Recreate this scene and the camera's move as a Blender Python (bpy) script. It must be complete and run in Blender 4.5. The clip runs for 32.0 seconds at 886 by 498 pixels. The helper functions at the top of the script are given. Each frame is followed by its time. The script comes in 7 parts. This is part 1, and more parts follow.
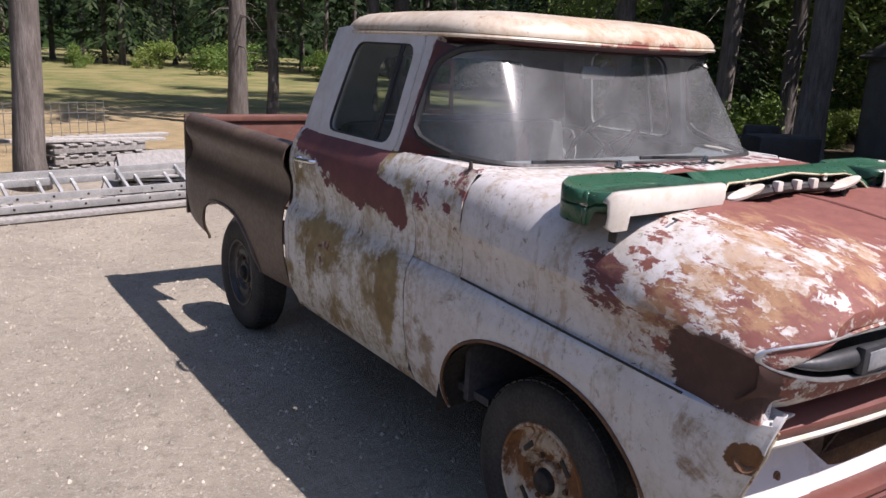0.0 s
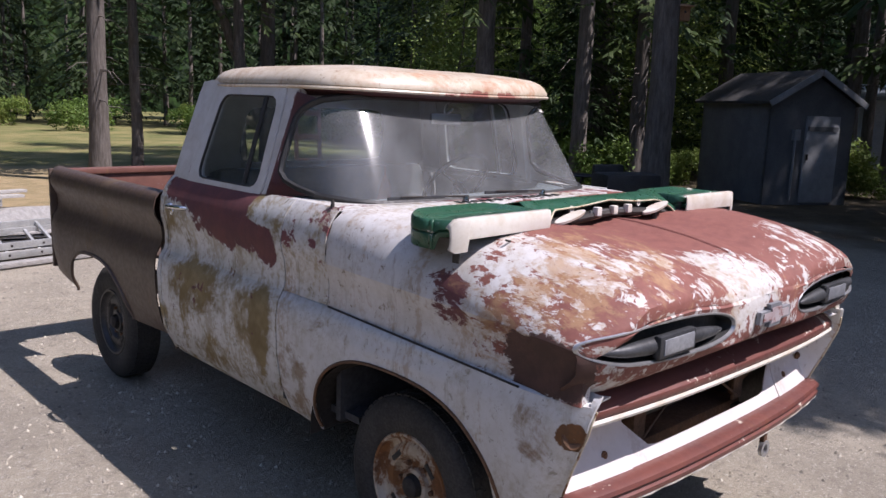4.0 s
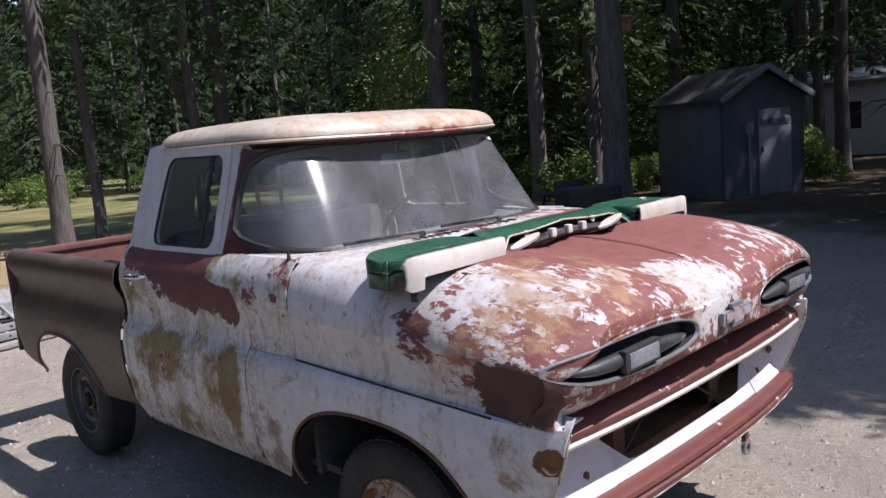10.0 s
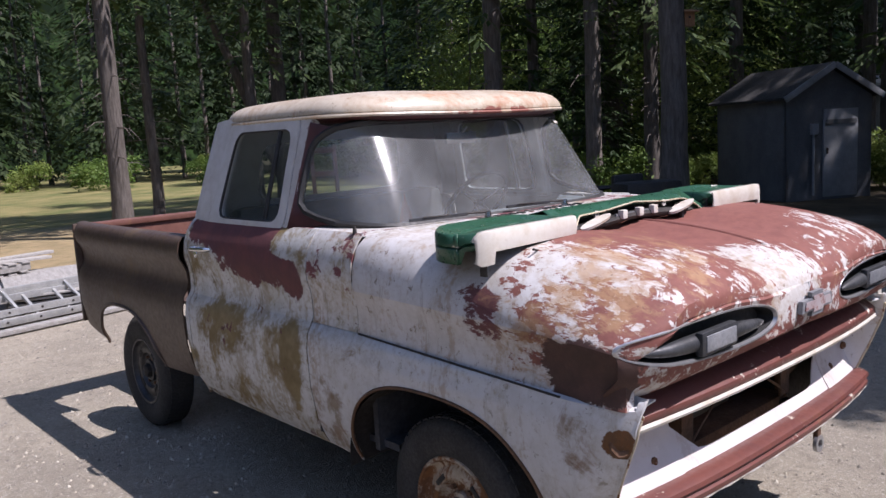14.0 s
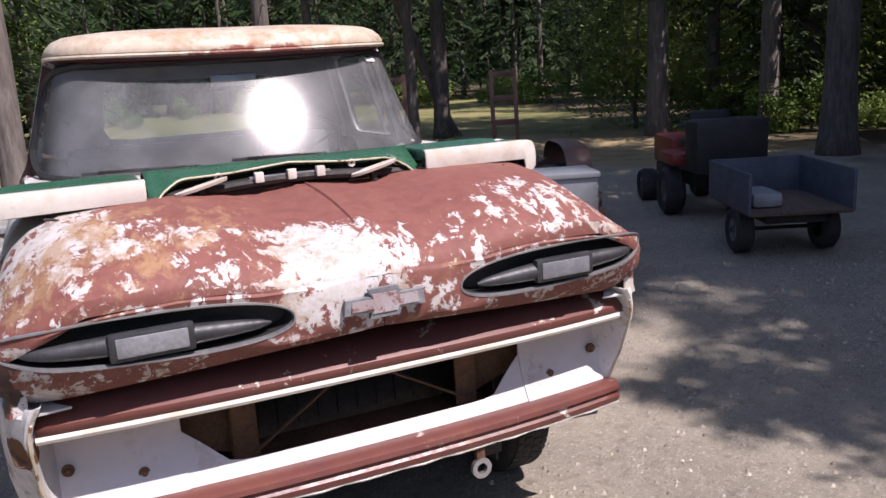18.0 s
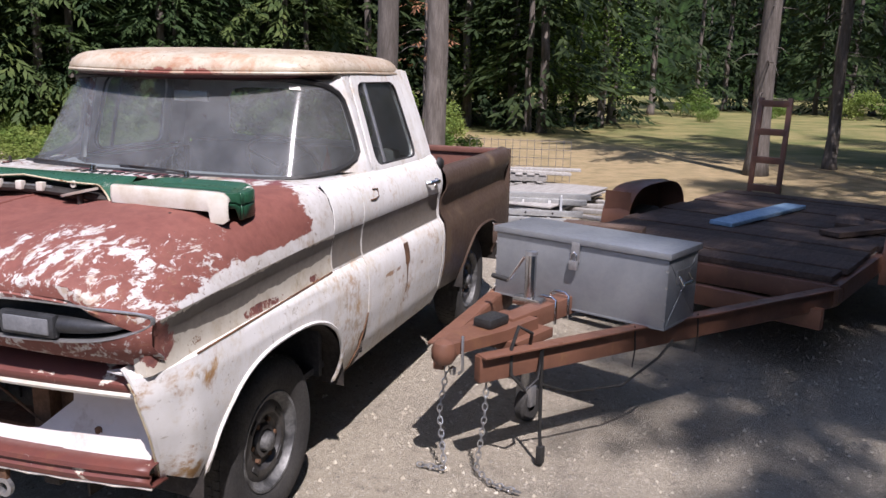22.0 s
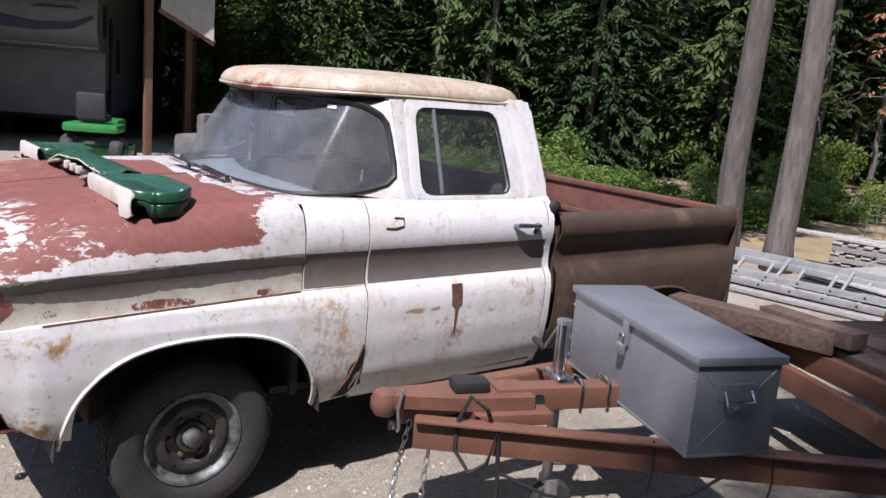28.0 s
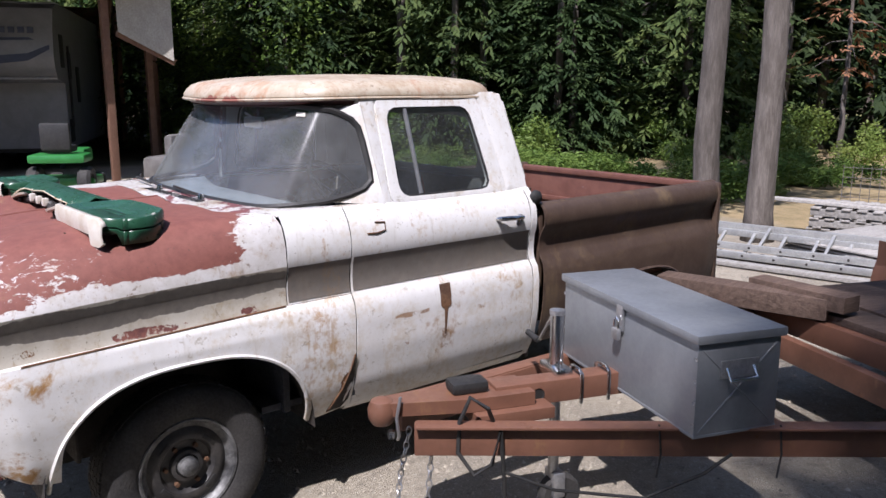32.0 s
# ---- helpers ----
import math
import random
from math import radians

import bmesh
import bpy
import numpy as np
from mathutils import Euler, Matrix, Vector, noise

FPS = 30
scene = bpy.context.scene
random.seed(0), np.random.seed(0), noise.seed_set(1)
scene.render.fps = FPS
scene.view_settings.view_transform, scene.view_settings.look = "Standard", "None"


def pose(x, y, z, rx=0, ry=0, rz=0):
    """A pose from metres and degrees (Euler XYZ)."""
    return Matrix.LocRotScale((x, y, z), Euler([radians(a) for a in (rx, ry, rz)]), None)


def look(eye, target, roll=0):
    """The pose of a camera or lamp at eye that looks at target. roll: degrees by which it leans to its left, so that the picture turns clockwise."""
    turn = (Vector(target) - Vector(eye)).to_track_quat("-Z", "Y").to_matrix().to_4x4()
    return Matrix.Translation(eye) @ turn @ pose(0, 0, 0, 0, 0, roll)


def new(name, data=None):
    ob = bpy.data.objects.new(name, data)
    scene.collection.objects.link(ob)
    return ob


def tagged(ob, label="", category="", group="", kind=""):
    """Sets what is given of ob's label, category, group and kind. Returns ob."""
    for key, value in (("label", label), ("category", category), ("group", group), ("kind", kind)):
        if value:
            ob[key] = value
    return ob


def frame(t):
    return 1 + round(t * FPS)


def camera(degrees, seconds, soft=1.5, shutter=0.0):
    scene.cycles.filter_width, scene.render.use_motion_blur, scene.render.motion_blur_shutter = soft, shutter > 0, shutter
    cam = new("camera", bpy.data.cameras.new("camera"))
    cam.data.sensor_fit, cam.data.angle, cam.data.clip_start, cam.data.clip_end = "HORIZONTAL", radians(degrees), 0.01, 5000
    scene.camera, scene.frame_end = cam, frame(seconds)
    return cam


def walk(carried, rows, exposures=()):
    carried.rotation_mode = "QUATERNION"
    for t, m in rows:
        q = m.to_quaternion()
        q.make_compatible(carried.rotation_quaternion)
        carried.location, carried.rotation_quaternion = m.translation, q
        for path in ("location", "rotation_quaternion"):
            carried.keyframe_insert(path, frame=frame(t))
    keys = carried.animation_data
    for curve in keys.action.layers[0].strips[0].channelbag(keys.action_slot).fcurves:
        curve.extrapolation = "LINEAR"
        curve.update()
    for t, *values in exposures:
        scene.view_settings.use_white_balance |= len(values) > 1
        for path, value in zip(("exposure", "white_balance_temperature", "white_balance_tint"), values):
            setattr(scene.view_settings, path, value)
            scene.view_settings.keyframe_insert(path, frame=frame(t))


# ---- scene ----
cam = camera(57.6, 32.0)
PATH = [
    (0, (-2.609, -1.141, 1.784), (-1.504, 0.456, 1.303), 2.90),
    (0.5, (-2.650, -1.294, 1.791), (-1.591, 0.330, 1.300), 4.30),
    (1, (-2.503, -1.470, 1.750), (-1.474, 0.181, 1.288), 1.20),
    (1.5, (-2.692, -1.493, 1.772), (-1.649, 0.144, 1.289), 1.10),
    (2, (-2.892, -1.474, 1.825), (-1.805, 0.131, 1.334), 1.60),
    (2.5, (-2.906, -1.430, 1.775), (-1.692, 0.099, 1.342), 3.10),
    (3, (-2.820, -1.430, 1.772), (-1.514, 0.035, 1.383), 3.30),
    (3.5, (-2.772, -1.433, 1.777), (-1.424, -0.003, 1.407), 2.20),
    (5.5, (-2.746, -1.418, 1.800), (-1.395, 0.021, 1.477), 1.50),
    (6, (-2.744, -1.412, 1.797), (-1.398, 0.035, 1.490), 1.70),
    (6.5, (-2.747, -1.416, 1.802), (-1.404, 0.036, 1.502), 1.40),
    (7, (-2.735, -1.427, 1.790), (-1.398, 0.029, 1.489), 0.60),
    (7.5, (-2.744, -1.433, 1.793), (-1.407, 0.022, 1.480), 0.20),
    (8, (-2.745, -1.441, 1.800), (-1.406, 0.012, 1.495), -0.30),
    (8.5, (-2.749, -1.445, 1.803), (-1.403, 0.004, 1.505), -0.70),
    (9, (-2.732, -1.447, 1.789), (-1.381, -0.001, 1.502), -1.50),
    (9.5, (-2.706, -1.482, 1.801), (-1.323, -0.065, 1.516), -3.40),
    (10, (-2.702, -1.477, 1.806), (-1.299, -0.079, 1.527), -4.70),
    (10.5, (-2.705, -1.476, 1.813), (-1.304, -0.073, 1.547), -5.40),
    (11, (-2.716, -1.475, 1.821), (-1.326, -0.059, 1.569), -5.70),
    (11.5, (-2.730, -1.461, 1.817), (-1.354, -0.028, 1.585), -5.60),
    (12, (-2.732, -1.455, 1.812), (-1.376, -0.003, 1.583), -5.60),
    (12.5, (-2.726, -1.453, 1.799), (-1.380, 0.008, 1.565), -5.30),
    (13, (-2.736, -1.434, 1.783), (-1.395, 0.027, 1.528), -4.70),
    (13.5, (-2.764, -1.396, 1.761), (-1.461, 0.094, 1.475), -3.20),
    (15.5, (-2.298, -1.682, 1.676), (-0.903, -0.272, 1.419), -3.80),
    (16, (-2.011, -1.871, 1.662), (-0.633, -0.454, 1.356), -3.90),
    (16.5, (-1.681, -1.864, 1.634), (-0.332, -0.428, 1.293), -4.10),
    (17, (-1.350, -1.963, 1.669), (-0.085, -0.456, 1.310), -3.60),
    (17.5, (-1.023, -2.231, 1.668), (0.043, -0.577, 1.314), -4.10),
    (18, (-0.728, -2.216, 1.697), (0.086, -0.441, 1.267), -3.50),
    (18.5, (-0.353, -2.196, 1.724), (0.256, -0.358, 1.225), -2.40),
    (19, (0.038, -2.227, 1.754), (0.480, -0.345, 1.241), -1.88),
    (19.5, (0.374, -2.283, 1.799), (0.621, -0.367, 1.283), -1.95),
    (20, (0.790, -2.221, 1.778), (0.860, -0.288, 1.268), -0.65),
    (20.5, (1.233, -2.305, 1.833), (1.105, -0.366, 1.362), 0.30),
    (21, (1.700, -2.340, 1.842), (1.364, -0.423, 1.383), -0.37),
    (21.5, (2.085, -2.101, 1.805), (1.640, -0.206, 1.346), -0.06),
    (22, (2.490, -2.008, 1.852), (1.884, -0.150, 1.427), 1.33),
    (22.5, (2.797, -1.952, 1.926), (2.035, -0.143, 1.542), 2.73),
    (23, (3.075, -1.665, 1.884), (2.127, 0.055, 1.506), 2.57),
    (23.5, (3.415, -1.325, 1.932), (2.272, 0.272, 1.554), 2.44),
    (24, (3.723, -1.151, 1.872), (2.424, 0.324, 1.503), 2.17),
    (24.5, (3.727, -1.055, 1.891), (2.372, 0.367, 1.516), 2.90),
    (25, (3.881, -0.686, 1.919), (2.402, 0.609, 1.551), 3.60),
    (25.5, (3.930, -0.620, 1.922), (2.430, 0.657, 1.574), 3.90),
    (27.5, (4.010, -0.571, 1.925), (2.446, 0.609, 1.522), 4.76),
    (28, (3.984, -0.496, 1.896), (2.443, 0.719, 1.507), 4.92),
    (28.5, (4.009, -0.473, 1.894), (2.488, 0.765, 1.504), 3.57),
    (29, (4.002, -0.501, 1.906), (2.503, 0.762, 1.506), 2.22),
    (29.5, (3.996, -0.499, 1.900), (2.490, 0.758, 1.510), 0.76),
    (30, (3.997, -0.485, 1.914), (2.493, 0.770, 1.513), -0.29),
    (30.5, (3.982, -0.507, 1.901), (2.484, 0.756, 1.502), -0.79),
    (31, (3.948, -0.555, 1.920), (2.443, 0.700, 1.522), -0.49),
    (31.5, (3.971, -0.520, 1.896), (2.450, 0.719, 1.509), -0.49),
    (32, (3.916, -0.463, 1.884), (2.406, 0.789, 1.495), 0.00),
]
walk(cam, [(t, look(eye, target, roll)) for t, eye, target, roll in PATH],
     exposures=[(0.0, 0.72, 6480, 24), (2.0, 0.66, 6430, 24), (6.0, 0.58, 6080, 24), (15.5, 0.6, 6180, 24), (18.0, 0.66, 6480, 26), (21.0, 0.62, 6380, 24), (25.0, 0.64, 6080, 21), (32.0, 0.67, 6080, 21)])

# ---- small mesh tools ----
rng = random.Random(7)


def mesh_object(name, bm, material, smooth=True):
    bmesh.ops.recalc_face_normals(bm, faces=bm.faces)
    me = bpy.data.meshes.new(name)
    bm.to_mesh(me)
    bm.free()
    if material:
        for m in (material if isinstance(material, (list, tuple)) else [material]):
            me.materials.append(m)
    if smooth:
        me.shade_smooth()
        me.set_sharp_from_angle(angle=radians(38))
    return new(name, me)


def part(name, bm, material, parent, label="", thick=0.0, smooth=True):
    """Links a bmesh as one mesh object under a thing or a part."""
    ob = mesh_object(name, bm, material, smooth)
    ob.parent = parent
    if thick:
        sol = ob.modifiers.new("thickness", "SOLIDIFY")
        sol.thickness, sol.offset = thick, -1
        if name not in ("roof", "upper_front_bar", "lower_front_bar", "centre_arch", "lower_bar", "front_strip", "end_cap"):
            split = ob.modifiers.new("edges", "EDGE_SPLIT")
            split.split_angle = radians(66)
    if label:
        ob["label"] = label
    return ob


def thing(name, label, category, at=(0, 0, 0), turn=0.0, group="", kind=""):
    ob = new(name)
    ob.empty_display_size = 0.2
    ob.matrix_basis = pose(*at, 0, 0, turn)
    return tagged(ob, label, category, group, kind)


def add_box(bm, size, at, bevel=0.0, turn=None):
    """A box of that size (x, y, z) centred at a place."""
    m = Matrix.Translation(at) @ (turn or Matrix())
    got = bmesh.ops.create_cube(bm, size=1, matrix=m @ Matrix.Diagonal((*size, 1)))
    if bevel:
        edges = list({e for v in got["verts"] for e in v.link_edges})
        bmesh.ops.bevel(bm, geom=edges, offset=bevel, segments=2, affect="EDGES", profile=0.6)
    return bm


def box(size, at, bevel=0.0, turn=None):
    return add_box(bmesh.new(), size, at, bevel, turn)


def add_bar(bm, a, b, w, h, up=(0, 0, 1), bevel=0.003):
    """A straight bar of w by h from a to b."""
    a, b = Vector(a), Vector(b)
    d = (b - a)
    y = d.normalized()
    x = y.cross(Vector(up)).normalized()
    z = x.cross(y)
    m = Matrix((x, y, z)).transposed().to_4x4()
    return add_box(bm, (w, d.length, h), (a + b) / 2, bevel, m)


def bar(a, b, w, h, up=(0, 0, 1), bevel=0.003):
    return add_bar(bmesh.new(), a, b, w, h, up, bevel)


def add_tube(bm, pts, r, n=8, caps=True):
    """A round tube through points; r is one radius or one for each point."""
    pts = [Vector(p) for p in pts]
    rs = r if isinstance(r, (list, tuple)) else [r] * len(pts)
    rings, x = [], None
    for i, p in enumerate(pts):
        d = (pts[min(i + 1, len(pts) - 1)] - pts[max(i - 1, 0)]).normalized()
        if x is None:
            x = d.orthogonal().normalized()
        x = (x - d * x.dot(d)).normalized()
        y = d.cross(x)
        rings.append([bm.verts.new(p + (x * math.cos(k * math.tau / n) + y * math.sin(k * math.tau / n)) * rs[i]) for k in range(n)])
    for a, b in zip(rings, rings[1:]):
        for k in range(n):
            bm.faces.new((a[k], a[(k + 1) % n], b[(k + 1) % n], b[k]))
    if caps:
        bm.faces.new(rings[0][::-1]), bm.faces.new(rings[-1])
    return bm


def tube(pts, r, n=8, caps=True):
    return add_tube(bmesh.new(), pts, r, n, caps)


def lathe(profile, n=40, axis="x", at=(0, 0, 0)):
    """Turns a profile of (along, radius) about an axis."""
    bm, rings = bmesh.new(), []
    for a, r in profile:
        ring = []
        for k in range(n):
            c, s = r * math.cos(k * math.tau / n), r * math.sin(k * math.tau / n)
            p = {"x": (a, c, s), "y": (c, a, s), "z": (c, s, a)}[axis]
            ring.append(bm.verts.new(Vector(p) + Vector(at)))
        rings.append(ring)
    for a, b in zip(rings, rings[1:]):
        for k in range(n):
            bm.faces.new((a[k], a[(k + 1) % n], b[(k + 1) % n], b[k]))
    bmesh.ops.remove_doubles(bm, verts=bm.verts, dist=1e-5)
    return bm


def sheet(rows, bm=None, flip=False):
    """A surface through rows of points of equal length."""
    bm = bm or bmesh.new()
    g = [[bm.verts.new(p) for p in row] for row in rows]
    for a, b in zip(g, g[1:]):
        for i in range(len(a) - 1):
            q = (a[i], a[i + 1], b[i + 1], b[i])
            try:
                bm.faces.new(q[::-1] if flip else q)
            except ValueError:
                pass
    return bm


def slab(outline, depth, axis_out):
    """A flat plate with that outline, given thickness along a direction."""
    bm = bmesh.new()
    vs = [bm.verts.new(p) for p in outline]
    f = bm.faces.new(vs)
    got = bmesh.ops.extrude_face_region(bm, geom=[f])
    d = Vector(axis_out) * depth
    for v in [e for e in got["geom"] if isinstance(e, bmesh.types.BMVert)]:
        v.co += d
    return bm


def lerp(a, b, k):
    return a + (b - a) * k


def interp(x, table):
    """Linear look-up in a short table of (x, value)."""
    if x <= table[0][0]:
        return table[0][1]
    for (x0, v0), (x1, v1) in zip(table, table[1:]):
        if x <= x1:
            return lerp(v0, v1, (x - x0) / (x1 - x0))
    return table[-1][1]


def smooth_interp(x, table):
    """As interp, eased so that the curve has no corners at the ends."""
    if x <= table[0][0]:
        return table[0][1]
    for (x0, v0), (x1, v1) in zip(table, table[1:]):
        if x <= x1:
            k = (x - x0) / (x1 - x0)
            return lerp(v0, v1, k * k * (3 - 2 * k))
    return table[-1][1]



# ---- world and light ----
SUN = Vector((0.33, -0.56, 1.0)).normalized()
world = bpy.data.worlds.new("sky")
scene.world = world
world.use_nodes = True
wn = world.node_tree.nodes
sky = wn.new("ShaderNodeTexSky")
sky.sky_type, sky.sun_disc = "NISHITA", False
sky.sun_elevation, sky.sun_rotation = math.asin(SUN.z), math.atan2(SUN.x, SUN.y)
sky.air_density, sky.dust_density = 1.0, 0.6
world.node_tree.links.new(sky.outputs[0], wn["Background"].inputs[0])
wn["Background"].inputs[1].default_value = 0.125
sun = new("sun", bpy.data.lights.new("sun", "SUN"))
sun.data.energy, sun.data.angle, sun.data.color = 5.0, radians(0.55), (1.0, 0.97, 0.925)
sun.matrix_basis = look(SUN * 60, (0, 0, 0))


# ---- materials ----
def rgb(h, k=1.0):
    """A linear colour from three 0..1 values."""
    return (h[0] * k, h[1] * k, h[2] * k, 1.0)


class Nodes:
    """A few short cuts to write a node material."""

    def __init__(self, name):
        self.mat = bpy.data.materials.new(name)
        self.mat.use_nodes = True
        self.t = self.mat.node_tree
        self.bsdf = self.t.nodes["Principled BSDF"]
        self.co = self.t.nodes.new("ShaderNodeTexCoord").outputs["Object"]

    def link(self, a, b):
        self.t.links.new(a, b)
        return b

    def math(self, op, a, b=0.0, clamp=False):
        n = self.t.nodes.new("ShaderNodeMath")
        n.operation, n.use_clamp = op, clamp
        for i, v in enumerate((a, b)):
            if isinstance(v, (int, float)):
                n.inputs[i].default_value = v
            else:
                self.link(v, n.inputs[i])
        return n.outputs[0]

    def noise(self, scale, detail=5.0, rough=0.6, distort=0.0, stretch=None, co=None):
        n = self.t.nodes.new("ShaderNodeTexNoise")
        n.inputs["Scale"].default_value = scale
        n.inputs["Detail"].default_value = detail
        n.inputs["Roughness"].default_value = rough
        n.inputs["Distortion"].default_value = distort
        src = co or self.co
        if stretch:
            m = self.t.nodes.new("ShaderNodeMapping")
            m.inputs["Scale"].default_value = stretch
            self.link(src, m.inputs[0])
            src = m.outputs[0]
        self.link(src, n.inputs["Vector"])
        return n.outputs["Fac"]

    def ramp(self, fac, lo, hi, a=0.0, b=1.0):
        n = self.t.nodes.new("ShaderNodeMapRange")
        n.interpolation_type = "SMOOTHSTEP"
        for i, v in ((1, lo), (2, hi), (3, a), (4, b)):
            n.inputs[i].default_value = v
        self.link(fac, n.inputs[0])
        return n.outputs[0]

    def mix(self, fac, a, b, mode="MIX"):
        n = self.t.nodes.new("ShaderNodeMix")
        n.data_type, n.blend_type = "RGBA", mode
        for i, v in ((0, fac), (6, a), (7, b)):
            if isinstance(v, (int, float)):
                n.inputs[i].default_value = v
            elif isinstance(v, tuple):
                n.inputs[i].default_value = v if len(v) == 4 else rgb(v)
            else:
                self.link(v, n.inputs[i])
        return n.outputs[2]

    def spot(self, centre, radii, strength):
        """A soft blob at a place of the thing, for wear that has a place of its own."""
        s = self.t.nodes.new("ShaderNodeVectorMath")
        s.operation = "SUBTRACT"
        s.inputs[1].default_value = centre
        self.link(self.co, s.inputs[0])
        d = self.t.nodes.new("ShaderNodeVectorMath")
        d.operation = "DIVIDE"
        d.inputs[1].default_value = radii
        self.link(s.outputs[0], d.inputs[0])
        ln = self.t.nodes.new("ShaderNodeVectorMath")
        ln.operation = "LENGTH"
        self.link(d.outputs[0], ln.inputs[0])
        return self.ramp(ln.outputs["Value"], 0.35, 1.0, strength, 0.0)

    def xyz(self):
        n = self.t.nodes.new("ShaderNodeSeparateXYZ")
        self.link(self.co, n.inputs[0])
        return n.outputs

    def bump(self, height, strength=0.3, distance=0.01):
        n = self.t.nodes.new("ShaderNodeBump")
        n.inputs["Strength"].default_value, n.inputs["Distance"].default_value = strength, distance
        self.link(height, n.inputs["Height"])
        self.link(n.outputs[0], self.bsdf.inputs["Normal"])

    def done(self, colour, rough=0.6, metal=0.0, spec=0.5):
        for key, v in (("Base Color", colour), ("Roughness", rough), ("Metallic", metal), ("Specular IOR Level", spec)):
            if isinstance(v, (int, float)):
                self.bsdf.inputs[key].default_value = v
            elif isinstance(v, tuple):
                self.bsdf.inputs[key].default_value = v if len(v) == 4 else rgb(v)
            else:
                self.link(v, self.bsdf.inputs[key])
        return self.mat

    def random(self):
        return self.t.nodes.new("ShaderNodeObjectInfo").outputs["Random"]


def plain(name, a, b, scale=6.0, rough=0.7, metal=0.0, fine=60.0, bump=0.2, spec=0.5, stretch=None, vary=0.0, fade=0.35):
    """A surface of two close tones, with a coarse and a fine grain."""
    n = Nodes(name)
    coarse = n.ramp(n.noise(scale, 6, 0.65, 0.3, stretch), 0.32, 0.68)
    grain = n.noise(fine, 4, 0.6, 0, stretch)
    c = n.mix(coarse, a, b)
    c = n.mix(n.ramp(grain, 0.3, 0.7, 0.0, fade), c, tuple(v * 0.45 for v in a), "MIX")
    if vary:
        k = n.math("ADD", n.math("MULTIPLY", n.random(), 2 * vary), 1 - vary)
        m = n.t.nodes.new("ShaderNodeVectorMath")
        m.operation = "SCALE"
        n.link(c, m.inputs[0]), n.link(k, m.inputs["Scale"])
        c = m.outputs[0]
    if bump:
        n.bump(n.math("ADD", grain, coarse), bump, 0.006)
    return n.done(c, n.ramp(grain, 0.2, 0.8, rough * 0.85, min(1, rough * 1.15)), metal, spec)


def weathered(name, base, grime, layers, streak=0.5, rough=0.42, streak_col=(0.23, 0.13, 0.05), streak_level=0.60, age=0.0, stain=(0.27, 0.215, 0.13), stretch=None, flake=(1.0, 0.42, 5.0)):
    """Old body paint: a base coat, grime runs, then patches of primer, bare metal and rust.
    A layer: colour, second colour, noise scale, level (higher: less of it), edge softness, roughness, spots."""
    n = Nodes(name)
    c = n.mix(n.ramp(n.noise(9, 6, 0.7), 0.35, 0.75), base, grime)
    runs = n.noise(5.5, 6, 0.7, 0.2, (1.0, 1.0, 0.16))
    fine = n.noise(38, 4, 0.65)
    if streak:
        k = n.math("MULTIPLY", n.ramp(n.math("ADD", runs, n.math("MULTIPLY", n.math("SUBTRACT", fine, 0.5), 0.35)), streak_level, streak_level + 0.1), streak)
        c = n.mix(k, c, streak_col)
    dirt = n.noise(2.7, 9, 0.74, 0.6, (1.0, 1.0, 0.6))
    speck = n.noise(75, 3, 0.6)
    if age:
        c = n.mix(n.ramp(n.math("ADD", dirt, n.math("MULTIPLY", n.math("SUBTRACT", fine, 0.5), 0.5)), 0.46, 0.68, 0.0, age), c, stain)
        c = n.mix(n.ramp(n.noise(21, 7, 0.72, 0.4), 0.60, 0.66, 0.0, min(1.0, age * 1.1)), c, tuple(v * 0.5 for v in stain))
        c = n.mix(n.ramp(n.noise(11, 6, 0.7, 0.2, (1.0, 1.0, 0.10)), 0.58, 0.72, 0.0, age * 0.8), c, tuple(v * 0.62 for v in stain))
    r = n.ramp(fine, 0.2, 0.8, rough * 0.8, rough * 1.25)
    height = n.math("MULTIPLY", fine, 0.2)
    for colour, second, scale, level, soft, rgh, spots, *top in layers:
        f = n.noise(scale, 10, 0.68, 0.7, stretch)
        f = n.math("ADD", n.math("MULTIPLY", f, flake[0]), 0.5 - 0.5 * flake[0])
        f = n.math("ADD", f, n.math("MULTIPLY", n.math("SUBTRACT", n.noise(scale * flake[2], 9, 0.74, 0.5, stretch), 0.5), flake[1]))
        for s in spots:
            f = n.math("ADD", f, n.spot(*s))
        k = n.ramp(f, level, level + soft, 0.0, top[0] if top else 1.0)
        tone = n.mix(n.ramp(n.noise(scale * 2.3, 6, 0.7), 0.35, 0.7), colour, second)
        tone = n.mix(n.ramp(fine, 0.35, 0.75, 0.0, 0.3), tone, tuple(v * 0.6 for v in colour))
        c = n.mix(k, c, tone)
        m = n.t.nodes.new("ShaderNodeMix")
        n.link(k, m.inputs[0]), n.link(r, m.inputs[2])
        m.inputs[3].default_value = rgh
        r = m.outputs[0]
        height = n.math("SUBTRACT", height, n.math("MULTIPLY", k, 0.5))
    if age:
        c = n.mix(n.ramp(speck, 0.66, 0.74, 0.0, 0.35 + 0.4 * age), c, (0.06, 0.042, 0.03))
    n.bump(height, 0.35, 0.0025)
    return n.done(c, r, 0.0, 0.45)


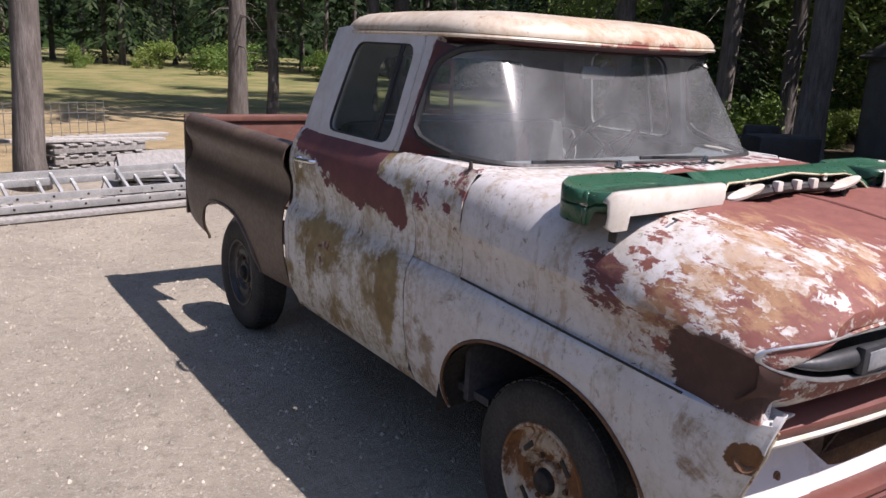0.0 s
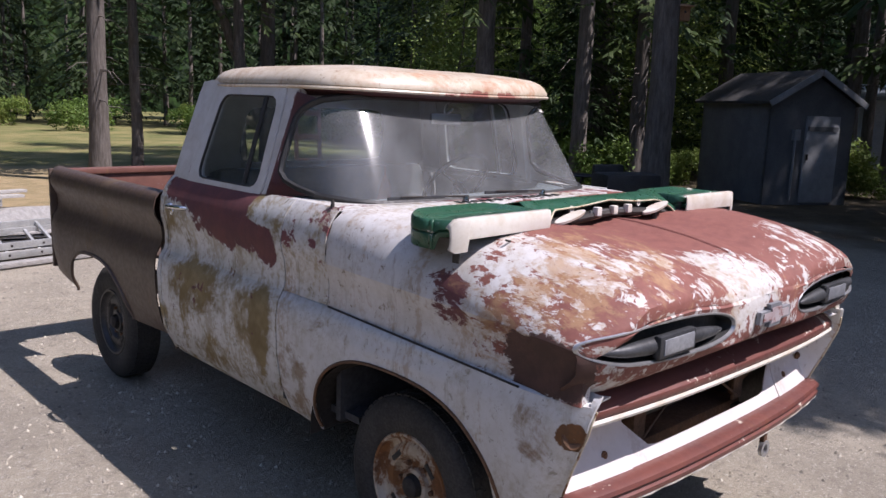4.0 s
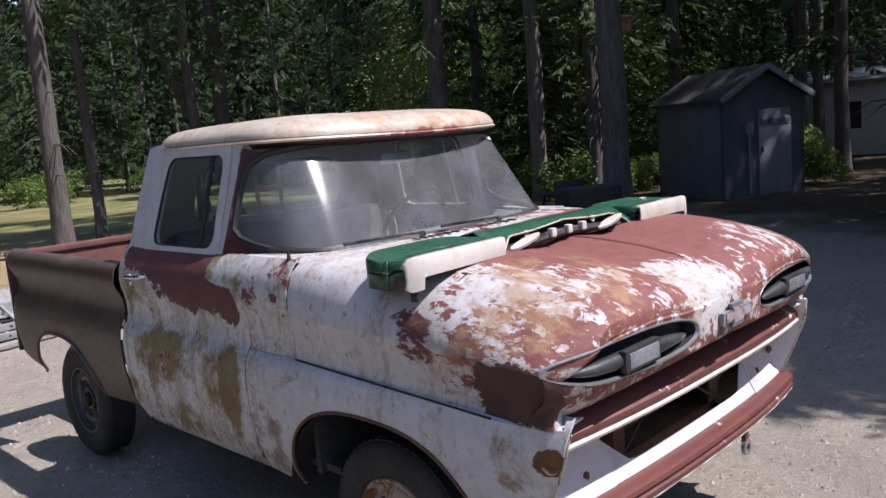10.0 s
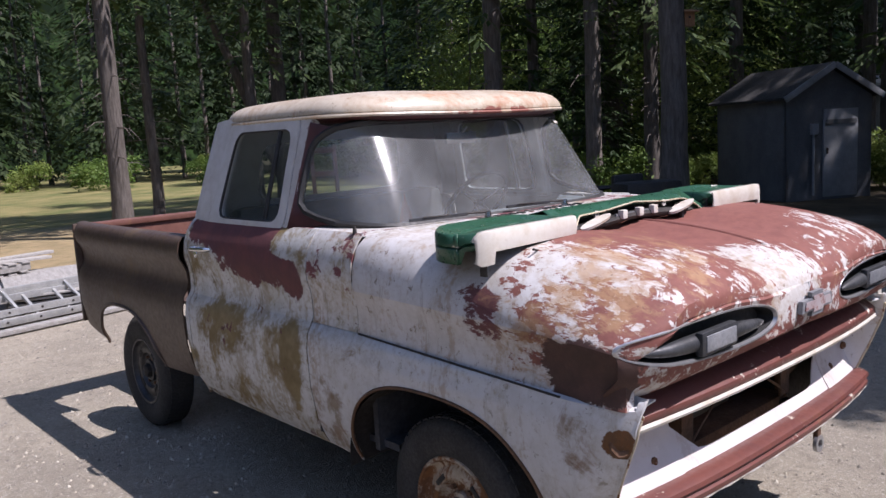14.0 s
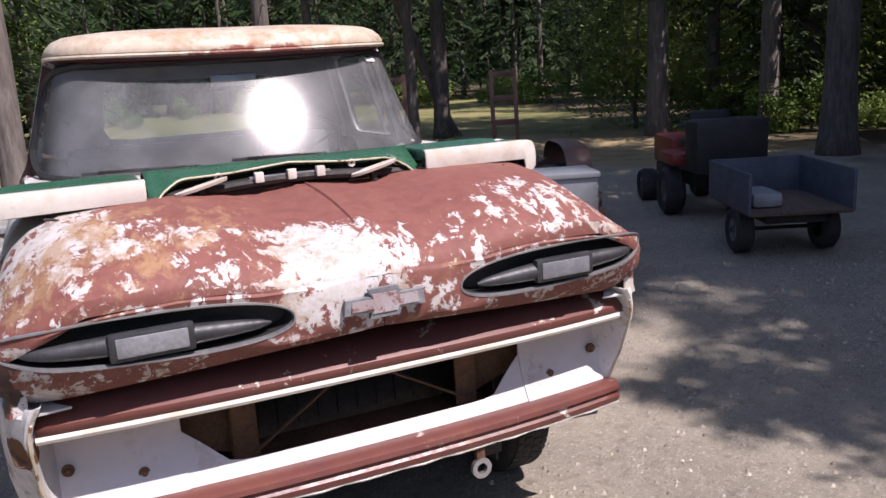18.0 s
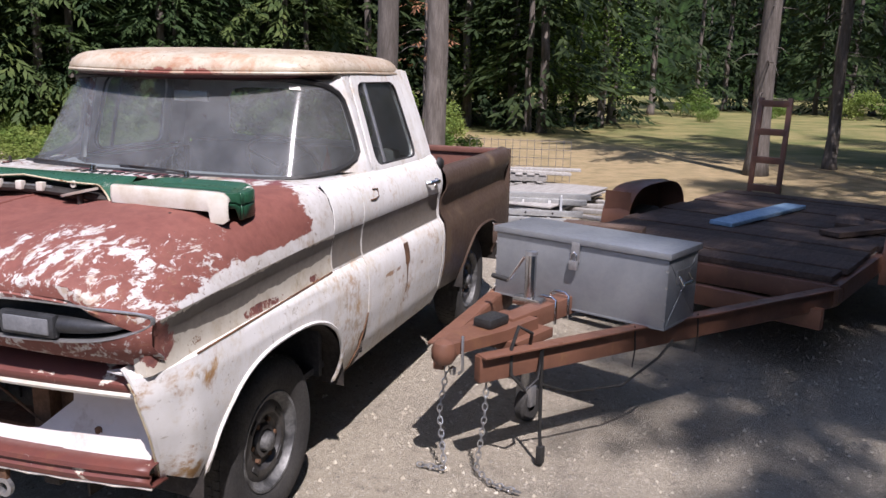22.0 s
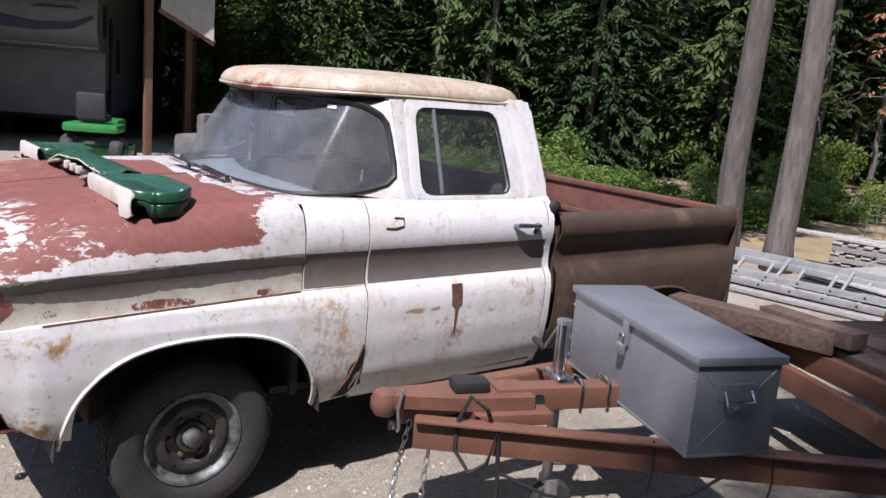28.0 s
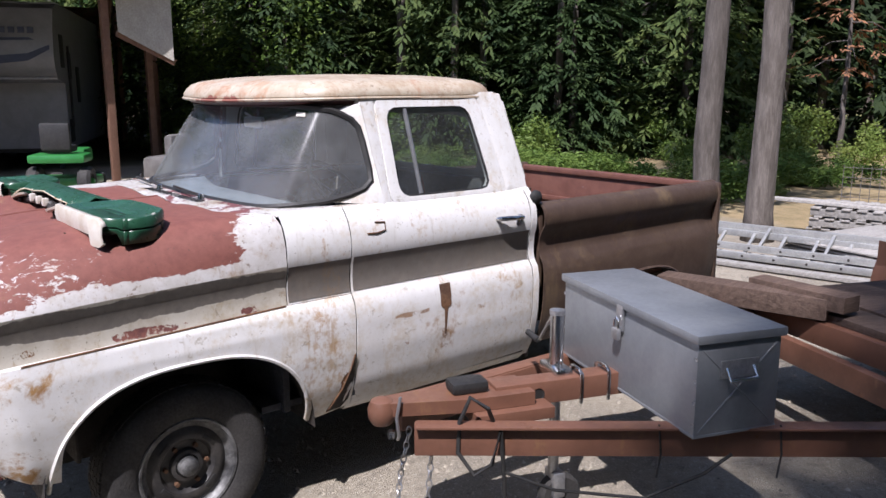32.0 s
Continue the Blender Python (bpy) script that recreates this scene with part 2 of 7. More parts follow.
WHITE, CREAM = (0.53, 0.52, 0.495), (0.50, 0.47, 0.40)
PRIMER, PRIMER2 = (0.19, 0.060, 0.042), (0.27, 0.105, 0.075)
RUST, RUST2 = (0.17, 0.070, 0.020), (0.30, 0.150, 0.055)
BROWN, BROWN2 = (0.050, 0.024, 0.017), (0.085, 0.042, 0.030)

# left-side whites lifted in the base colour to stand for the sunlit side
paint_white_sunlit = weathered("white_door_paint", (0.68, 0.67, 0.65), (0.60, 0.585, 0.55), [
    (RUST2, (0.40, 0.24, 0.10), 4.2, 0.62, 0.20, 0.8, [((0.98, 1.98, 0.83), (0.3, 0.28, 0.30), 0.10), ((0.98, 1.30, 0.86), (0.3, 0.18, 0.25), 0.12), ((0.96, -0.02, 0.88), (0.3, 0.30, 0.2), 0.13), ((0.97, 2.35, 0.92), (0.2, 0.14, 0.1), 0.12)]),
    ((0.30, 0.15, 0.05), RUST, 6.0, 0.70, 0.10, 0.85, [((0.98, 1.80, 0.84), (0.3, 0.22, 0.022), 0.26), ((0.98, 2.20, 0.80), (0.3, 0.10, 0.03), 0.2), ((0.98, 1.72, 0.70), (0.3, 0.08, 0.02), 0.2), ((0.98, 1.99, 0.66), (0.3, 0.05, 0.2), 0.18)], 0.8),
    ((0.15, 0.055, 0.030), RUST, 9.0, 0.90, 0.05, 0.85, [((0.97, 1.42, 0.52), (0.2, 0.05, 0.14), 0.45)])], streak=0.55, streak_col=(0.36, 0.20, 0.08), streak_level=0.59, age=0.45, stain=(0.48, 0.37, 0.22))
# right-side white kept darker and cooler: shade in the base, grime and moss besides
paint_shade = weathered("mossy_door_paint_shade_side", (0.50, 0.50, 0.49), (0.36, 0.35, 0.31), [
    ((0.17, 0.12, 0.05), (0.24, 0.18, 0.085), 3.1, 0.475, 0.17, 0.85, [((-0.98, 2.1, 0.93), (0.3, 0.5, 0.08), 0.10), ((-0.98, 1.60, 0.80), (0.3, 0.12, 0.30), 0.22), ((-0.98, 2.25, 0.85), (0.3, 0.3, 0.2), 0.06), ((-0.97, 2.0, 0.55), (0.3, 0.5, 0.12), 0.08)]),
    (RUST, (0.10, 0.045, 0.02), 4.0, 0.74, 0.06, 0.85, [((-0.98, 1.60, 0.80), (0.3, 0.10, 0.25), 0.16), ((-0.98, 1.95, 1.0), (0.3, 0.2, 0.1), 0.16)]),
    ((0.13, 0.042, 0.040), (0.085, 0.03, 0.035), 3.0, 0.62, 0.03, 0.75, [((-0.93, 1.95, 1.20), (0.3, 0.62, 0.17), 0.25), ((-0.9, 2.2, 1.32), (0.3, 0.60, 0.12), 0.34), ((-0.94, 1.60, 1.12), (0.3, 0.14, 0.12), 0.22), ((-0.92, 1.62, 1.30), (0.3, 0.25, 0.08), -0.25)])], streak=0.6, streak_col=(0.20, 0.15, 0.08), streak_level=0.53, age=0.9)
# left fender: the same sun-lifted white, with rust over it
paint_fender = weathered("sunlit_white_fender_paint", (0.68, 0.67, 0.65), (0.60, 0.585, 0.55), [
    ((0.42, 0.25, 0.10), RUST2, 4.0, 0.64, 0.18, 0.8, [((0.97, 1.30, 0.82), (0.3, 0.22, 0.25), 0.15), ((0.94, 0.0, 0.90), (0.3, 0.34, 0.14), 0.13), ((0.94, 0.05, 0.55), (0.3, 0.15, 0.15), 0.18), ((-0.97, 1.30, 0.6), (0.3, 0.35, 0.5), 0.14), ((-0.97, 0.7, 0.88), (0.3, 0.5, 0.1), 0.05)]),
    ((0.10, 0.050, 0.022), RUST, 8.0, 0.93, 0.05, 0.85, [((0.98, 1.41, 0.55), (0.2, 0.055, 0.15), 0.50), ((-0.96, 0.02, 0.80), (0.1, 0.06, 0.06), 0.6)])], streak=0.55, streak_col=(0.36, 0.20, 0.08), streak_level=0.59, age=0.48, stain=(0.46, 0.35, 0.20))
# right fender: the shaded white again, with grime and rust over it
paint_fender_right = weathered('grimy_fender_paint_shade_side', (0.50, 0.50, 0.50), (0.42, 0.41, 0.39), [
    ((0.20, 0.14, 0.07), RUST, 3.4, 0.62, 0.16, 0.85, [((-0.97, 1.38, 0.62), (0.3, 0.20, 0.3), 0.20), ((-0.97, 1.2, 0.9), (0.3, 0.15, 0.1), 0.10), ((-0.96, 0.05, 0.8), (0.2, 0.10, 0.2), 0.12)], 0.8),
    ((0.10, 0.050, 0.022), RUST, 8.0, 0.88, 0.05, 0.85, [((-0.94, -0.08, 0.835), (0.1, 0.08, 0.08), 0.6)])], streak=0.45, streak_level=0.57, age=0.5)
paint_hood = weathered("hood_paint", (0.52, 0.505, 0.49), (0.40, 0.375, 0.34), [
    ((0.32, 0.21, 0.12), (0.26, 0.15, 0.075), 4.2, 0.60, 0.10, 0.75, [((-0.55, 0.10, 1.2), (0.6, 0.35, 0.4), 0.08), ((0.9, 0.1, 1.05), (0.2, 0.6, 0.1), 0.10)]),
    ((0.195, 0.070, 0.052), (0.150, 0.050, 0.038), 8.5, 0.450, 0.03, 0.72, [((0.05, 0.55, 1.3), (0.95, 0.80, 0.6), 0.20), ((0.40, 0.60, 1.3), (0.70, 0.70, 0.5), 0.10), ((0.955, 0.72, 1.13), (0.10, 0.75, 0.085), -0.42), ((0.60, 0.66, 1.30), (0.60, 0.52, 0.40), 0.20), ((0.88, 1.08, 1.25), (0.22, 0.20, 0.25), -0.30), ((-0.84, 0.80, 1.2), (0.40, 0.62, 0.4), -0.36), ((-0.74, 0.14, 1.22), (0.26, 0.30, 0.3), -0.08), ((0.62, 0.02, 1.2), (0.5, 0.2, 0.2), -0.04), ((-0.90, 0.42, 1.08), (0.25, 0.25, 0.2), -0.12), ((-0.12, -0.06, 1.17), (0.26, 0.28, 0.22), -0.20), ((-0.35, 0.50, 1.3), (0.45, 0.42, 0.4), 0.13), ((-0.45, 0.00, 1.2), (0.40, 0.10, 0.2), -0.08), ((0.55, 0.10, 1.22), (0.30, 0.16, 0.25), -0.05), ((0.0, 1.10, 1.35), (0.75, 0.12, 0.2), 0.1), ((-0.9, 0.05, 0.98), (0.2, 0.5, 0.06), -0.1), ((0, -0.2, 1.0), (1.0, 0.1, 0.05), 0.05)]),
    ((0.13, 0.045, 0.045), (0.10, 0.036, 0.036), 5.0, 0.76, 0.03, 0.75, [((-0.92, 0.46, 1.14), (0.3, 0.22, 0.17), 0.30), ((-0.95, 0.30, 1.0), (0.2, 0.35, 0.05), 0.16)]),
    ((0.28, 0.155, 0.075), (0.36, 0.225, 0.115), 5.0, 0.57, 0.14, 0.75, [((-0.62, 0.12, 1.22), (0.45, 0.40, 0.3), 0.14), ((-0.85, 0.10, 1.1), (0.3, 0.4, 0.25), 0.12), ((0.1, 0.2, 1.2), (0.2, 0.5, 0.2), 0.04), ((0.5, 0.6, 1.3), (0.7, 0.7, 0.4), -0.12), ((-0.84, 0.9, 1.2), (0.3, 0.4, 0.4), -0.12)], 0.75),
    (BROWN, (0.075, 0.034, 0.025), 4.2, 0.80, 0.03, 0.7, [((-0.93, 0.02, 1.04), (0.22, 0.27, 0.17), 0.46)])], streak=0.45, streak_col=(0.24, 0.14, 0.06), streak_level=0.56, age=0.75, stain=(0.30, 0.21, 0.13), stretch=(1.0, 0.5, 1.0), flake=(0.6, 0.75, 3.2))
paint_cowl = weathered("cowl_paint", (0.51, 0.50, 0.49), (0.42, 0.40, 0.36), [
    ((0.17, 0.055, 0.055), (0.12, 0.042, 0.05), 4.0, 0.57, 0.03, 0.75, [((0.0, 1.25, 1.37), (0.78, 0.22, 0.25), 0.30), ((0.95, 1.3, 1.1), (0.2, 0.4, 0.5), -0.4)]),
    ((0.16, 0.10, 0.045), RUST, 4.0, 0.70, 0.08, 0.85, [((-0.96, 1.4, 1.0), (0.2, 0.2, 0.15), 0.16)])], streak=0.6, streak_level=0.52, age=0.85)
paint_roof = weathered("roof_paint", (0.48, 0.42, 0.33), (0.36, 0.28, 0.19), [
    ((0.40, 0.22, 0.12), (0.33, 0.16, 0.09), 2.6, 0.60, 0.22, 0.75, [((0.0, 1.35, 1.85), (0.7, 0.25, 0.3), 0.16)]),
    (PRIMER, PRIMER2, 3.5, 0.69, 0.06, 0.75, [((0.0, 1.24, 1.81), (0.85, 0.12, 0.08), 0.26)])], streak=0.35, streak_level=0.57, age=0.6, stain=(0.30, 0.19, 0.11))
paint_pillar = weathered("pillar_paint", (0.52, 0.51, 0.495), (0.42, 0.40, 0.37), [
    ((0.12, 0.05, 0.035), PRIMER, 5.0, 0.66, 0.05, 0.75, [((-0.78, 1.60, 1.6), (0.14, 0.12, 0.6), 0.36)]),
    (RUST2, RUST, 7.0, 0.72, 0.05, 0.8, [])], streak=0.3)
paint_band = weathered("band_paint", (0.135, 0.120, 0.103), (0.175, 0.155, 0.132), [
    ((0.20, 0.18, 0.16), (0.26, 0.22, 0.18), 6.0, 0.66, 0.08, 0.7, []),
    (PRIMER, (0.12, 0.05, 0.035), 3.0, 0.68, 0.04, 0.8, [((0.94, 0.5, 0.98), (0.2, 0.6, 0.05), 0.12), ((0.94, 0.1, 0.97), (0.2, 0.15, 0.05), 0.2)])], streak=0.3, age=0.25, stain=(0.22, 0.17, 0.12))
paint_hood_band = weathered("cream_hood_side_with_band", (0.50, 0.47, 0.40), (0.38, 0.33, 0.26), [
    ((0.135, 0.120, 0.103), (0.180, 0.160, 0.135), 3.0, 0.74, 0.05, 0.7, [((0.95, 0.90, 1.098), (0.3, 0.62, 0.072), 0.55), ((0.95, 0.30, 1.070), (0.3, 0.62, 0.070), 0.55)]),
    ((0.12, 0.045, 0.040), PRIMER2, 7.0, 0.80, 0.04, 0.8, [((0.95, 0.52, 0.985), (0.3, 0.30, 0.035), 0.36), ((0.95, 0.98, 0.992), (0.3, 0.10, 0.03), 0.30), ((0.93, -0.06, 1.03), (0.3, 0.14, 0.12), 0.40)]),
    (RUST, (0.10, 0.05, 0.025), 9.0, 0.80, 0.05, 0.85, [((0.94, 0.12, 0.985), (0.3, 0.10, 0.03), 0.34)])], streak=0.5, streak_level=0.57, age=0.5, stain=(0.34, 0.26, 0.15))
paint_bed = weathered("brown_bed_paint", (0.060, 0.038, 0.028), (0.085, 0.058, 0.042), [
    ((0.16, 0.110, 0.062), (0.12, 0.080, 0.045), 2.2, 0.52, 0.24, 0.7, []),
    ((0.14, 0.055, 0.030), RUST, 7.0, 0.73, 0.06, 0.8, [])], streak=0.35, streak_col=(0.16, 0.11, 0.06), rough=0.46)
paint_bed_in = weathered("red_bed_paint", (0.165, 0.075, 0.056), (0.115, 0.050, 0.038), [
    ((0.33, 0.36, 0.44), (0.42, 0.42, 0.44), 3.2, 0.67, 0.05, 0.7, [((-0.86, 3.6, 1.15), (0.2, 0.6, 0.12), 0.10), ((0.86, 3.4, 1.15), (0.2, 0.6, 0.12), 0.10)]),
    (RUST, BROWN2, 3.0, 0.76, 0.12, 0.85, [])], streak=0.3)
paint_red_bar = weathered("red_bar_paint", (0.135, 0.045, 0.034), (0.105, 0.038, 0.033), [
    ((0.55, 0.50, 0.42), (0.45, 0.38, 0.30), 6.0, 0.64, 0.03, 0.6, []),
    (RUST, BROWN2, 4.0, 0.70, 0.08, 0.85, [])], streak=0.2)
paint_valance = weathered("pinkish_white_paint", (0.56, 0.52, 0.50), (0.50, 0.46, 0.43), [
    (RUST2, (0.35, 0.24, 0.12), 5.0, 0.72, 0.07, 0.8, [])], streak=0.25)
paint_header = weathered("dark_red_visor_paint", (0.075, 0.022, 0.020), (0.05, 0.018, 0.016), [(RUST, BROWN2, 4.0, 0.68, 0.08, 0.85, [])], streak=0.2)
paint_emblem = weathered("faded_emblem_paint", (0.30, 0.24, 0.24), (0.36, 0.34, 0.34), [((0.16, 0.06, 0.05), PRIMER2, 20.0, 0.52, 0.1, 0.7, [])], streak=0)
paint_lip = weathered("rust_stained_cream_edge", (0.52, 0.46, 0.34), (0.42, 0.33, 0.20), [
    ((0.20, 0.10, 0.04), RUST, 16.0, 0.55, 0.08, 0.85, [])], streak=0.3)
paint_green = weathered("green_grille_paint", (0.016, 0.064, 0.034), (0.026, 0.088, 0.050), [
    ((0.42, 0.40, 0.33), (0.50, 0.48, 0.42), 7.0, 0.66, 0.03, 0.6, [])], streak=0.2, rough=0.3)
paint_eyebrow = weathered("chipped_white_paint", (0.58, 0.55, 0.49), (0.46, 0.40, 0.31), [
    ((0.33, 0.17, 0.10), (0.24, 0.10, 0.06), 6.0, 0.66, 0.06, 0.8, [])], streak=0.3)
rusty_iron = plain("rusty_iron", (0.085, 0.042, 0.022), (0.17, 0.085, 0.04), 7, 0.85, 0.0, 70, 0.4)
dark_iron = plain("dark_iron", (0.020, 0.017, 0.015), (0.040, 0.032, 0.026), 8, 0.75, 0.0, 60, 0.3)
rim_rust = weathered("rusty_rim_paint", (0.42, 0.36, 0.28), (0.30, 0.22, 0.14), [
    ((0.20, 0.085, 0.025), (0.11, 0.045, 0.018), 6.0, 0.43, 0.12, 0.85, [])], streak=0.3)
rim_black = plain("black_rim_paint", (0.018, 0.018, 0.019), (0.06, 0.055, 0.05), 7, 0.45, 0.0, 60, 0.2)
rim_grey = plain("worn_rim_band", (0.022, 0.022, 0.023), (0.20, 0.20, 0.195), 9, 0.5, 0.1, 70, 0.2)
rubber = plain("old_tyre_rubber", (0.022, 0.021, 0.020), (0.045, 0.042, 0.038), 5, 0.85, 0.0, 90, 0.35)
rubber_seal = plain("black_seal", (0.012, 0.012, 0.012), (0.025, 0.024, 0.022), 9, 0.6)
black_plastic = plain("faded_black_plastic", (0.018, 0.019, 0.021), (0.045, 0.047, 0.050), 9, 0.5, 0.0, 80, 0.15)
lens_grey = plain("grey_lens", (0.15, 0.155, 0.165), (0.24, 0.245, 0.25), 12, 0.4, 0.0, 80, 0.1)
bright_trim = plain("dull_aluminium", (0.42, 0.42, 0.43), (0.55, 0.55, 0.55), 10, 0.32, 0.8, 80, 0.15)
chrome = plain("worn_chrome", (0.55, 0.55, 0.55), (0.68, 0.68, 0.68), 12, 0.18, 1.0, 90, 0.08, fade=0.12)
galvanised = plain("galvanised_sheet", (0.245, 0.26, 0.275), (0.31, 0.325, 0.34), 3.0, 0.42, 0.55, 40, 0.05, fade=0.08)
trailer_rust = weathered("rust_red_trailer_paint", (0.150, 0.070, 0.044), (0.115, 0.054, 0.034), [
    ((0.24, 0.125, 0.075), (0.20, 0.10, 0.06), 4.0, 0.60, 0.1, 0.75, []),
    ((0.10, 0.042, 0.022), RUST, 5.0, 0.64, 0.08, 0.85, [])], streak=0.3)
deck_wood = plain("weathered_deck_wood", (0.062, 0.038, 0.027), (0.110, 0.072, 0.052), 5, 0.85, 0.0, 30, 0.5, stretch=(6, 0.6, 6), vary=0.3)
grey_wood = plain("grey_weathered_wood", (0.27, 0.255, 0.235), (0.40, 0.38, 0.35), 5, 0.88, 0.0, 30, 0.5, stretch=(6, 0.7, 6), vary=0.2)
cloth_red = plain("faded_red_cloth", (0.22, 0.07, 0.05), (0.30, 0.12, 0.09), 6, 0.9)
seat_cloth = plain("grey_seat_vinyl", (0.10, 0.095, 0.09), (0.17, 0.16, 0.15), 5, 0.6)
dash_paint = plain("dusty_dash_paint", (0.19, 0.20, 0.21), (0.27, 0.28, 0.285), 5, 0.6)
cab_dark = plain("dark_cab_lining", (0.030, 0.032, 0.038), (0.055, 0.055, 0.06), 5, 0.8)


def glass(name, dust, tint=(0.80, 0.86, 0.86)):
    """Old window glass with a film of dust."""
    n = Nodes(name)
    t = n.t
    clear = t.nodes.new("ShaderNodeBsdfTransparent")
    clear.inputs[0].default_value = rgb(tint)
    gloss = t.nodes.new("ShaderNodeBsdfGlossy")
    gloss.inputs["Roughness"].default_value = 0.12
    film = t.nodes.new("ShaderNodeBsdfDiffuse")
    film.inputs[0].default_value = rgb((0.55, 0.56, 0.56))
    a, b = t.nodes.new("ShaderNodeMixShader"), t.nodes.new("ShaderNodeMixShader")
    k = n.ramp(n.noise(3.5, 6, 0.7), 0.3, 0.75, dust * 0.6, dust * 1.4)
    n.link(k, a.inputs[0]), n.link(clear.outputs[0], a.inputs[1]), n.link(film.outputs[0], a.inputs[2])
    fr = t.nodes.new("ShaderNodeFresnel")
    fr.inputs[0].default_value = 1.40
    kg = n.math("MINIMUM", fr.outputs[0], 0.20 if dust > 0.1 else 0.35)
    n.link(kg, b.inputs[0]), n.link(a.outputs[0], b.inputs[1]), n.link(gloss.outputs[0], b.inputs[2])
    n.link(b.outputs[0], t.nodes["Material Output"].inputs[0])
    return n.mat


glass_dusty = glass("dusty_windshield_glass", 0.135)
glass_side = glass("side_window_glass", 0.05, (0.62, 0.68, 0.68))

# ---- the pickup truck: nose to -y, its right side at -x ----
truck = thing("pickup_truck", "weathered white and red primer pickup truck with brown bed", "truck")

SIDE = [(0.40, 0.885), (0.47, 0.925), (0.56, 0.960), (0.72, 0.985), (0.88, 0.988), (0.95, 0.975), (0.985, 0.950)]
UPPER = [(0.985, 0.950), (1.010, 0.942), (1.06, 0.940), (1.12, 0.946), (1.155, 0.958), (1.20, 0.963), (1.26, 0.955), (1.31, 0.935), (1.345, 0.910), (1.37, 0.885)]


def side_x(z, y):
    """Half width of the lower body at a height, drawn in a little at the nose."""
    return interp(z, SIDE) - 0.10 * max(0, (0.12 - y) / 0.3) ** 2


def seam_z(y):
    """The seam between hood and fender, which falls towards the nose."""
    return interp(y, [(-0.2, 0.935), (0.2, 0.955), (1.14, 0.985)])


def arch_z(y, centre, half, top, low):
    k = abs(y - centre) / half
    return low if k >= 1 else low + (top - low) * (1 - k ** 2.6) ** 0.42


def fender_front(z):
    """How far forward the fender's leading edge lies: it sweeps back towards the ground."""
    return interp(z, [(0.46, 0.060), (0.54, 0.020), (0.61, -0.012), (0.74, -0.065), (0.85, -0.108), (0.95, -0.130)])


def lower_panel(s, y0, y1, low, top, wheel=None, n=44, front_round=0.0, flange=0.0):
    """A side panel between low and top, cut by a wheel arch."""
    rows = []
    for i in range(n + 1):
        y = lerp(y0, y1, i / n)
        zb = low(y)
        if wheel:
            zb = max(zb, arch_z(y, *wheel))
        zt = top(y)
        col = []
        for j in range(15):
            z = lerp(zb, zt, (j / 14))
            x = side_x(z, y)
            yy = y
            if front_round and y < 0.30:
                k = 1 - (y - y0) / (0.30 - y0)
                yy = lerp(0.30, fender_front(z), k)
                x = side_x(z, max(yy, 0.02)) - 0.055 * max(0, (k - 0.55) / 0.45) ** 3
            col.append((s * x, yy, z))
        if flange:
            x, yy, z = col[-1]
            col.append((x - s * 0.012, yy, z + 0.006))
            col.append((x - s * (flange + 0.05 * max(0, 0.2 - y) / 0.26), yy + 0.012 * (y < 0), z + 0.006))
        rows.append(col)
    return sheet(rows)


def arch_lip(s, centre, half, top, low, r=0.010):
    pts = []
    for i in range(41):
        a = math.pi * i / 40
        y = centre - half * 0.999 * math.cos(a)
        z = arch_z(y, centre, half, top, low)
        pts.append((s * (side_x(z, y) + 0.001), y, z))
    return tube(pts, r, 6)


WHEEL_F, WHEEL_R = (0.695, 0.535, 0.835, 0.40), (3.60, 0.46, 0.80, 0.44)
for s in (-1, 1):
    low = lambda y: interp(y, [(-0.06, 0.545), (0.02, 0.50), (0.12, 0.475), (1.05, 0.43), (1.25, 0.415), (1.46, 0.445)])
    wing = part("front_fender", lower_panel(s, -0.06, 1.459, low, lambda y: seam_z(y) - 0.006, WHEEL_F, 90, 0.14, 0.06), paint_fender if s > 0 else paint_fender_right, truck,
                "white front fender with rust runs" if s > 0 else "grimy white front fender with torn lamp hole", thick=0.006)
    part("arch_lip", arch_lip(s, *WHEEL_F, r=0.009 if s > 0 else 0.007), paint_fender if s > 0 else rusty_iron, wing)
    # inner wheel housing
    rows = []
    for i in range(25):
        a = math.pi * i / 24
        y = WHEEL_F[0] - 0.56 * math.cos(a)
        z = 0.40 + 0.44 * math.sin(a) ** 0.8
        rows.append([(s * 0.95, y, z), (s * 0.80, y, z + 0.01), (s * 0.50, y, z + 0.01)])
    part("wheel_housing", sheet(rows), dark_iron, wing)
    part("housing_wall", slab([(s * 0.50, 0.10, 0.35), (s * 0.50, 1.30, 0.35), (s * 0.50, 1.30, 0.86), (s * 0.50, 0.10, 0.86)], 0.01, (-s, 0, 0)), dark_iron, wing)
    # lamp hole at the front corner of the fender
    hole = lathe([(0.002, 0.001), (0.002, 0.016), (-0.004, 0.020), (-0.006, 0.030), (0.0, 0.036)] if s < 0 else [(0.004, 0.001), (0.003, 0.020), (0.0, 0.026), (-0.002, 0.030), (0.005, 0.034)], 14, "y", (0, 0, 0))
    for v in hole.verts:
        v.co.x, v.co.z = v.co.x * (1 + 0.2 * noise.noise(v.co * 60)), v.co.z * (1.15 + 0.25 * noise.noise(v.co * 50))
    bmesh.ops.transform(hole, matrix=pose(s * (0.928 if s < 0 else 0.934), -0.080 if s < 0 else -0.052, 0.835, -12, 0, s * 42), verts=hole.verts)
    part("lamp_socket", hole, rusty_iron if s < 0 else paint_fender, wing, "torn rusty lamp socket" if s < 0 else "")

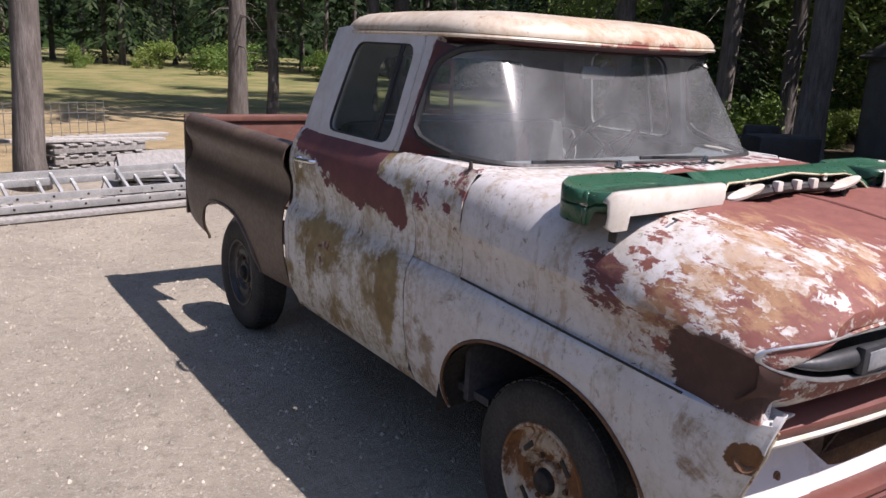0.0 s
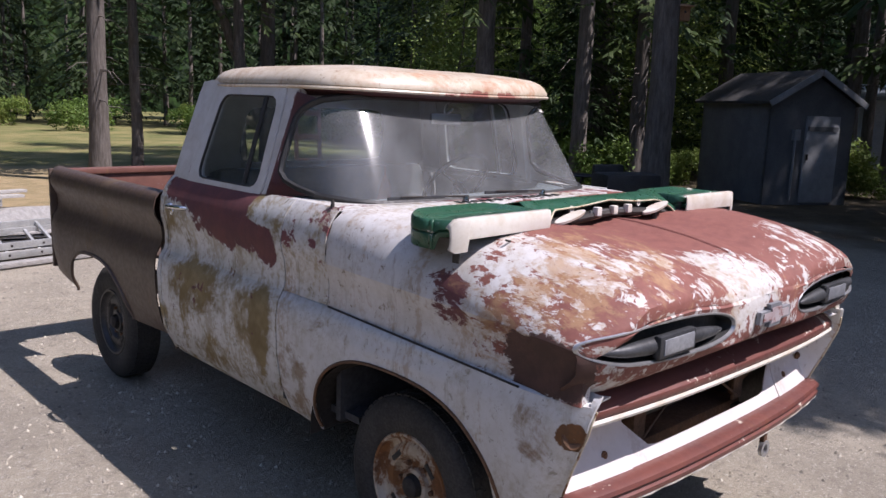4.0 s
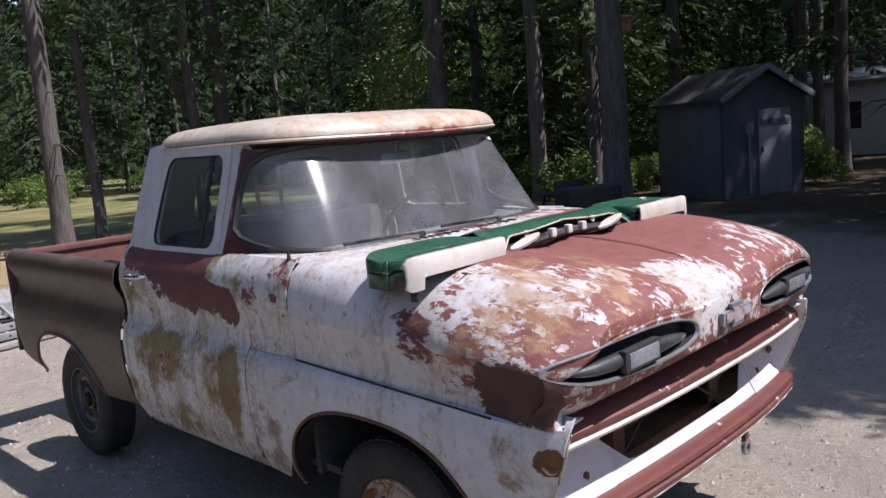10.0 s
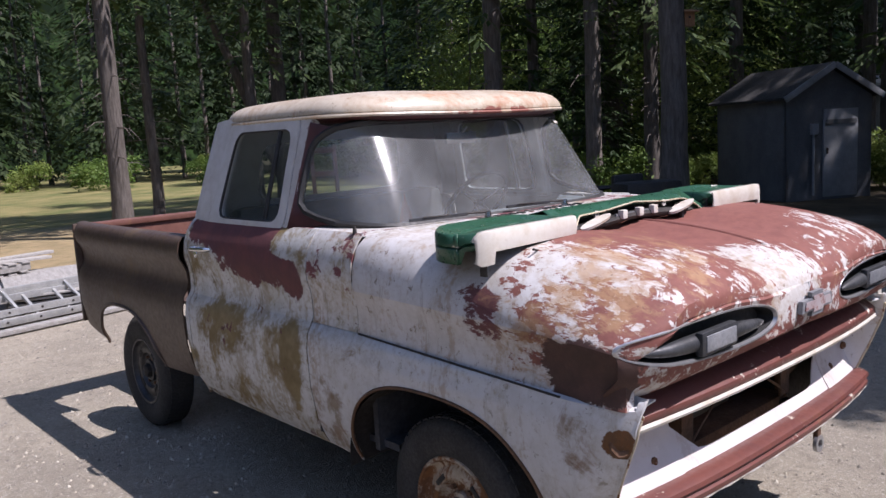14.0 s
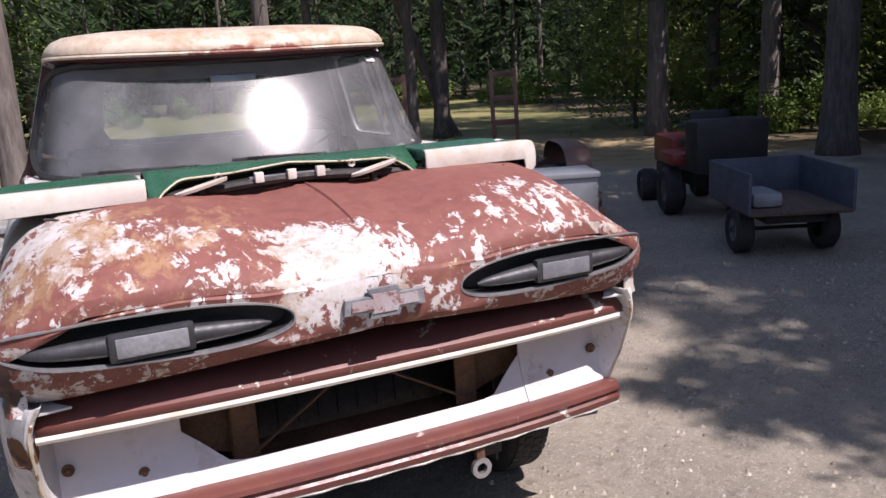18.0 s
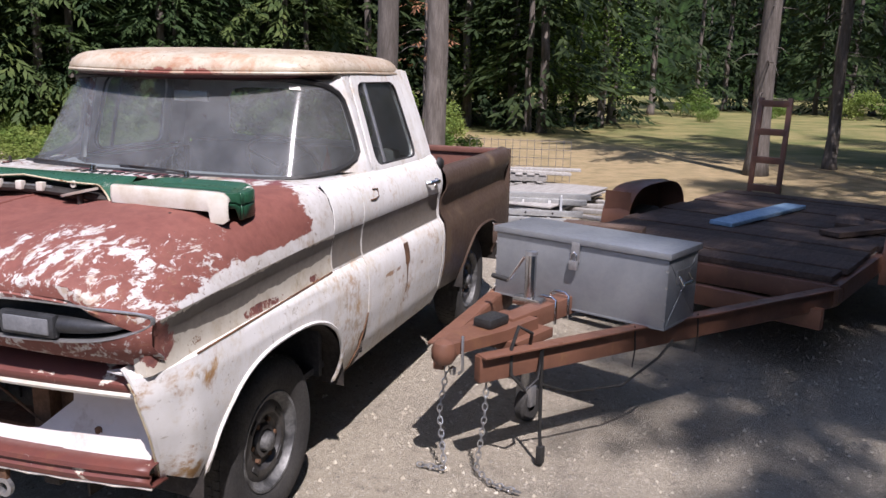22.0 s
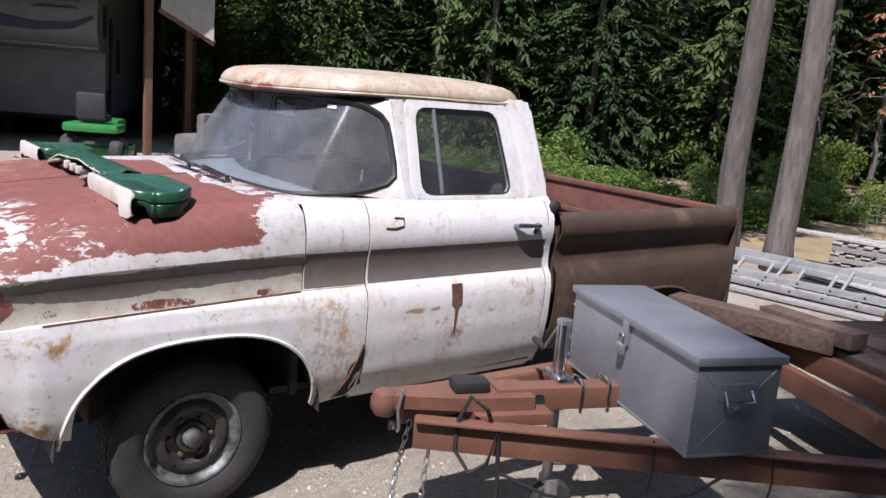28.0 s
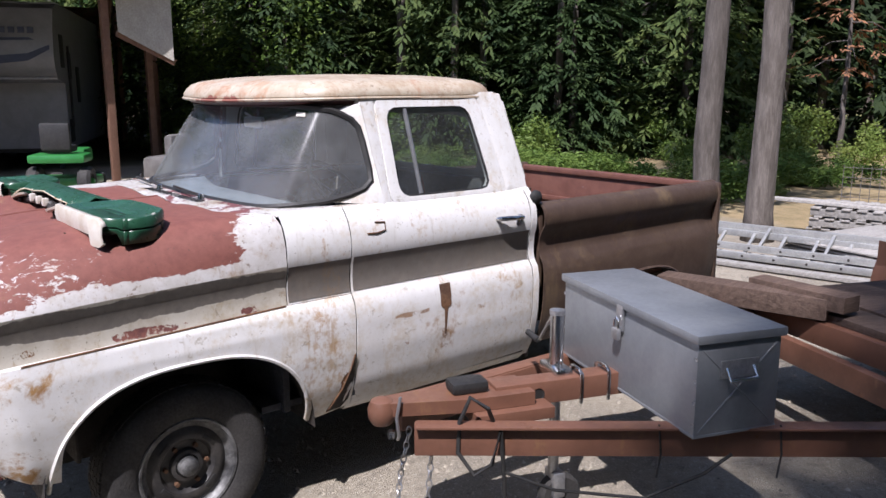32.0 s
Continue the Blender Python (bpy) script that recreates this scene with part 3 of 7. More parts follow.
# sides of the hood, from the seam up to its shoulder, and the hood's top, in cross sections from nose to cowl
NOSE_Y = [(-0.205, 0.00), (-0.20, 0.10), (-0.185, 0.22), (-0.15, 0.36), (-0.08, 0.52), (0.0, 0.64), (0.12, 0.76), (0.3, 0.87), (0.6, 0.95), (1.14, 1.0)]


def hood_section(y):
    """Half a cross section of the hood: (x, z) from the middle out and down to the seam."""
    k = interp(y, NOSE_Y)
    mid = lerp(1.155, 1.360, k)
    pod = lerp(1.185, 1.372, k) + 0.012 * math.sin(math.pi * min(1, max(0, (y + 0.2) / 1.2)))
    edge = interp(y, [(-0.205, 1.09), (0.0, 1.115), (0.4, 1.135), (1.14, 1.155)])
    w = interp(y, [(-0.205, 0.915), (-0.17, 0.94), (-0.10, 0.962), (0.0, 0.972), (0.3, 0.972), (1.14, 0.962)])
    zs = seam_z(y)
    bulge = lerp(0.30, 1.0, min(1, max(0, (y + 0.2) / 0.5)))
    box_k = smooth_interp(y, [(-0.2, 0.0), (0.45, 0.55), (1.13, 1.0)])
    round_pts = [(0.74, pod - 0.030 * bulge), (0.82, lerp(pod, edge, 0.42)), (0.885, lerp(pod, edge, 0.66)), (w - 0.012, lerp(pod, edge, 0.90))]
    box_pts = [(0.80, pod - 0.003), (0.878, pod - 0.008), (0.926, pod - 0.052), (0.955, lerp(pod, edge, 0.60))]
    shoulder = [(lerp(p[0], q[0], box_k), lerp(p[1], q[1], box_k)) for p, q in zip(round_pts, box_pts)]
    pts = [(0.0, mid + 0.010), (0.03, mid + 0.012), (0.10, mid), (0.17, mid - 0.006), (0.24, mid - 0.004), (0.31, lerp(mid, pod, 0.45)), (0.40, lerp(mid, pod, 0.86)), (0.52, pod), (0.64, pod - 0.004), *shoulder,
           (w, edge), (w - 0.004, edge - 0.020), (w - 0.013, edge - 0.045), (w - 0.020, lerp(zs, edge, 0.50)), (w - 0.019, zs + 0.028), (w - 0.012, zs - 0.002)]
    return pts


YS = [-0.205, -0.198, -0.185, -0.16, -0.13, -0.09, -0.05, 0.0, 0.06, 0.14, 0.24, 0.36, 0.5, 0.66, 0.82, 0.98, 1.06, 1.138]
secs = [hood_section(y) for y in YS]


def rear_pull(x, y):
    """The hood's rear edge lies further forward in the middle, and its front corners are rounded in plan."""
    a = abs(x)
    y = max(y, -0.205 + 0.030 * (a / 0.9) ** 2 + (0.065 * ((a - 0.80) / 0.15) ** 2 if a > 0.80 else 0))
    k = max(0.0, (y - 0.55) / 0.58)
    m = 1 - min(1, max(0, (abs(x) - 0.62) / 0.30))
    return y - 0.17 * k * m * m * (3 - 2 * m)


top_n = 14
hood = part("hood", sheet([[(-x, rear_pull(x, y), z) for x, z in reversed(sec[1:top_n])] + [(x, rear_pull(x, y), z) for x, z in sec[:top_n]] for y, sec in zip(YS, secs)]), paint_hood, truck,
            "red primer hood with flaking white paint", thick=0.006)
for s in (-1, 1):
    part("hood_side", sheet([[(s * x, rear_pull(0.95 if y < 0.1 else x, y), z) for x, z in sec[top_n - 1:]] for y, sec in zip(YS, secs)]), paint_hood_band if s > 0 else paint_hood, hood,
         "cream hood side with a grey-brown painted band" if s > 0 else "", thick=0.005)
for s in (-1, 1):
    part("hood_gap", tube([(s * max(side_x(seam_z(y) - 0.006, y), 0.948) - s * 0.002, y, seam_z(y) - 0.002) for y in (0.10, 0.3, 0.5, 0.7, 0.9, 1.13)], 0.0042, 6), rusty_iron if s > 0 else dark_iron, hood)
# centre crease of the hood
part("hood_ridge", tube([(0, rear_pull(0, y), hood_section(y)[0][1] + 0.0005) for y in YS[6:]], 0.006, 6), paint_hood, hood)

# nose: face of the hood with two long pod openings
POD_C, POD_W, POD_H = 0.604, 0.356, 0.056


def nose_y(x, z):
    """How far forward the nose face lies."""
    a = abs(x)
    y = -0.205 + 0.030 * (a / 0.9) ** 2 + (0.065 * ((a - 0.80) / 0.15) ** 2 if a > 0.80 else 0)
    return y + 0.9 * (z - 1.09) ** 2 + (0.05 if z < 1.03 else 0) * (1.03 - z) / 0.05


def pod_ring(s, grow, deep=0.0, n=48):
    """The eye-shaped outline of a pod opening, pointed more at its outer end."""
    pts = []
    for i in range(n):
        a = math.tau * i / n
        c, d = math.cos(a), math.sin(a)
        x = POD_C + (POD_W + grow) * math.copysign(abs(c) ** 0.82, c)
        z = 1.103 + 0.010 * c + (POD_H + grow) * math.copysign(abs(d) ** 0.9, d) * (1 - 0.10 * c)
        pts.append((s * x, nose_y(x, z) + deep, z))
    return pts


def ring_sheet(rings):
    return sheet([list(r) + [r[0]] for r in rings])


part("nose_seam", tube([(0, nose_y(0, z) - 0.001, z) for z in (1.02, 1.06, 1.10, 1.14, 1.166)] + [(0, -0.185, 1.176), (0, -0.10, hood_section(-0.10)[0][1])], 0.007, 6), paint_hood, hood)
for s in (-1, 1):
    # nose skin round the opening: from the opening out to the hood edge above, the middle, the lip below and the outer corner
    inner = pod_ring(s, 0.007)
    outer = []
    for i in range(48):
        a = math.tau * i / 48
        c, d = math.cos(a), math.sin(a)
        m = max(abs(c) ** 6 + abs(d) ** 6, 1e-6) ** (-1 / 6)
        x = min(0.955, max(0.0, POD_C + c * m * 0.60)) if c < 0 else min(0.958, POD_C + c * m * 0.365)
        top_z = interp(abs(x), [(0, 1.170), (0.24, 1.163), (0.5, 1.192), (0.75, 1.165), (0.90, 1.10), (0.957, 1.06)])
        low_z = interp(abs(x), [(0, 1.022), (0.20, 1.008), (0.5, 0.985), (0.8, 0.965), (0.957, 0.955)])
        z = min(top_z, max(low_z, 1.103 + d * m * 0.16))
        outer.append((s * x, nose_y(x, z) + (0.004 if z > 1.15 else 0), z))
    mid = [tuple(lerp(p, q, 0.5) for p, q in zip(a, b)) for a, b in zip(inner, outer)]
    mid = [(x, nose_y(x, z) - 0.006, z) for x, y, z in mid]
    skin = part("nose_panel", ring_sheet([inner, mid, outer]), paint_hood, hood, thick=0.005)
    part("pod_bezel", ring_sheet([pod_ring(s, 0.010, -0.002), pod_ring(s, 0.007, -0.008), pod_ring(s, 0.002, -0.007), pod_ring(s, -0.002, 0.004)]), bright_trim, hood, "dull aluminium pod surround")
    part("pod_well", ring_sheet([pod_ring(s, -0.002, 0.004), pod_ring(s, -0.010, 0.055)]), rubber_seal, hood)
    bm = bmesh.new()
    bm.faces.new([bm.verts.new(p) for p in pod_ring(s, -0.009, 0.055)])
    part("pod_back", bm, rubber_seal, hood)
    # torpedo shaped lamp body inside, with a flat grey lens
    pts, rs = [], []
    for i in range(23):
        k = i / 22
        x = POD_C - 0.30 + 0.60 * k
        pts.append((s * x, nose_y(x, 1.09) + 0.012, 1.093 + 0.014 * (k - 0.5)))
        rs.append(0.004 + 0.024 * math.sin(math.pi * k) ** 0.55)
    torpedo = part("pod_lamp", tube(pts, rs, 14), black_plastic, hood, "black torpedo shaped pod lamp")
    part("lens_frame", box((0.205, 0.030, 0.074), (s * (POD_C - 0.005), nose_y(POD_C, 1.1) - 0.004, 1.093), 0.012), black_plastic, torpedo)
    part("lens", box((0.170, 0.012, 0.050), (s * (POD_C - 0.005), nose_y(POD_C, 1.1) - 0.017, 1.093), 0.005), lens_grey, torpedo)

# emblem plate: a plain cross-like shape
pl = [(-0.118, -0.022), (-0.040, -0.022), (-0.046, -0.041), (0.040, -0.041), (0.046, -0.022), (0.118, -0.022), (0.112, 0.020), (0.046, 0.020), (0.040, 0.041), (-0.046, 0.041), (-0.040, 0.020), (-0.112, 0.020)]
emblem = part("emblem", slab([(x, -0.218, 1.097 + z) for x, z in pl], 0.016, (0, -1, 0)), lens_grey, hood, "dull grey metal emblem")
part("emblem_face", slab([(x * 0.84, -0.2345, 1.097 + z * 0.66) for x, z in pl], 0.003, (0, -1, 0)), paint_emblem, emblem)

part("rust_hole", slab([(side_x(z, 1.4) + 0.003, y, z) for y, z in ((1.454, 0.71), (1.432, 0.64), (1.395, 0.55), (1.352, 0.47), (1.338, 0.44), (1.41, 0.445), (1.44, 0.49), (1.454, 0.60))], 0.002, (1, 0, 0)), dark_iron, truck, "dark rust hole at the fender foot")
part("rust_rim", tube([(side_x(z, 1.4) + 0.005, y, z) for y, z in ((1.452, 0.71), (1.432, 0.64), (1.395, 0.55), (1.352, 0.47), (1.338, 0.44))], 0.004, 6), rusty_iron, truck)

# front panels under the hood
def front_y(x, back=0.0):
    return -0.035 + 0.05 * (abs(x) / 0.9) ** 2.5 + back


N = 28
xs = [lerp(-0.945, 0.945, i / N) for i in range(N + 1)]
bar_prof = [(0.040, 0.972), (-0.02, 0.962), (-0.085, 0.935), (-0.118, 0.905), (-0.122, 0.880)]
top_bar = part("upper_front_bar", sheet([[(x * 0.945, front_y(x) + dy, z - 0.008 * (abs(x) / 0.9) ** 2) for dy, z in bar_prof] for x in xs]), paint_red_bar, truck, "red primer front crossbar with chipped edge", thick=0.006)
part("bar_edge", tube([(x * 0.945, front_y(x) - 0.114, 0.872 - 0.008 * (abs(x) / 0.9) ** 2) for x in xs], 0.013, 8), paint_eyebrow, top_bar, "chipped cream rolled edge")
low_prof = [(0.02, 0.614), (-0.074, 0.610), (-0.092, 0.601), (-0.096, 0.586), (-0.085, 0.577), (-0.085, 0.571), (-0.094, 0.562), (-0.090, 0.543), (-0.074, 0.534), (0.0, 0.530)]
part("lower_front_bar", sheet([[(x * 0.95, front_y(x) + dy, z) for dy, z in low_prof] for x in xs]), paint_red_bar, truck, "dark red lower front crossbar", thick=0.006)
part("bar_edge", tube([(x * 0.95, front_y(x) - 0.083, 0.536 + 0.003 * math.sin(x * 37)) for x in xs], 0.005, 6), paint_eyebrow, truck, "ragged pale lower edge")

# pale valance with a wide hole where the grille is missing
def hole_low(x):
    a = abs(x)
    return interp(a, [(0, 0.652), (0.38, 0.650), (0.43, 0.658), (0.54, 0.755), (0.555, 0.76)])


for s in (-1, 1):
    rows = []
    for i in range(13):
        x = lerp(0.545, 0.866, i / 12)
        rows.append([(s * x, front_y(x) + 0.055 - 0.085 * (1 - j / 8) ** 2 - 0.03 * (j / 8) ** 3, lerp(0.606, 0.872, j / 8)) for j in range(9)])
    val = part("valance", sheet(rows), paint_valance, truck, "pale pinkish white front valance", thick=0.004)
    rows = []
    for i in range(15):
        x = lerp(0.0, 0.545, i / 14)
        zt = hole_low(x)
        rows.append([(s * x, front_y(x) + 0.055 - 0.085 * (1 - (z - 0.606) / 0.266) ** 2 - 0.03 * ((z - 0.606) / 0.266) ** 3, z) for z in [lerp(0.606, zt, j / 4) for j in range(5)]])
    part("valance_apron", sheet(rows), paint_valance, val, thick=0.004)
    # raised boss with a bolt hole
    part("valance_boss", sheet([[(s * x, front_y(x) + 0.030 - (0.018 if 0.1 < (x - 0.60) / 0.12 < 0.9 and 0 < j < 3 else 0), lerp(0.635, 0.735, j / 3)) for j in range(4)] for x in [0.60 + 0.12 * k / 6 for k in range(7)]]), paint_valance, val)
    for x, z in ((0.575, 0.825), (0.60, 0.832), (0.835, 0.838), (0.84, 0.72), (0.655, 0.672)):
        part("bolt", lathe([(-0.016, 0.001), (-0.016, 0.008), (-0.010, 0.010), (-0.010, 0.016), (0.0, 0.017)], 10, "y", (s * x, front_y(x) + 0.012 + (0.03 if z > 0.8 else 0), z)), rusty_iron, val)
    # rolled fender nose: round the front edge, then a hollow flange back to the valance
    rows, lip = [], []
    for i in range(33):
        zz = lerp(0.520, 0.962, i / 32)
        yy, xo = fender_front(zz), side_x(zz, 0.02) - 0.055
        xr = min(xo - 0.008, interp(zz, [(0.520, 0.840), (0.535, 0.872), (0.56, 0.892), (0.62, 0.912), (0.72, 0.922), (0.82, 0.922), (0.88, 0.914), (0.925, 0.900), (0.962, 0.880)]))
        yv = front_y(0.86) + 0.055 - 0.085 * (1 - (zz - 0.606) / 0.266) ** 2 if zz > 0.606 else front_y(0.86) - 0.03
        rows.append([(s * (xo + 0.002), yy + 0.004, zz), (s * lerp(xo, xr, 0.5), yy - 0.010, zz), (s * xr, yy - 0.012, zz), (s * (xr - 0.012), yy - 0.006, zz), (s * (xr - 0.022), lerp(yy, yv, 0.45), zz), (s * min(0.862, xr - 0.028), max(yy + 0.02, yv), zz)])
        lip.append(Vector((s * (xr - 0.006), yy - 0.0125, zz)))
    nose_ = part("fender_nose", sheet(rows), paint_fender if s > 0 else paint_fender_right, truck, "white rolled nose of the fender", thick=0.003)
    part("nose_lip", tube(lip[:30], 0.004, 6), paint_lip, nose_, "cream edge with rust")
    part("lower_corner", tube([lip[0], lip[0] + Vector((-s * 0.03, 0.004, -0.012)), lip[0] + Vector((-s * 0.06, 0.01, -0.010))], [0.006, 0.012, 0.010], 8), rusty_iron, nose_)
    # upright brace behind the hole
    part("upright_brace", box((0.075, 0.012, 0.24), (s * 0.365, 0.055, 0.735), 0.004), rusty_iron, truck, "rusty upright bracket")
    part("brace_flange", box((0.012, 0.05, 0.24), (s * 0.398, 0.082, 0.735), 0.003), rusty_iron, truck)
    part("side_plate", slab([(s * 0.40, 0.10, 0.62), (s * 0.66, 0.08, 0.72), (s * 0.66, 0.08, 0.86), (s * 0.40, 0.10, 0.88)], 0.006, (0, 1, 0)), rusty_iron, truck)
part("cross_wire", tube([(-0.35, 0.05, 0.62), (0.02, 0.06, 0.85)], 0.005, 6), rusty_iron, truck)
part("cross_wire", tube([(0.37, 0.05, 0.63), (-0.02, 0.055, 0.85)], 0.005, 6), rusty_iron, truck)
part("core_support", box((1.45, 0.02, 0.5), (0, 0.32, 0.68), 0.01), dark_iron, truck, "dark radiator core behind the missing grille")
for k in range(9):
    part("radiator_fin", box((0.006, 0.012, 0.34), (-0.28 + 0.07 * k, 0.305, 0.74)), dark_iron, truck)
part("front_crossmember", box((0.95, 0.14, 0.10), (0, 0.16, 0.54), 0.02), rusty_iron, truck)
part("tow_shackle", lathe([(-0.008, 0.018), (-0.008, 0.034), (0.008, 0.034), (0.008, 0.018), (-0.008, 0.018)], 16, "y", (0.33, -0.10, 0.455)), bright_trim, truck, "grey steel tow eye")
part("tow_bracket", box((0.03, 0.02, 0.07), (0.33, -0.095, 0.505), 0.004), rusty_iron, truck)

# cowl between hood and windshield, with its sides
rows = []
for i in range(9):
    y = lerp(1.144, 1.459, i / 8)
    rows.append([(s_, y, z_) for s_, z_ in [(x, z) for z, x in UPPER]])
for s in (-1, 1):
    part("cowl_side", sheet([[(s * x, y, z) for x, y, z in r] for r in rows]), paint_cowl if s < 0 else paint_white_sunlit, truck, "white cowl side with primer patches", thick=0.005)
    part("cowl_band", sheet([[(s * (interp(z, [(q, w) for q, w in UPPER]) + 0.003), y, z) for z in (0.995, 1.01, 1.06, 1.12, 1.148)] for y in (1.147, 1.30, 1.457)]), paint_band, truck) if s > 0 else None


def ws_low(u):
    return Vector((0.875 * u, 1.125 + 0.08 * u * u + 0.47 * abs(u) ** 16, 1.368))


def ws_top(u):
    return Vector((0.742 * u, 1.398 + 0.07 * u * u + 0.172 * abs(u) ** 16, 1.812))


rows = []
for i in range(33):
    u = -1 + 2 * i / 32
    a = ws_low(u)
    hx = 0.885 * u
    hz = interp(abs(hx), [(q[0], q[1]) for q in hood_section(1.13)[:12]])
    y0 = rear_pull(hx, 1.142) + 0.004
    rows.append([(hx, y0, hz), (hx * 0.998, lerp(y0, a.y, 0.45), lerp(hz, 1.374, 0.5)), (a.x * 1.004, a.y - 0.02, 1.372), (a.x, a.y, 1.366)])
cowl = part("cowl", sheet(rows), paint_cowl, truck, "red primer cowl under the windshield", thick=0.004)
for k in range(14):
    part("cowl_slot", box((0.020, 0.045, 0.004), (-0.33 + 0.05 * k, 1.045, 1.372), 0.001), rubber_seal, cowl)

# windshield, its seal and wipers
def ws_point(u, v):
    """The glass, with rounded corners: u across, v from -1 at the bottom to 1 at the top."""
    a = u * (1 - 0.050 * abs(v) ** 7)
    k = 0.5 + 0.5 * v * (1 - 0.10 * abs(u) ** 9)
    return ws_low(a).lerp(ws_top(a), k) + Vector((0, -0.005 * math.sin(math.pi * k), 0))


VS = [-1, -0.97, -0.9, -0.78, -0.6, -0.3, 0, 0.3, 0.6, 0.78, 0.9, 0.97, 1]
grid = [[ws_point(math.sin(math.pi / 2 * (-1 + i / 20)), v) for i in range(41)] for v in VS]
for s in (-1, 1):
    part("windshield_post", sheet([[ws_point(s, v) + Vector((0, 0.004, 0)) for v in VS], [ws_low(s).lerp(ws_top(s), 0.5 + 0.52 * v) + Vector((s * 0.018, 0.015, 0)) for v in VS], [ws_low(s).lerp(ws_top(s), 0.5 + 0.52 * v) + Vector((s * 0.004, 0.055, 0)) for v in VS]]), paint_white_sunlit if s > 0 else paint_header, truck, thick=0.01)
ws = part("windshield", sheet(grid), glass_dusty, truck, "dusty wraparound windshield")
edge = [g for g in grid[0]] + [r[-1] for r in grid[1:]] + [g for g in reversed(grid[-1][:-1])] + [r[0] for r in reversed(grid[:-1])]
part("windshield_seal", tube([p + Vector((0, -0.004, 0)) for p in edge], 0.015, 6, False), rubber_seal, ws)
part("inspection_sticker", slab([ws_point(u, v) + Vector((0.003, -0.006, 0.002)) for u, v in ((0.80, 0.78), (0.865, 0.78), (0.865, 0.86), (0.80, 0.86))], 0.001, (0, -1, 0.6)), paint_eyebrow, ws)
for x0, x1, y1 in ((-0.26, -0.62, 1.135), (0.26, -0.06, 1.125)):
    wiper = part("wiper", tube([(x0, 1.075, 1.392), (x1, y1 - 0.045, 1.405)], [0.006, 0.003], 6), dark_iron, truck)
    part("wiper_blade", bar((lerp(x0, x1, 0.35), lerp(1.075, y1, 0.35) - 0.02, 1.395), (x1 - 0.06, y1 - 0.03, 1.398), 0.010, 0.014), black_plastic, wiper)
    part("wiper_pivot", lathe([(1.372, 0.016), (1.395, 0.013), (1.398, 0.001)], 10, "z", (x0, 1.075, 0)), chrome, wiper)
for s, y, z in ((-1, 1.20, 1.335),):
    part("antenna_base", lathe([(0, 0.028), (0.012, 0.022), (0.020, 0.010), (0.055, 0.006), (0.056, 0.0005)], 12, "z", (s * 0.885, y, z + 0.005)), dark_iron, truck, "small dark antenna base")

# roof with its visor lip
RN = 36


def roof_point(a, k):
    """a: round the plan; k: 0 at the rim to 1 at the crown."""
    c, d = math.cos(a), math.sin(a)
    r = (abs(c) ** 6.5 + abs(d) ** 6.5) ** (-1 / 6.5)
    x, y = 0.752 * c * r, 1.990 + 0.618 * d * r
    if d < 0:
        y -= 0.100 * math.cos(x * math.pi / 1.5) * (-d)
    kk = k
    z = interp(kk, [(0, 1.868), (0.02, 1.892), (0.05, 1.913), (0.10, 1.929), (0.22, 1.945), (0.5, 1.960), (1, 1.966)]) - 0.016 * max(0, -d) ** 3 * (1 - kk)
    return Vector((lerp(x, 0, kk), lerp(y, 1.97, kk), z))


rings = []
for k in (-0.02, -0.004, 0.0, 0.02, 0.05, 0.10, 0.16, 0.28, 0.45, 0.68, 0.9):
    ring = []
    for i in range(RN * 2):
        a = math.tau * (i + 0.5) / (RN * 2)
        p = roof_point(a, max(k, 0))
        if k < 0:
            p += Vector((0, 0, -0.024 if k < -0.01 else -0.012))
            if k < -0.01:
                p = p.lerp(Vector((0, 1.97, p.z)), 0.02)
        ring.append(p)
    rings.append(ring)
bm = ring_sheet(rings)
bmesh.ops.remove_doubles(bm, verts=bm.verts, dist=1e-5)
bmesh.ops.holes_fill(bm, edges=[e for e in bm.edges if e.is_boundary and all(v.co.z > 1.9 for v in e.verts)])
roof = part("roof", bm, paint_roof, truck, "cream roof with rusty front visor", thick=0.006)
part("drip_rail", tube([roof_point(math.tau * (i + 0.5) / 72, 0.0) + Vector((0, 0, -0.024)) for i in range(73)], 0.009, 6, False), paint_roof, roof)
# header under the roof
rows = []
for i in range(72):
    a = math.tau * (i + 0.5) / 72
    p = roof_point(a, 0.0)
    rows.append([p + Vector((0, 0, -0.02)), p.lerp(Vector((0, 1.97, p.z)), 0.05) + Vector((0, 0, -0.045)), p.lerp(Vector((0, 1.97, p.z)), 0.10) + Vector((0, 0, -0.055))])
rows.append(rows[0])
part("roof_header", sheet(rows), paint_header, roof, "dark red underside of the visor")
part("headlining", ring_sheet([[p.lerp(Vector((0, 1.97, p.z)), q) + Vector((0, 0, -0.052)) for p in [roof_point(math.tau * (i + 0.5) / 72, 0.0) for i in range(72)]] for q in (0.06, 0.5, 0.97)]), cab_dark, roof)


# doors, pillars and windows
def up_x(z):
    return interp(z, [(1.36, 0.893), (1.60, 0.825), (1.83, 0.755), (1.875, 0.742)])


def rounded(corners, r=0.05, n=6):
    """A rounded polygon in the (y, z) plane."""
    out = []
    m = len(corners)
    for i in range(m):
        p, a, b = Vector(corners[i]), Vector(corners[i - 1]), Vector(corners[(i + 1) % m])
        u, v = (a - p).normalized() * r, (b - p).normalized() * r
        for k in range(n + 1):
            t = k / n
            out.append((1 - t) ** 2 * (p + u) + 2 * t * (1 - t) * p + t * t * (p + v))
    return out


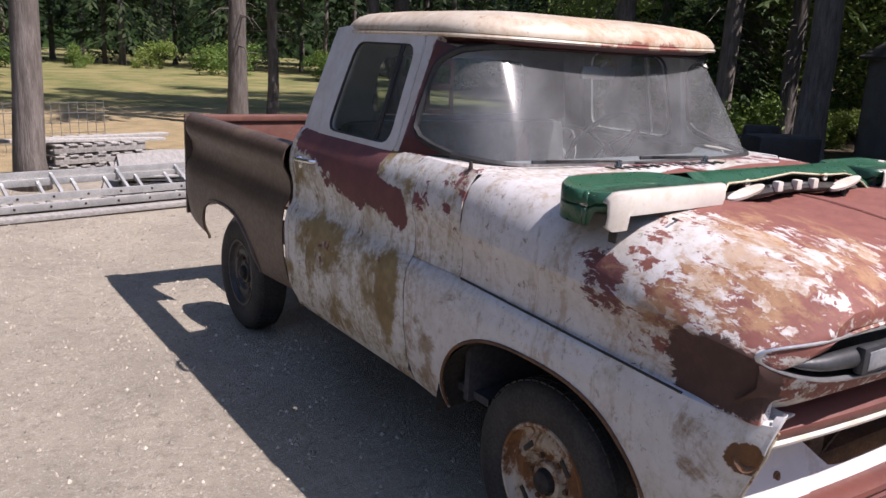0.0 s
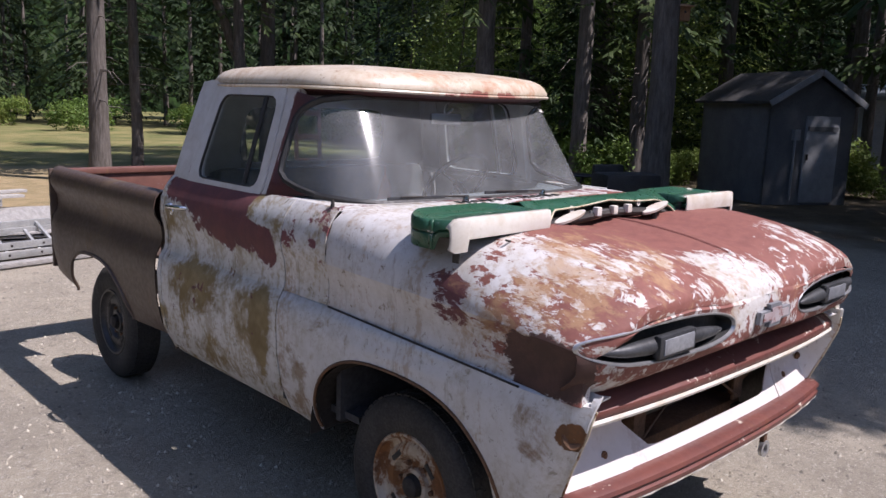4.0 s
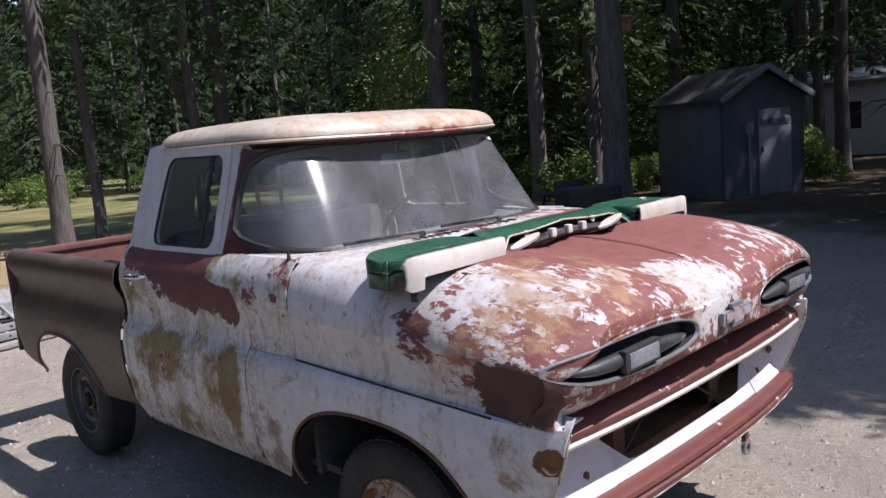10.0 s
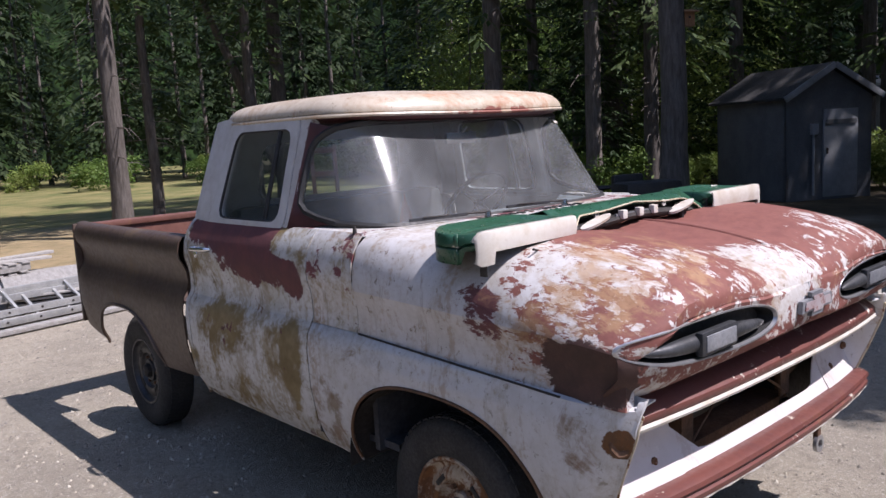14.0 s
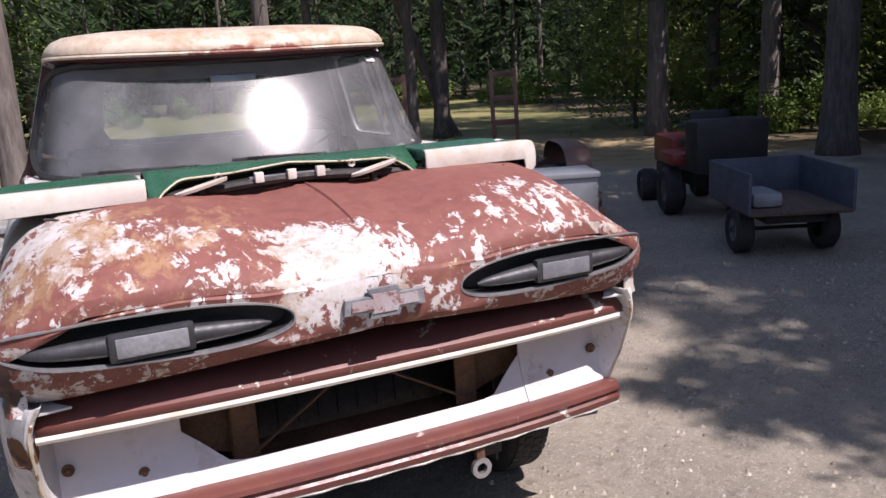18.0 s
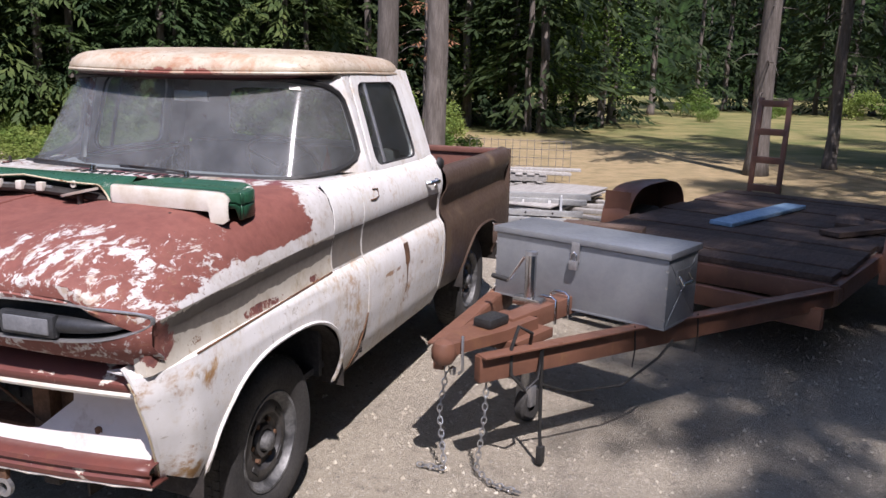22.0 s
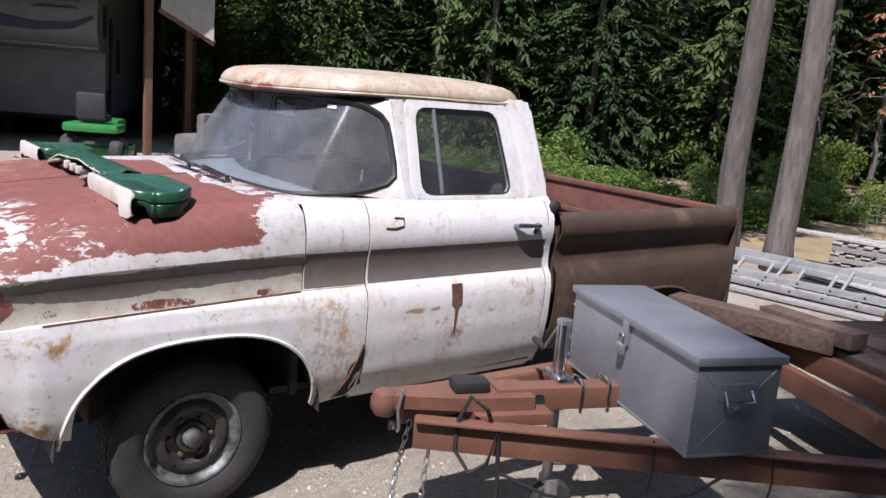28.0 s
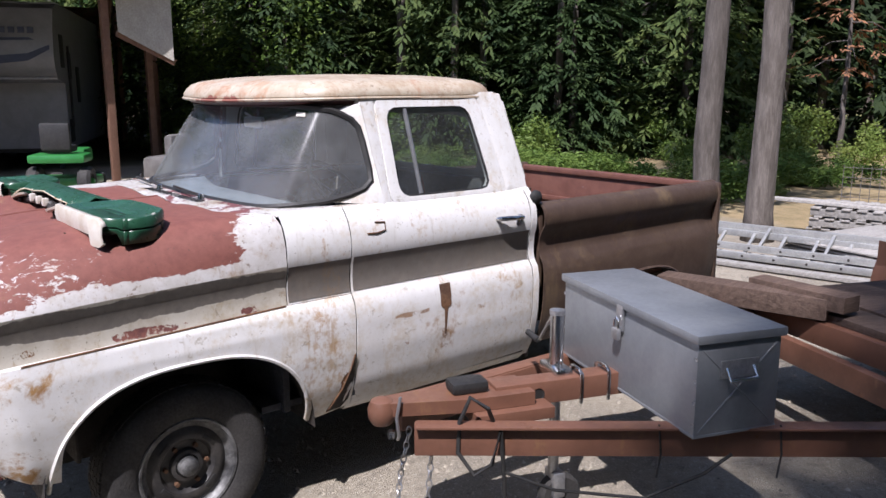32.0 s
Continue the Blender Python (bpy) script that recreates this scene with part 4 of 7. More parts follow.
def radial(outline, centre, count=64):
    """Points of a polygon at even angles about a centre."""
    pts = [Vector(p) for p in outline]
    res = []
    for i in range(count):
        a = math.tau * i / count
        d = Vector((math.cos(a), math.sin(a)))
        best = None
        for p, q in zip(pts, pts[1:] + pts[:1]):
            e = q - p
            den = d.x * e.y - d.y * e.x
            if abs(den) < 1e-9:
                continue
            w = p - Vector(centre)
            t = (w.x * e.y - w.y * e.x) / den
            k = (w.x * d.y - w.y * d.x) / den
            if t > 0 and -1e-6 <= k <= 1 + 1e-6 and (best is None or t > best):
                best = t
        res.append(Vector(centre) + d * (best or 0.1))
    return res


WIN = rounded([(1.790, 1.384), (2.378, 1.384), (2.310, 1.802), (1.790, 1.800)], 0.07)
DOOR_UP = rounded([(1.735, 1.345), (2.485, 1.345), (2.390, 1.852), (1.735, 1.852)], 0.06)
PIL = [(1.685, 1.345), (2.640, 1.345), (2.555, 1.870), (1.650, 1.870)]
mid_c = (2.05, 1.59)
for s in (-1, 1):
    # sunlit or shaded copy of the white paint, by side
    white = paint_white_sunlit if s > 0 else paint_shade
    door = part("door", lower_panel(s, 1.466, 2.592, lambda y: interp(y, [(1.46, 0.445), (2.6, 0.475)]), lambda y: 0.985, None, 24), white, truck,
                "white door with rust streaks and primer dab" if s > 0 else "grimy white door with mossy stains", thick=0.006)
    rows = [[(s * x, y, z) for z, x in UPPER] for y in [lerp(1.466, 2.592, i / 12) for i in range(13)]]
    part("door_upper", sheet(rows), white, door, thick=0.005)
    if s > 0:
        part("door_band", sheet([[(s * (interp(z, UPPER) + 0.003), y, z) for z in (0.995, 1.01, 1.06, 1.12, 1.150)] for y in (1.474, 1.8, 2.2, 2.585)]), paint_band, door, "grey-brown painted band")
    w_in, d_out, p_out = radial(WIN, mid_c), radial(DOOR_UP, mid_c), radial(PIL, mid_c)
    lift = lambda p, o=0.0: (s * (up_x(p.y) + o), p.x, p.y)
    part("window_frame", ring_sheet([[lift(p, -0.03) for p in w_in], [lift(p, 0.002) for p in w_in], [lift(p, 0.003) for p in [a.lerp(b, 0.5) for a, b in zip(w_in, d_out)]], [lift(p, 0.002) for p in d_out], [lift(p, -0.006) for p in d_out]]), paint_white_sunlit if s > 0 else paint_pillar, door)
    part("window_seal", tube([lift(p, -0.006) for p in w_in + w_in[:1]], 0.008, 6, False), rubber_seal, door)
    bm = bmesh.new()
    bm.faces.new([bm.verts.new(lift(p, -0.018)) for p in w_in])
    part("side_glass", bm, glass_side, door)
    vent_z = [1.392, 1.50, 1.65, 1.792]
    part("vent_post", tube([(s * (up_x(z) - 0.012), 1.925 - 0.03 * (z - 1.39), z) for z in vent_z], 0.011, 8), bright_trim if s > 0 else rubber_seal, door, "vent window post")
    part("pillar", ring_sheet([[lift(p, -0.007) for p in d_out], [lift(p, 0.000) for p in [a.lerp(b, 0.25) for a, b in zip(d_out, p_out)]], [lift(p, -0.004) for p in p_out], [lift(p, -0.05) for p in p_out]]), paint_white_sunlit if s > 0 else paint_pillar, truck, "chipped white cab pillar")
    # handle: a cup, a bar and a push button
    hx, hy, hz = s * 0.958, 2.43, 1.232
    han = part("door_handle", tube([(hx, hy - 0.085, hz), (hx + s * 0.022, hy - 0.075, hz + 0.003), (hx + s * 0.034, hy - 0.02, hz + 0.002), (hx + s * 0.034, hy + 0.05, hz - 0.002), (hx + s * 0.022, hy + 0.085, hz - 0.004)], [0.010, 0.013, 0.013, 0.013, 0.012], 10), chrome, door, "chrome door handle")
    part("push_button", lathe([(0, 0.017), (0.022, 0.016), (0.030, 0.010), (0.031, 0.0005)], 14, "x", (0, 0, 0)), chrome, han).matrix_basis = pose(hx - s * 0.004, hy + 0.078, hz - 0.004, 0, 0, 0 if s > 0 else 180)
    part("lock_plate", lathe([(0, 0.020), (0.006, 0.018), (0.007, 0.0005)], 14, "x"), chrome, door).matrix_basis = pose(s * 0.960, 2.50, 1.20, 0, 0, 0 if s > 0 else 180)
    if s > 0:
        part("trim_scar", tube([(0.958, 1.55, 1.248), (0.960, 1.60, 1.246), (0.957, 1.65, 1.254), (0.947, 1.652, 1.290), (0.944, 1.60, 1.293)], 0.0035, 6), rusty_iron, door)
        part("rust_run", sheet([[(side_x(z, 2) + 0.0025, 1.985 + q * interp(z, [(0.70, 0.004), (0.835, 0.011), (0.85, 0.033), (0.955, 0.035)]), z) for q in (-1, 0, 1)] for z in (0.70, 0.77, 0.832, 0.85, 0.90, 0.955)]), rusty_iron, door, "brown rust patch with a run below it")
        part("filler_cap", lathe([(0.0, 0.040), (0.018, 0.038), (0.030, 0.026), (0.034, 0.001)], 18, "x", (0.925, 2.655, 1.315)), rubber_seal, truck, "black rubber fuel filler cap")
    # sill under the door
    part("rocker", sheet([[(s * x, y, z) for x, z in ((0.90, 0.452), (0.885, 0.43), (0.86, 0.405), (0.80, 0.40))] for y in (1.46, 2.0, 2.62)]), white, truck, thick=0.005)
    # gap shadows: dark inner jambs
    part("door_jamb", slab([(s * 0.80, 1.46, 0.42), (s * 0.945, 1.46, 0.5), (s * 0.965, 1.46, 0.9), (s * 0.90, 1.46, 1.02), (s * 0.93, 1.46, 1.2), (s * 0.86, 1.46, 1.34), (s * 0.7, 1.46, 1.34), (s * 0.7, 1.46, 0.42)], 0.012, (0, 1, 0)), cab_dark, truck)
    part("cab_corner", sheet([[(s * x, y, z) for z, x in ([(0.44, 0.90)] + SIDE[2:] + UPPER)] for y in (2.600, 2.640)] + [[(s * (x - 0.10), 2.665, z) for z, x in ([(0.44, 0.90)] + SIDE[2:] + UPPER)]]), paint_white_sunlit if s > 0 else paint_shade, truck, thick=0.004)

# back of the cab with its window opening
bw = rounded([(-0.52, 1.43), (0.52, 1.43), (0.48, 1.74), (-0.48, 1.74)], 0.08)
bo = [(-0.88, 1.36), (0.88, 1.36), (0.735, 1.87), (-0.735, 1.87)]
bi, bb = radial(bw, (0, 1.59)), radial(bo, (0, 1.59))
back_y = lambda z: interp(z, [(1.36, 2.655), (1.87, 2.570)])
part("cab_back", ring_sheet([[(p.x, back_y(p.y) - 0.02, p.y) for p in bi], [(p.x, back_y(p.y), p.y) for p in bi], [(p.x, back_y(p.y), p.y) for p in bb]]), paint_pillar, truck, thick=0.02)
bm = bmesh.new()
bm.faces.new([bm.verts.new((p.x, back_y(p.y) - 0.012, p.y)) for p in bi])
part("back_window", bm, glass_side, truck, "small back window")
part("back_wall", box((1.78, 0.02, 0.95), (0, 2.655, 0.89), 0.004), paint_bed, truck)
part("cab_floor", box((1.70, 1.6, 0.03), (0, 1.85, 0.50)), cab_dark, truck)
part("firewall", box((1.75, 0.03, 0.85), (0, 1.16, 0.90)), cab_dark, truck)
# cabin
bm = bmesh.new()
add_box(bm, (1.44, 0.50, 0.20), (0, 2.22, 0.88), 0.05)
part("bench_seat", bm, seat_cloth, truck, "grey bench seat")
part("seat_back", box((1.44, 0.16, 0.50), (0, 2.50, 1.16), 0.06, Matrix.Rotation(radians(-8), 4, "X")), seat_cloth, truck)
part("red_cloth", sheet([[(0.32 + 0.12 * math.sin(i * 1.1) * j / 5, 2.36 + 0.02 * math.sin(3 * j), 1.40 - 0.07 * j + 0.03 * math.cos(i)) for i in range(5)] for j in range(6)]), cloth_red, truck, "faded red cloth over the seat")
rows = []
for i in range(25):
    u = -1 + i / 12
    a = ws_low(u * 0.965)
    rows.append([(a.x * 0.97, a.y + 0.015, 1.352), (a.x * 0.95, a.y + 0.09, 1.362), (a.x * 0.93, lerp(a.y, 1.62, 0.6), 1.35), (a.x * 0.92, max(a.y, 1.56) + 0.02, 1.31), (a.x * 0.92, max(a.y, 1.58) + 0.02, 1.08)])
part("dashboard", sheet(rows), dash_paint, truck, "dusty grey dashboard", thick=0.01)
wheel_m = Matrix.Translation((0.36, 1.78, 1.36)) @ Matrix.Rotation(radians(-52), 4, "X")
bm = tube([wheel_m @ Vector((0.205 * math.cos(a), 0.205 * math.sin(a), 0)) for a in [math.tau * i / 36 for i in range(37)]], 0.012, 8, False)
steer = part("steering_wheel", bm, black_plastic, truck, "thin dark steering wheel")
for a in (90, 210, 330):
    part("spoke", tube([wheel_m @ Vector((0, 0, -0.02)), wheel_m @ Vector((0.2 * math.cos(radians(a)), 0.2 * math.sin(radians(a)), 0))], 0.008, 6), black_plastic, steer)
part("steering_column", tube([wheel_m @ Vector((0, 0, 0)), wheel_m @ Vector((0, 0, -0.45))], 0.022, 8), black_plastic, truck)
part("mirror", box((0.20, 0.025, 0.055), (0.0, 1.50, 1.715), 0.012), bright_trim, truck, "rear-view mirror")
part("mirror_stalk", tube([(0, 1.45, 1.765), (0, 1.49, 1.74)], 0.006, 6), bright_trim, truck)

# bed
BED = [(0.50, 0.915), (0.58, 0.955), (0.72, 0.980), (0.88, 0.985), (0.955, 0.972), (0.995, 0.945), (1.03, 0.935), (1.09, 0.940), (1.13, 0.958), (1.16, 0.975), (1.20, 0.980), (1.25, 0.968), (1.275, 0.945), (1.285, 0.915), (1.280, 0.885), (1.255, 0.872), (1.20, 0.872)]
for s in (-1, 1):
    rows = []
    for i in range(71):
        y = lerp(2.685, 4.42, i / 70)
        zb = max(interp(y, [(2.68, 0.50), (3.1, 0.48), (4.1, 0.50), (4.42, 0.60)]), arch_z(y, *WHEEL_R))
        rear = 0.03 * max(0, (y - 4.2) / 0.22) ** 2
        col = []
        prof = [(lerp(zb, 0.955, k / 7), None) for k in range(8)] + BED[5:]
        for z, x in prof:
            x = interp(z, BED[:5]) if x is None else x
            col.append((s * (x - rear), y, z))
        rows.append(col)
    side = part("bed_side", sheet(rows), paint_bed, truck, "dull brown bed side with dirty sheen", thick=0.006)
    part("bed_inner", sheet([[(s * 0.872, y, 1.24), (s * 0.860, y, 1.16), (s * 0.860, y, 0.72 if s > 0 else 1.0)] for y in (2.69, 3.5, 4.40)]), paint_bed_in, side, "red primer inner bed wall with pale blue patches")
    part("inner_rib", box((0.018, 1.66, 0.03), (s * 0.853, 3.54, 1.06), 0.006), paint_bed_in, side)
    part("end_post", box((0.10, 0.03, 0.68), (s * 0.91, 4.405, 0.93), 0.008), paint_bed, side)
    pts = []
    for i in range(41):
        y = WHEEL_R[0] - 0.459 * math.cos(math.pi * i / 40)
        z = arch_z(y, *WHEEL_R)
        pts.append((s * (interp(z, BED[:6]) + 0.001), y, z))
    part("arch_lip", tube(pts, 0.011, 6), paint_bed, side)
    rows = [[(s * 0.96, 3.60 - 0.47 * math.cos(math.pi * i / 20), 0.42 + 0.40 * math.sin(math.pi * i / 20) ** 0.8), (s * 0.62, 3.60 - 0.47 * math.cos(math.pi * i / 20), 0.43 + 0.40 * math.sin(math.pi * i / 20) ** 0.8)] for i in range(21)]
    if s > 0:
        part("bed_wheel_well", sheet(rows), dark_iron, side)
part("bed_front_panel", box((1.86, 0.03, 0.62), (0, 2.705, 0.93), 0.006), paint_bed, truck, "brown bed front panel")
gate = part("tailgate", box((1.72, 0.030, 0.56), (0, 4.385, 0.99), 0.01), paint_bed_in, truck, "faded red tailgate with pale blue patches")
for z in (0.80, 1.02, 1.245):
    part("gate_rib", box((1.70, 0.022, 0.040), (0, 4.362, z), 0.008), paint_bed_in, gate)
for k in range(2, 9):
    part("bed_plank", box((0.185, 1.68, 0.025), (-0.76 + 0.19 * k, 3.55, 0.70), 0.004), deck_wood, truck)

# chassis
for s in (-1, 1):
    part("frame_rail", box((0.07, 4.3, 0.14), (s * 0.43, 2.15, 0.50), 0.01), dark_iron, truck)
part("rear_axle", tube([(-0.75, 3.60, 0.36), (-0.15, 3.6, 0.36), (0, 3.6, 0.36), (0.15, 3.6, 0.36), (0.75, 3.60, 0.36)], [0.045, 0.05, 0.13, 0.05, 0.045], 12), dark_iron, truck)
part("front_axle", tube([(-0.72, 0.70, 0.36), (0.72, 0.70, 0.36)], 0.045, 8), dark_iron, truck)
part("engine_block", box((0.5, 0.7, 0.4), (0, 0.75, 0.72), 0.05), dark_iron, truck)
part("gearbox", box((0.35, 0.8, 0.3), (0, 1.5, 0.45), 0.05), dark_iron, truck)


def wheel(at, s, rim, band, label, r=0.355):
    """A wheel with its outer face towards s."""
    w = new("wheel")
    w.parent = truck
    w["label"] = label
    w.matrix_basis = pose(*at, 0, 0, 0 if s > 0 else 180)
    prof = [(-0.085, 0.215), (-0.095, 0.26), (-0.095, 0.315), (-0.080, r - 0.012), (-0.055, r), (0.055, r), (0.080, r - 0.012), (0.097, 0.315), (0.098, 0.27), (0.090, 0.225), (0.080, 0.212)]
    part("tyre", lathe(prof, 48), rubber, w)
    bm = bmesh.new()
    for k in range(54):
        a = math.tau * k / 54
        for x in (-0.055, -0.02, 0.02, 0.055):
            add_box(bm, (0.026, 0.030, 0.006), (x, (r - 0.001) * math.cos(a + x), (r - 0.001) * math.sin(a + x)), 0, Matrix.Rotation(a + x + math.pi / 2, 4, "X"))
    part("tread", bm, rubber, w)
    part("rim", lathe([(0.078, 0.214), (0.086, 0.208), (0.084, 0.198), (0.060, 0.190), (0.052, 0.178), (0.050, 0.168)], 40), band, w)
    part("disc", lathe([(0.050, 0.169), (0.058, 0.155), (0.064, 0.135), (0.060, 0.118), (0.040, 0.105), (0.034, 0.085), (0.036, 0.072), (0.055, 0.066), (0.058, 0.050), (0.040, 0.044)], 40), rim, w)
    for k in range(4):
        a = math.tau * (k + 0.5) / 4
        part("vent_slot", box((0.012, 0.062, 0.020), (0.0605, 0.133 * math.cos(a), 0.133 * math.sin(a)), 0.004, Matrix.Rotation(a + math.pi / 2, 4, "X")), rubber_seal, w)
    hub = part("hub", lathe([(0.030, 0.046), (0.078, 0.040), (0.086, 0.030), (0.088, 0.0005)], 20), dark_iron if s < 0 else rim_grey, w)
    for k in range(6):
        a = math.tau * k / 6
        part("wheel_nut", lathe([(0.034, 0.011), (0.052, 0.010), (0.053, 0.0005)], 6, "x", (0, 0.088 * math.cos(a), 0.088 * math.sin(a))), rusty_iron, w)
    return w


wheel((0.80, 0.70, 0.355), 1, rim_black, rim_grey, "black wheel with worn grey rim band")
wheel((-0.80, 0.70, 0.355), -1, rim_rust, rim_rust, "rusty cream wheel with bald tyre")
wheel((0.79, 3.60, 0.355), 1, rim_black, rim_grey, "black wheel with worn grey rim band")
wheel((-0.79, 3.60, 0.355), -1, rim_black, rim_black, "dark dusty rear wheel")

# ---- ground ----
n = Nodes("yard_gravel_and_grass")
x, y, z = n.xyz()
grit = n.noise(60, 6, 0.85)
fine = n.noise(170, 4, 0.7)
tone = n.ramp(n.noise(1.1, 7, 0.65, 0.4), 0.35, 0.65)
gravel = n.mix(tone, (0.37, 0.325, 0.25), (0.29, 0.255, 0.20))
gravel = n.mix(n.ramp(n.noise(14, 7, 0.75), 0.48, 0.66, 0, 0.7), gravel, (0.20, 0.175, 0.14))
gravel = n.mix(n.ramp(grit, 0.54, 0.63, 0, 0.9), gravel, (0.56, 0.515, 0.44))
gravel = n.mix(n.ramp(fine, 0.52, 0.66, 0, 0.7), gravel, (0.11, 0.095, 0.075))
dry = n.mix(n.ramp(n.noise(2.2, 7, 0.7), 0.35, 0.65), (0.36, 0.27, 0.15), (0.24, 0.19, 0.10))
dry = n.mix(n.ramp(grit, 0.5, 0.7, 0, 0.5), dry, (0.12, 0.10, 0.05))
grass = n.mix(n.ramp(n.noise(0.5, 7, 0.7), 0.35, 0.65), (0.10, 0.115, 0.036), (0.24, 0.20, 0.085))
grass = n.mix(n.ramp(grit, 0.5, 0.75, 0, 0.6), grass, (0.05, 0.09, 0.02))
duff = n.mix(n.ramp(n.noise(1.5, 7, 0.7), 0.35, 0.65), (0.055, 0.042, 0.026), (0.10, 0.078, 0.045))
wob = n.math("MULTIPLY", n.math("SUBTRACT", n.noise(0.35, 5, 0.6), 0.5), 7.0)
edge = n.math("ADD", n.math("ADD", y, n.math("MULTIPLY", x, 0.18)), wob)
c = n.mix(n.ramp(edge, 8.6, 10.5), gravel, dry)
c = n.mix(n.ramp(n.math("ADD", n.math("ADD", y, n.math("MULTIPLY", x, 0.55)), wob), 19.0, 23.0), c, grass)
right = n.ramp(n.math("ADD", n.math("SUBTRACT", x, n.math("MULTIPLY", y, 0.32)), wob), 7.5, 10.5)
c = n.mix(right, c, duff)
left = n.ramp(n.math("ADD", n.math("SUBTRACT", n.math("MULTIPLY", x, -1.0), n.math("MULTIPLY", y, 0.12)), wob), 15.0, 18.0)
c = n.mix(left, c, duff)
n.bump(n.math("ADD", n.math("MULTIPLY", grit, 0.6), n.math("MULTIPLY", fine, 0.5)), 0.8, 0.03)
ground_mat = n.done(c, 0.93, 0.0, 0.25)


def ground_z(x, y):
    """Almost flat in the yard, gently uneven further off."""
    far = max(0.0, math.hypot(x, y - 2) - 9)
    return (0.012 * noise.noise((x * 0.6, y * 0.6, 0)) - 0.012) * min(1, math.hypot(x, y - 2) / 3) + 0.10 * min(1, far / 15) * noise.noise((x * 0.12, y * 0.12, 3))


coords = sorted(set([round(-14 + 0.5 * i, 2) for i in range(57)] + [-400, -200, -110, -70, -50, -40, -32, -26, -22, -18, -16, 16, 18, 22, 26, 32, 40, 50, 70, 110, 200, 400]))
ground = mesh_object("ground", sheet([[(gx, gy, ground_z(gx, gy)) for gx in coords] for gy in coords]), ground_mat)
tagged(ground, "pale gravel yard running out into dry grass and forest floor", "ground", kind="structure")

# loose stones on the gravel
n = Nodes("pebble_stone")
island = n.t.nodes.new("ShaderNodeNewGeometry").outputs["Random Per Island"]
c = n.mix(n.ramp(island, 0.0, 0.6), (0.15, 0.135, 0.115), (0.36, 0.32, 0.25))
c = n.mix(n.ramp(island, 0.7, 1.0), c, (0.46, 0.42, 0.34))
pebble_mat = n.done(n.mix(n.ramp(n.noise(60, 4, 0.6), 0.35, 0.7, 0.0, 0.4), c, (0.16, 0.14, 0.11)), 0.95, 0.0, 0.3)
verts, faces = [], []
stone_rng = random.Random(19)
for k in range(60000):
    rng_ = rng if k < 24000 else stone_rng
    px, py = rng_.uniform(-6.5, 6.5), rng_.uniform(-3.5, 8.5)
    r = 0.004 + 0.013 * rng_.random() ** 5
    base = len(verts)
    pz = ground_z(px, py) + r * 0.2
    a = rng_.uniform(0, 6.28)
    for i in range(5):
        q = a + i * math.tau / 5
        k2 = rng_.uniform(0.7, 1.2)
        verts.append((px + r * k2 * math.cos(q), py + r * k2 * math.sin(q), pz - r * 0.3))
    verts.append((px, py, pz + r * rng_.uniform(0.4, 0.8)))
    faces += [(base + i, base + (i + 1) % 5, base + 5) for i in range(5)]
me = bpy.data.meshes.new("gravel_stones")
me.from_pydata(verts, [], faces)
me.materials.append(pebble_mat)
tagged(new("gravel_stones", me), "loose pale gravel stones on the yard", "gravel", kind="stuff")

# ---- trees ----
bark = plain("fir_bark", (0.090, 0.075, 0.062), (0.185, 0.160, 0.140), 7, 0.95, 0, 28, 1.0, stretch=(2.2, 2.2, 0.35), vary=0.2)
def foliage(name, tones, rough=0.7):
    """Leaves that let some light through; the tone varies from tree to tree and over each crown."""
    n = Nodes(name)
    a = n.mix(n.ramp(n.noise(0.8, 4, 0.65), 0.35, 0.65), tones[0], tones[1])
    c = n.mix(n.ramp(n.random(), 0.25, 1.0), a, n.mix(n.ramp(n.noise(1.6, 3, 0.6), 0.3, 0.7), tones[1], tones[2]))
    n.done(c, rough, 0.0, 0.25)
    tr = n.t.nodes.new("ShaderNodeBsdfTranslucent")
    mx = n.t.nodes.new("ShaderNodeMixShader")
    mx.inputs[0].default_value = 0.30
    n.link(c, tr.inputs[0])
    n.link(n.bsdf.outputs[0], mx.inputs[1]), n.link(tr.outputs[0], mx.inputs[2])
    n.link(mx.outputs[0], n.t.nodes["Material Output"].inputs[0])
    return n.mat


needle_mat = foliage("fir_needles", ((0.020, 0.042, 0.013), (0.048, 0.080, 0.023), (0.098, 0.128, 0.034)))
# fir needles again, darkened so the far trees' backlit shade sits in the colour
far_shaded_needle_mat = foliage("shaded_fir_needles", ((0.010, 0.022, 0.008), (0.024, 0.043, 0.014), (0.046, 0.066, 0.020)))
leaf_mat = foliage("broad_leaves", ((0.080, 0.145, 0.028), (0.150, 0.220, 0.046), (0.215, 0.250, 0.064)), 0.55)
dead_mat = plain("dead_needles", (0.16, 0.07, 0.03), (0.24, 0.11, 0.05), 4, 0.9)
def raw_mesh(name, verts, faces, material):
    me = bpy.data.meshes.new(name)
    me.from_pydata(verts, [], faces)
    me.materials.append(material)
    return me


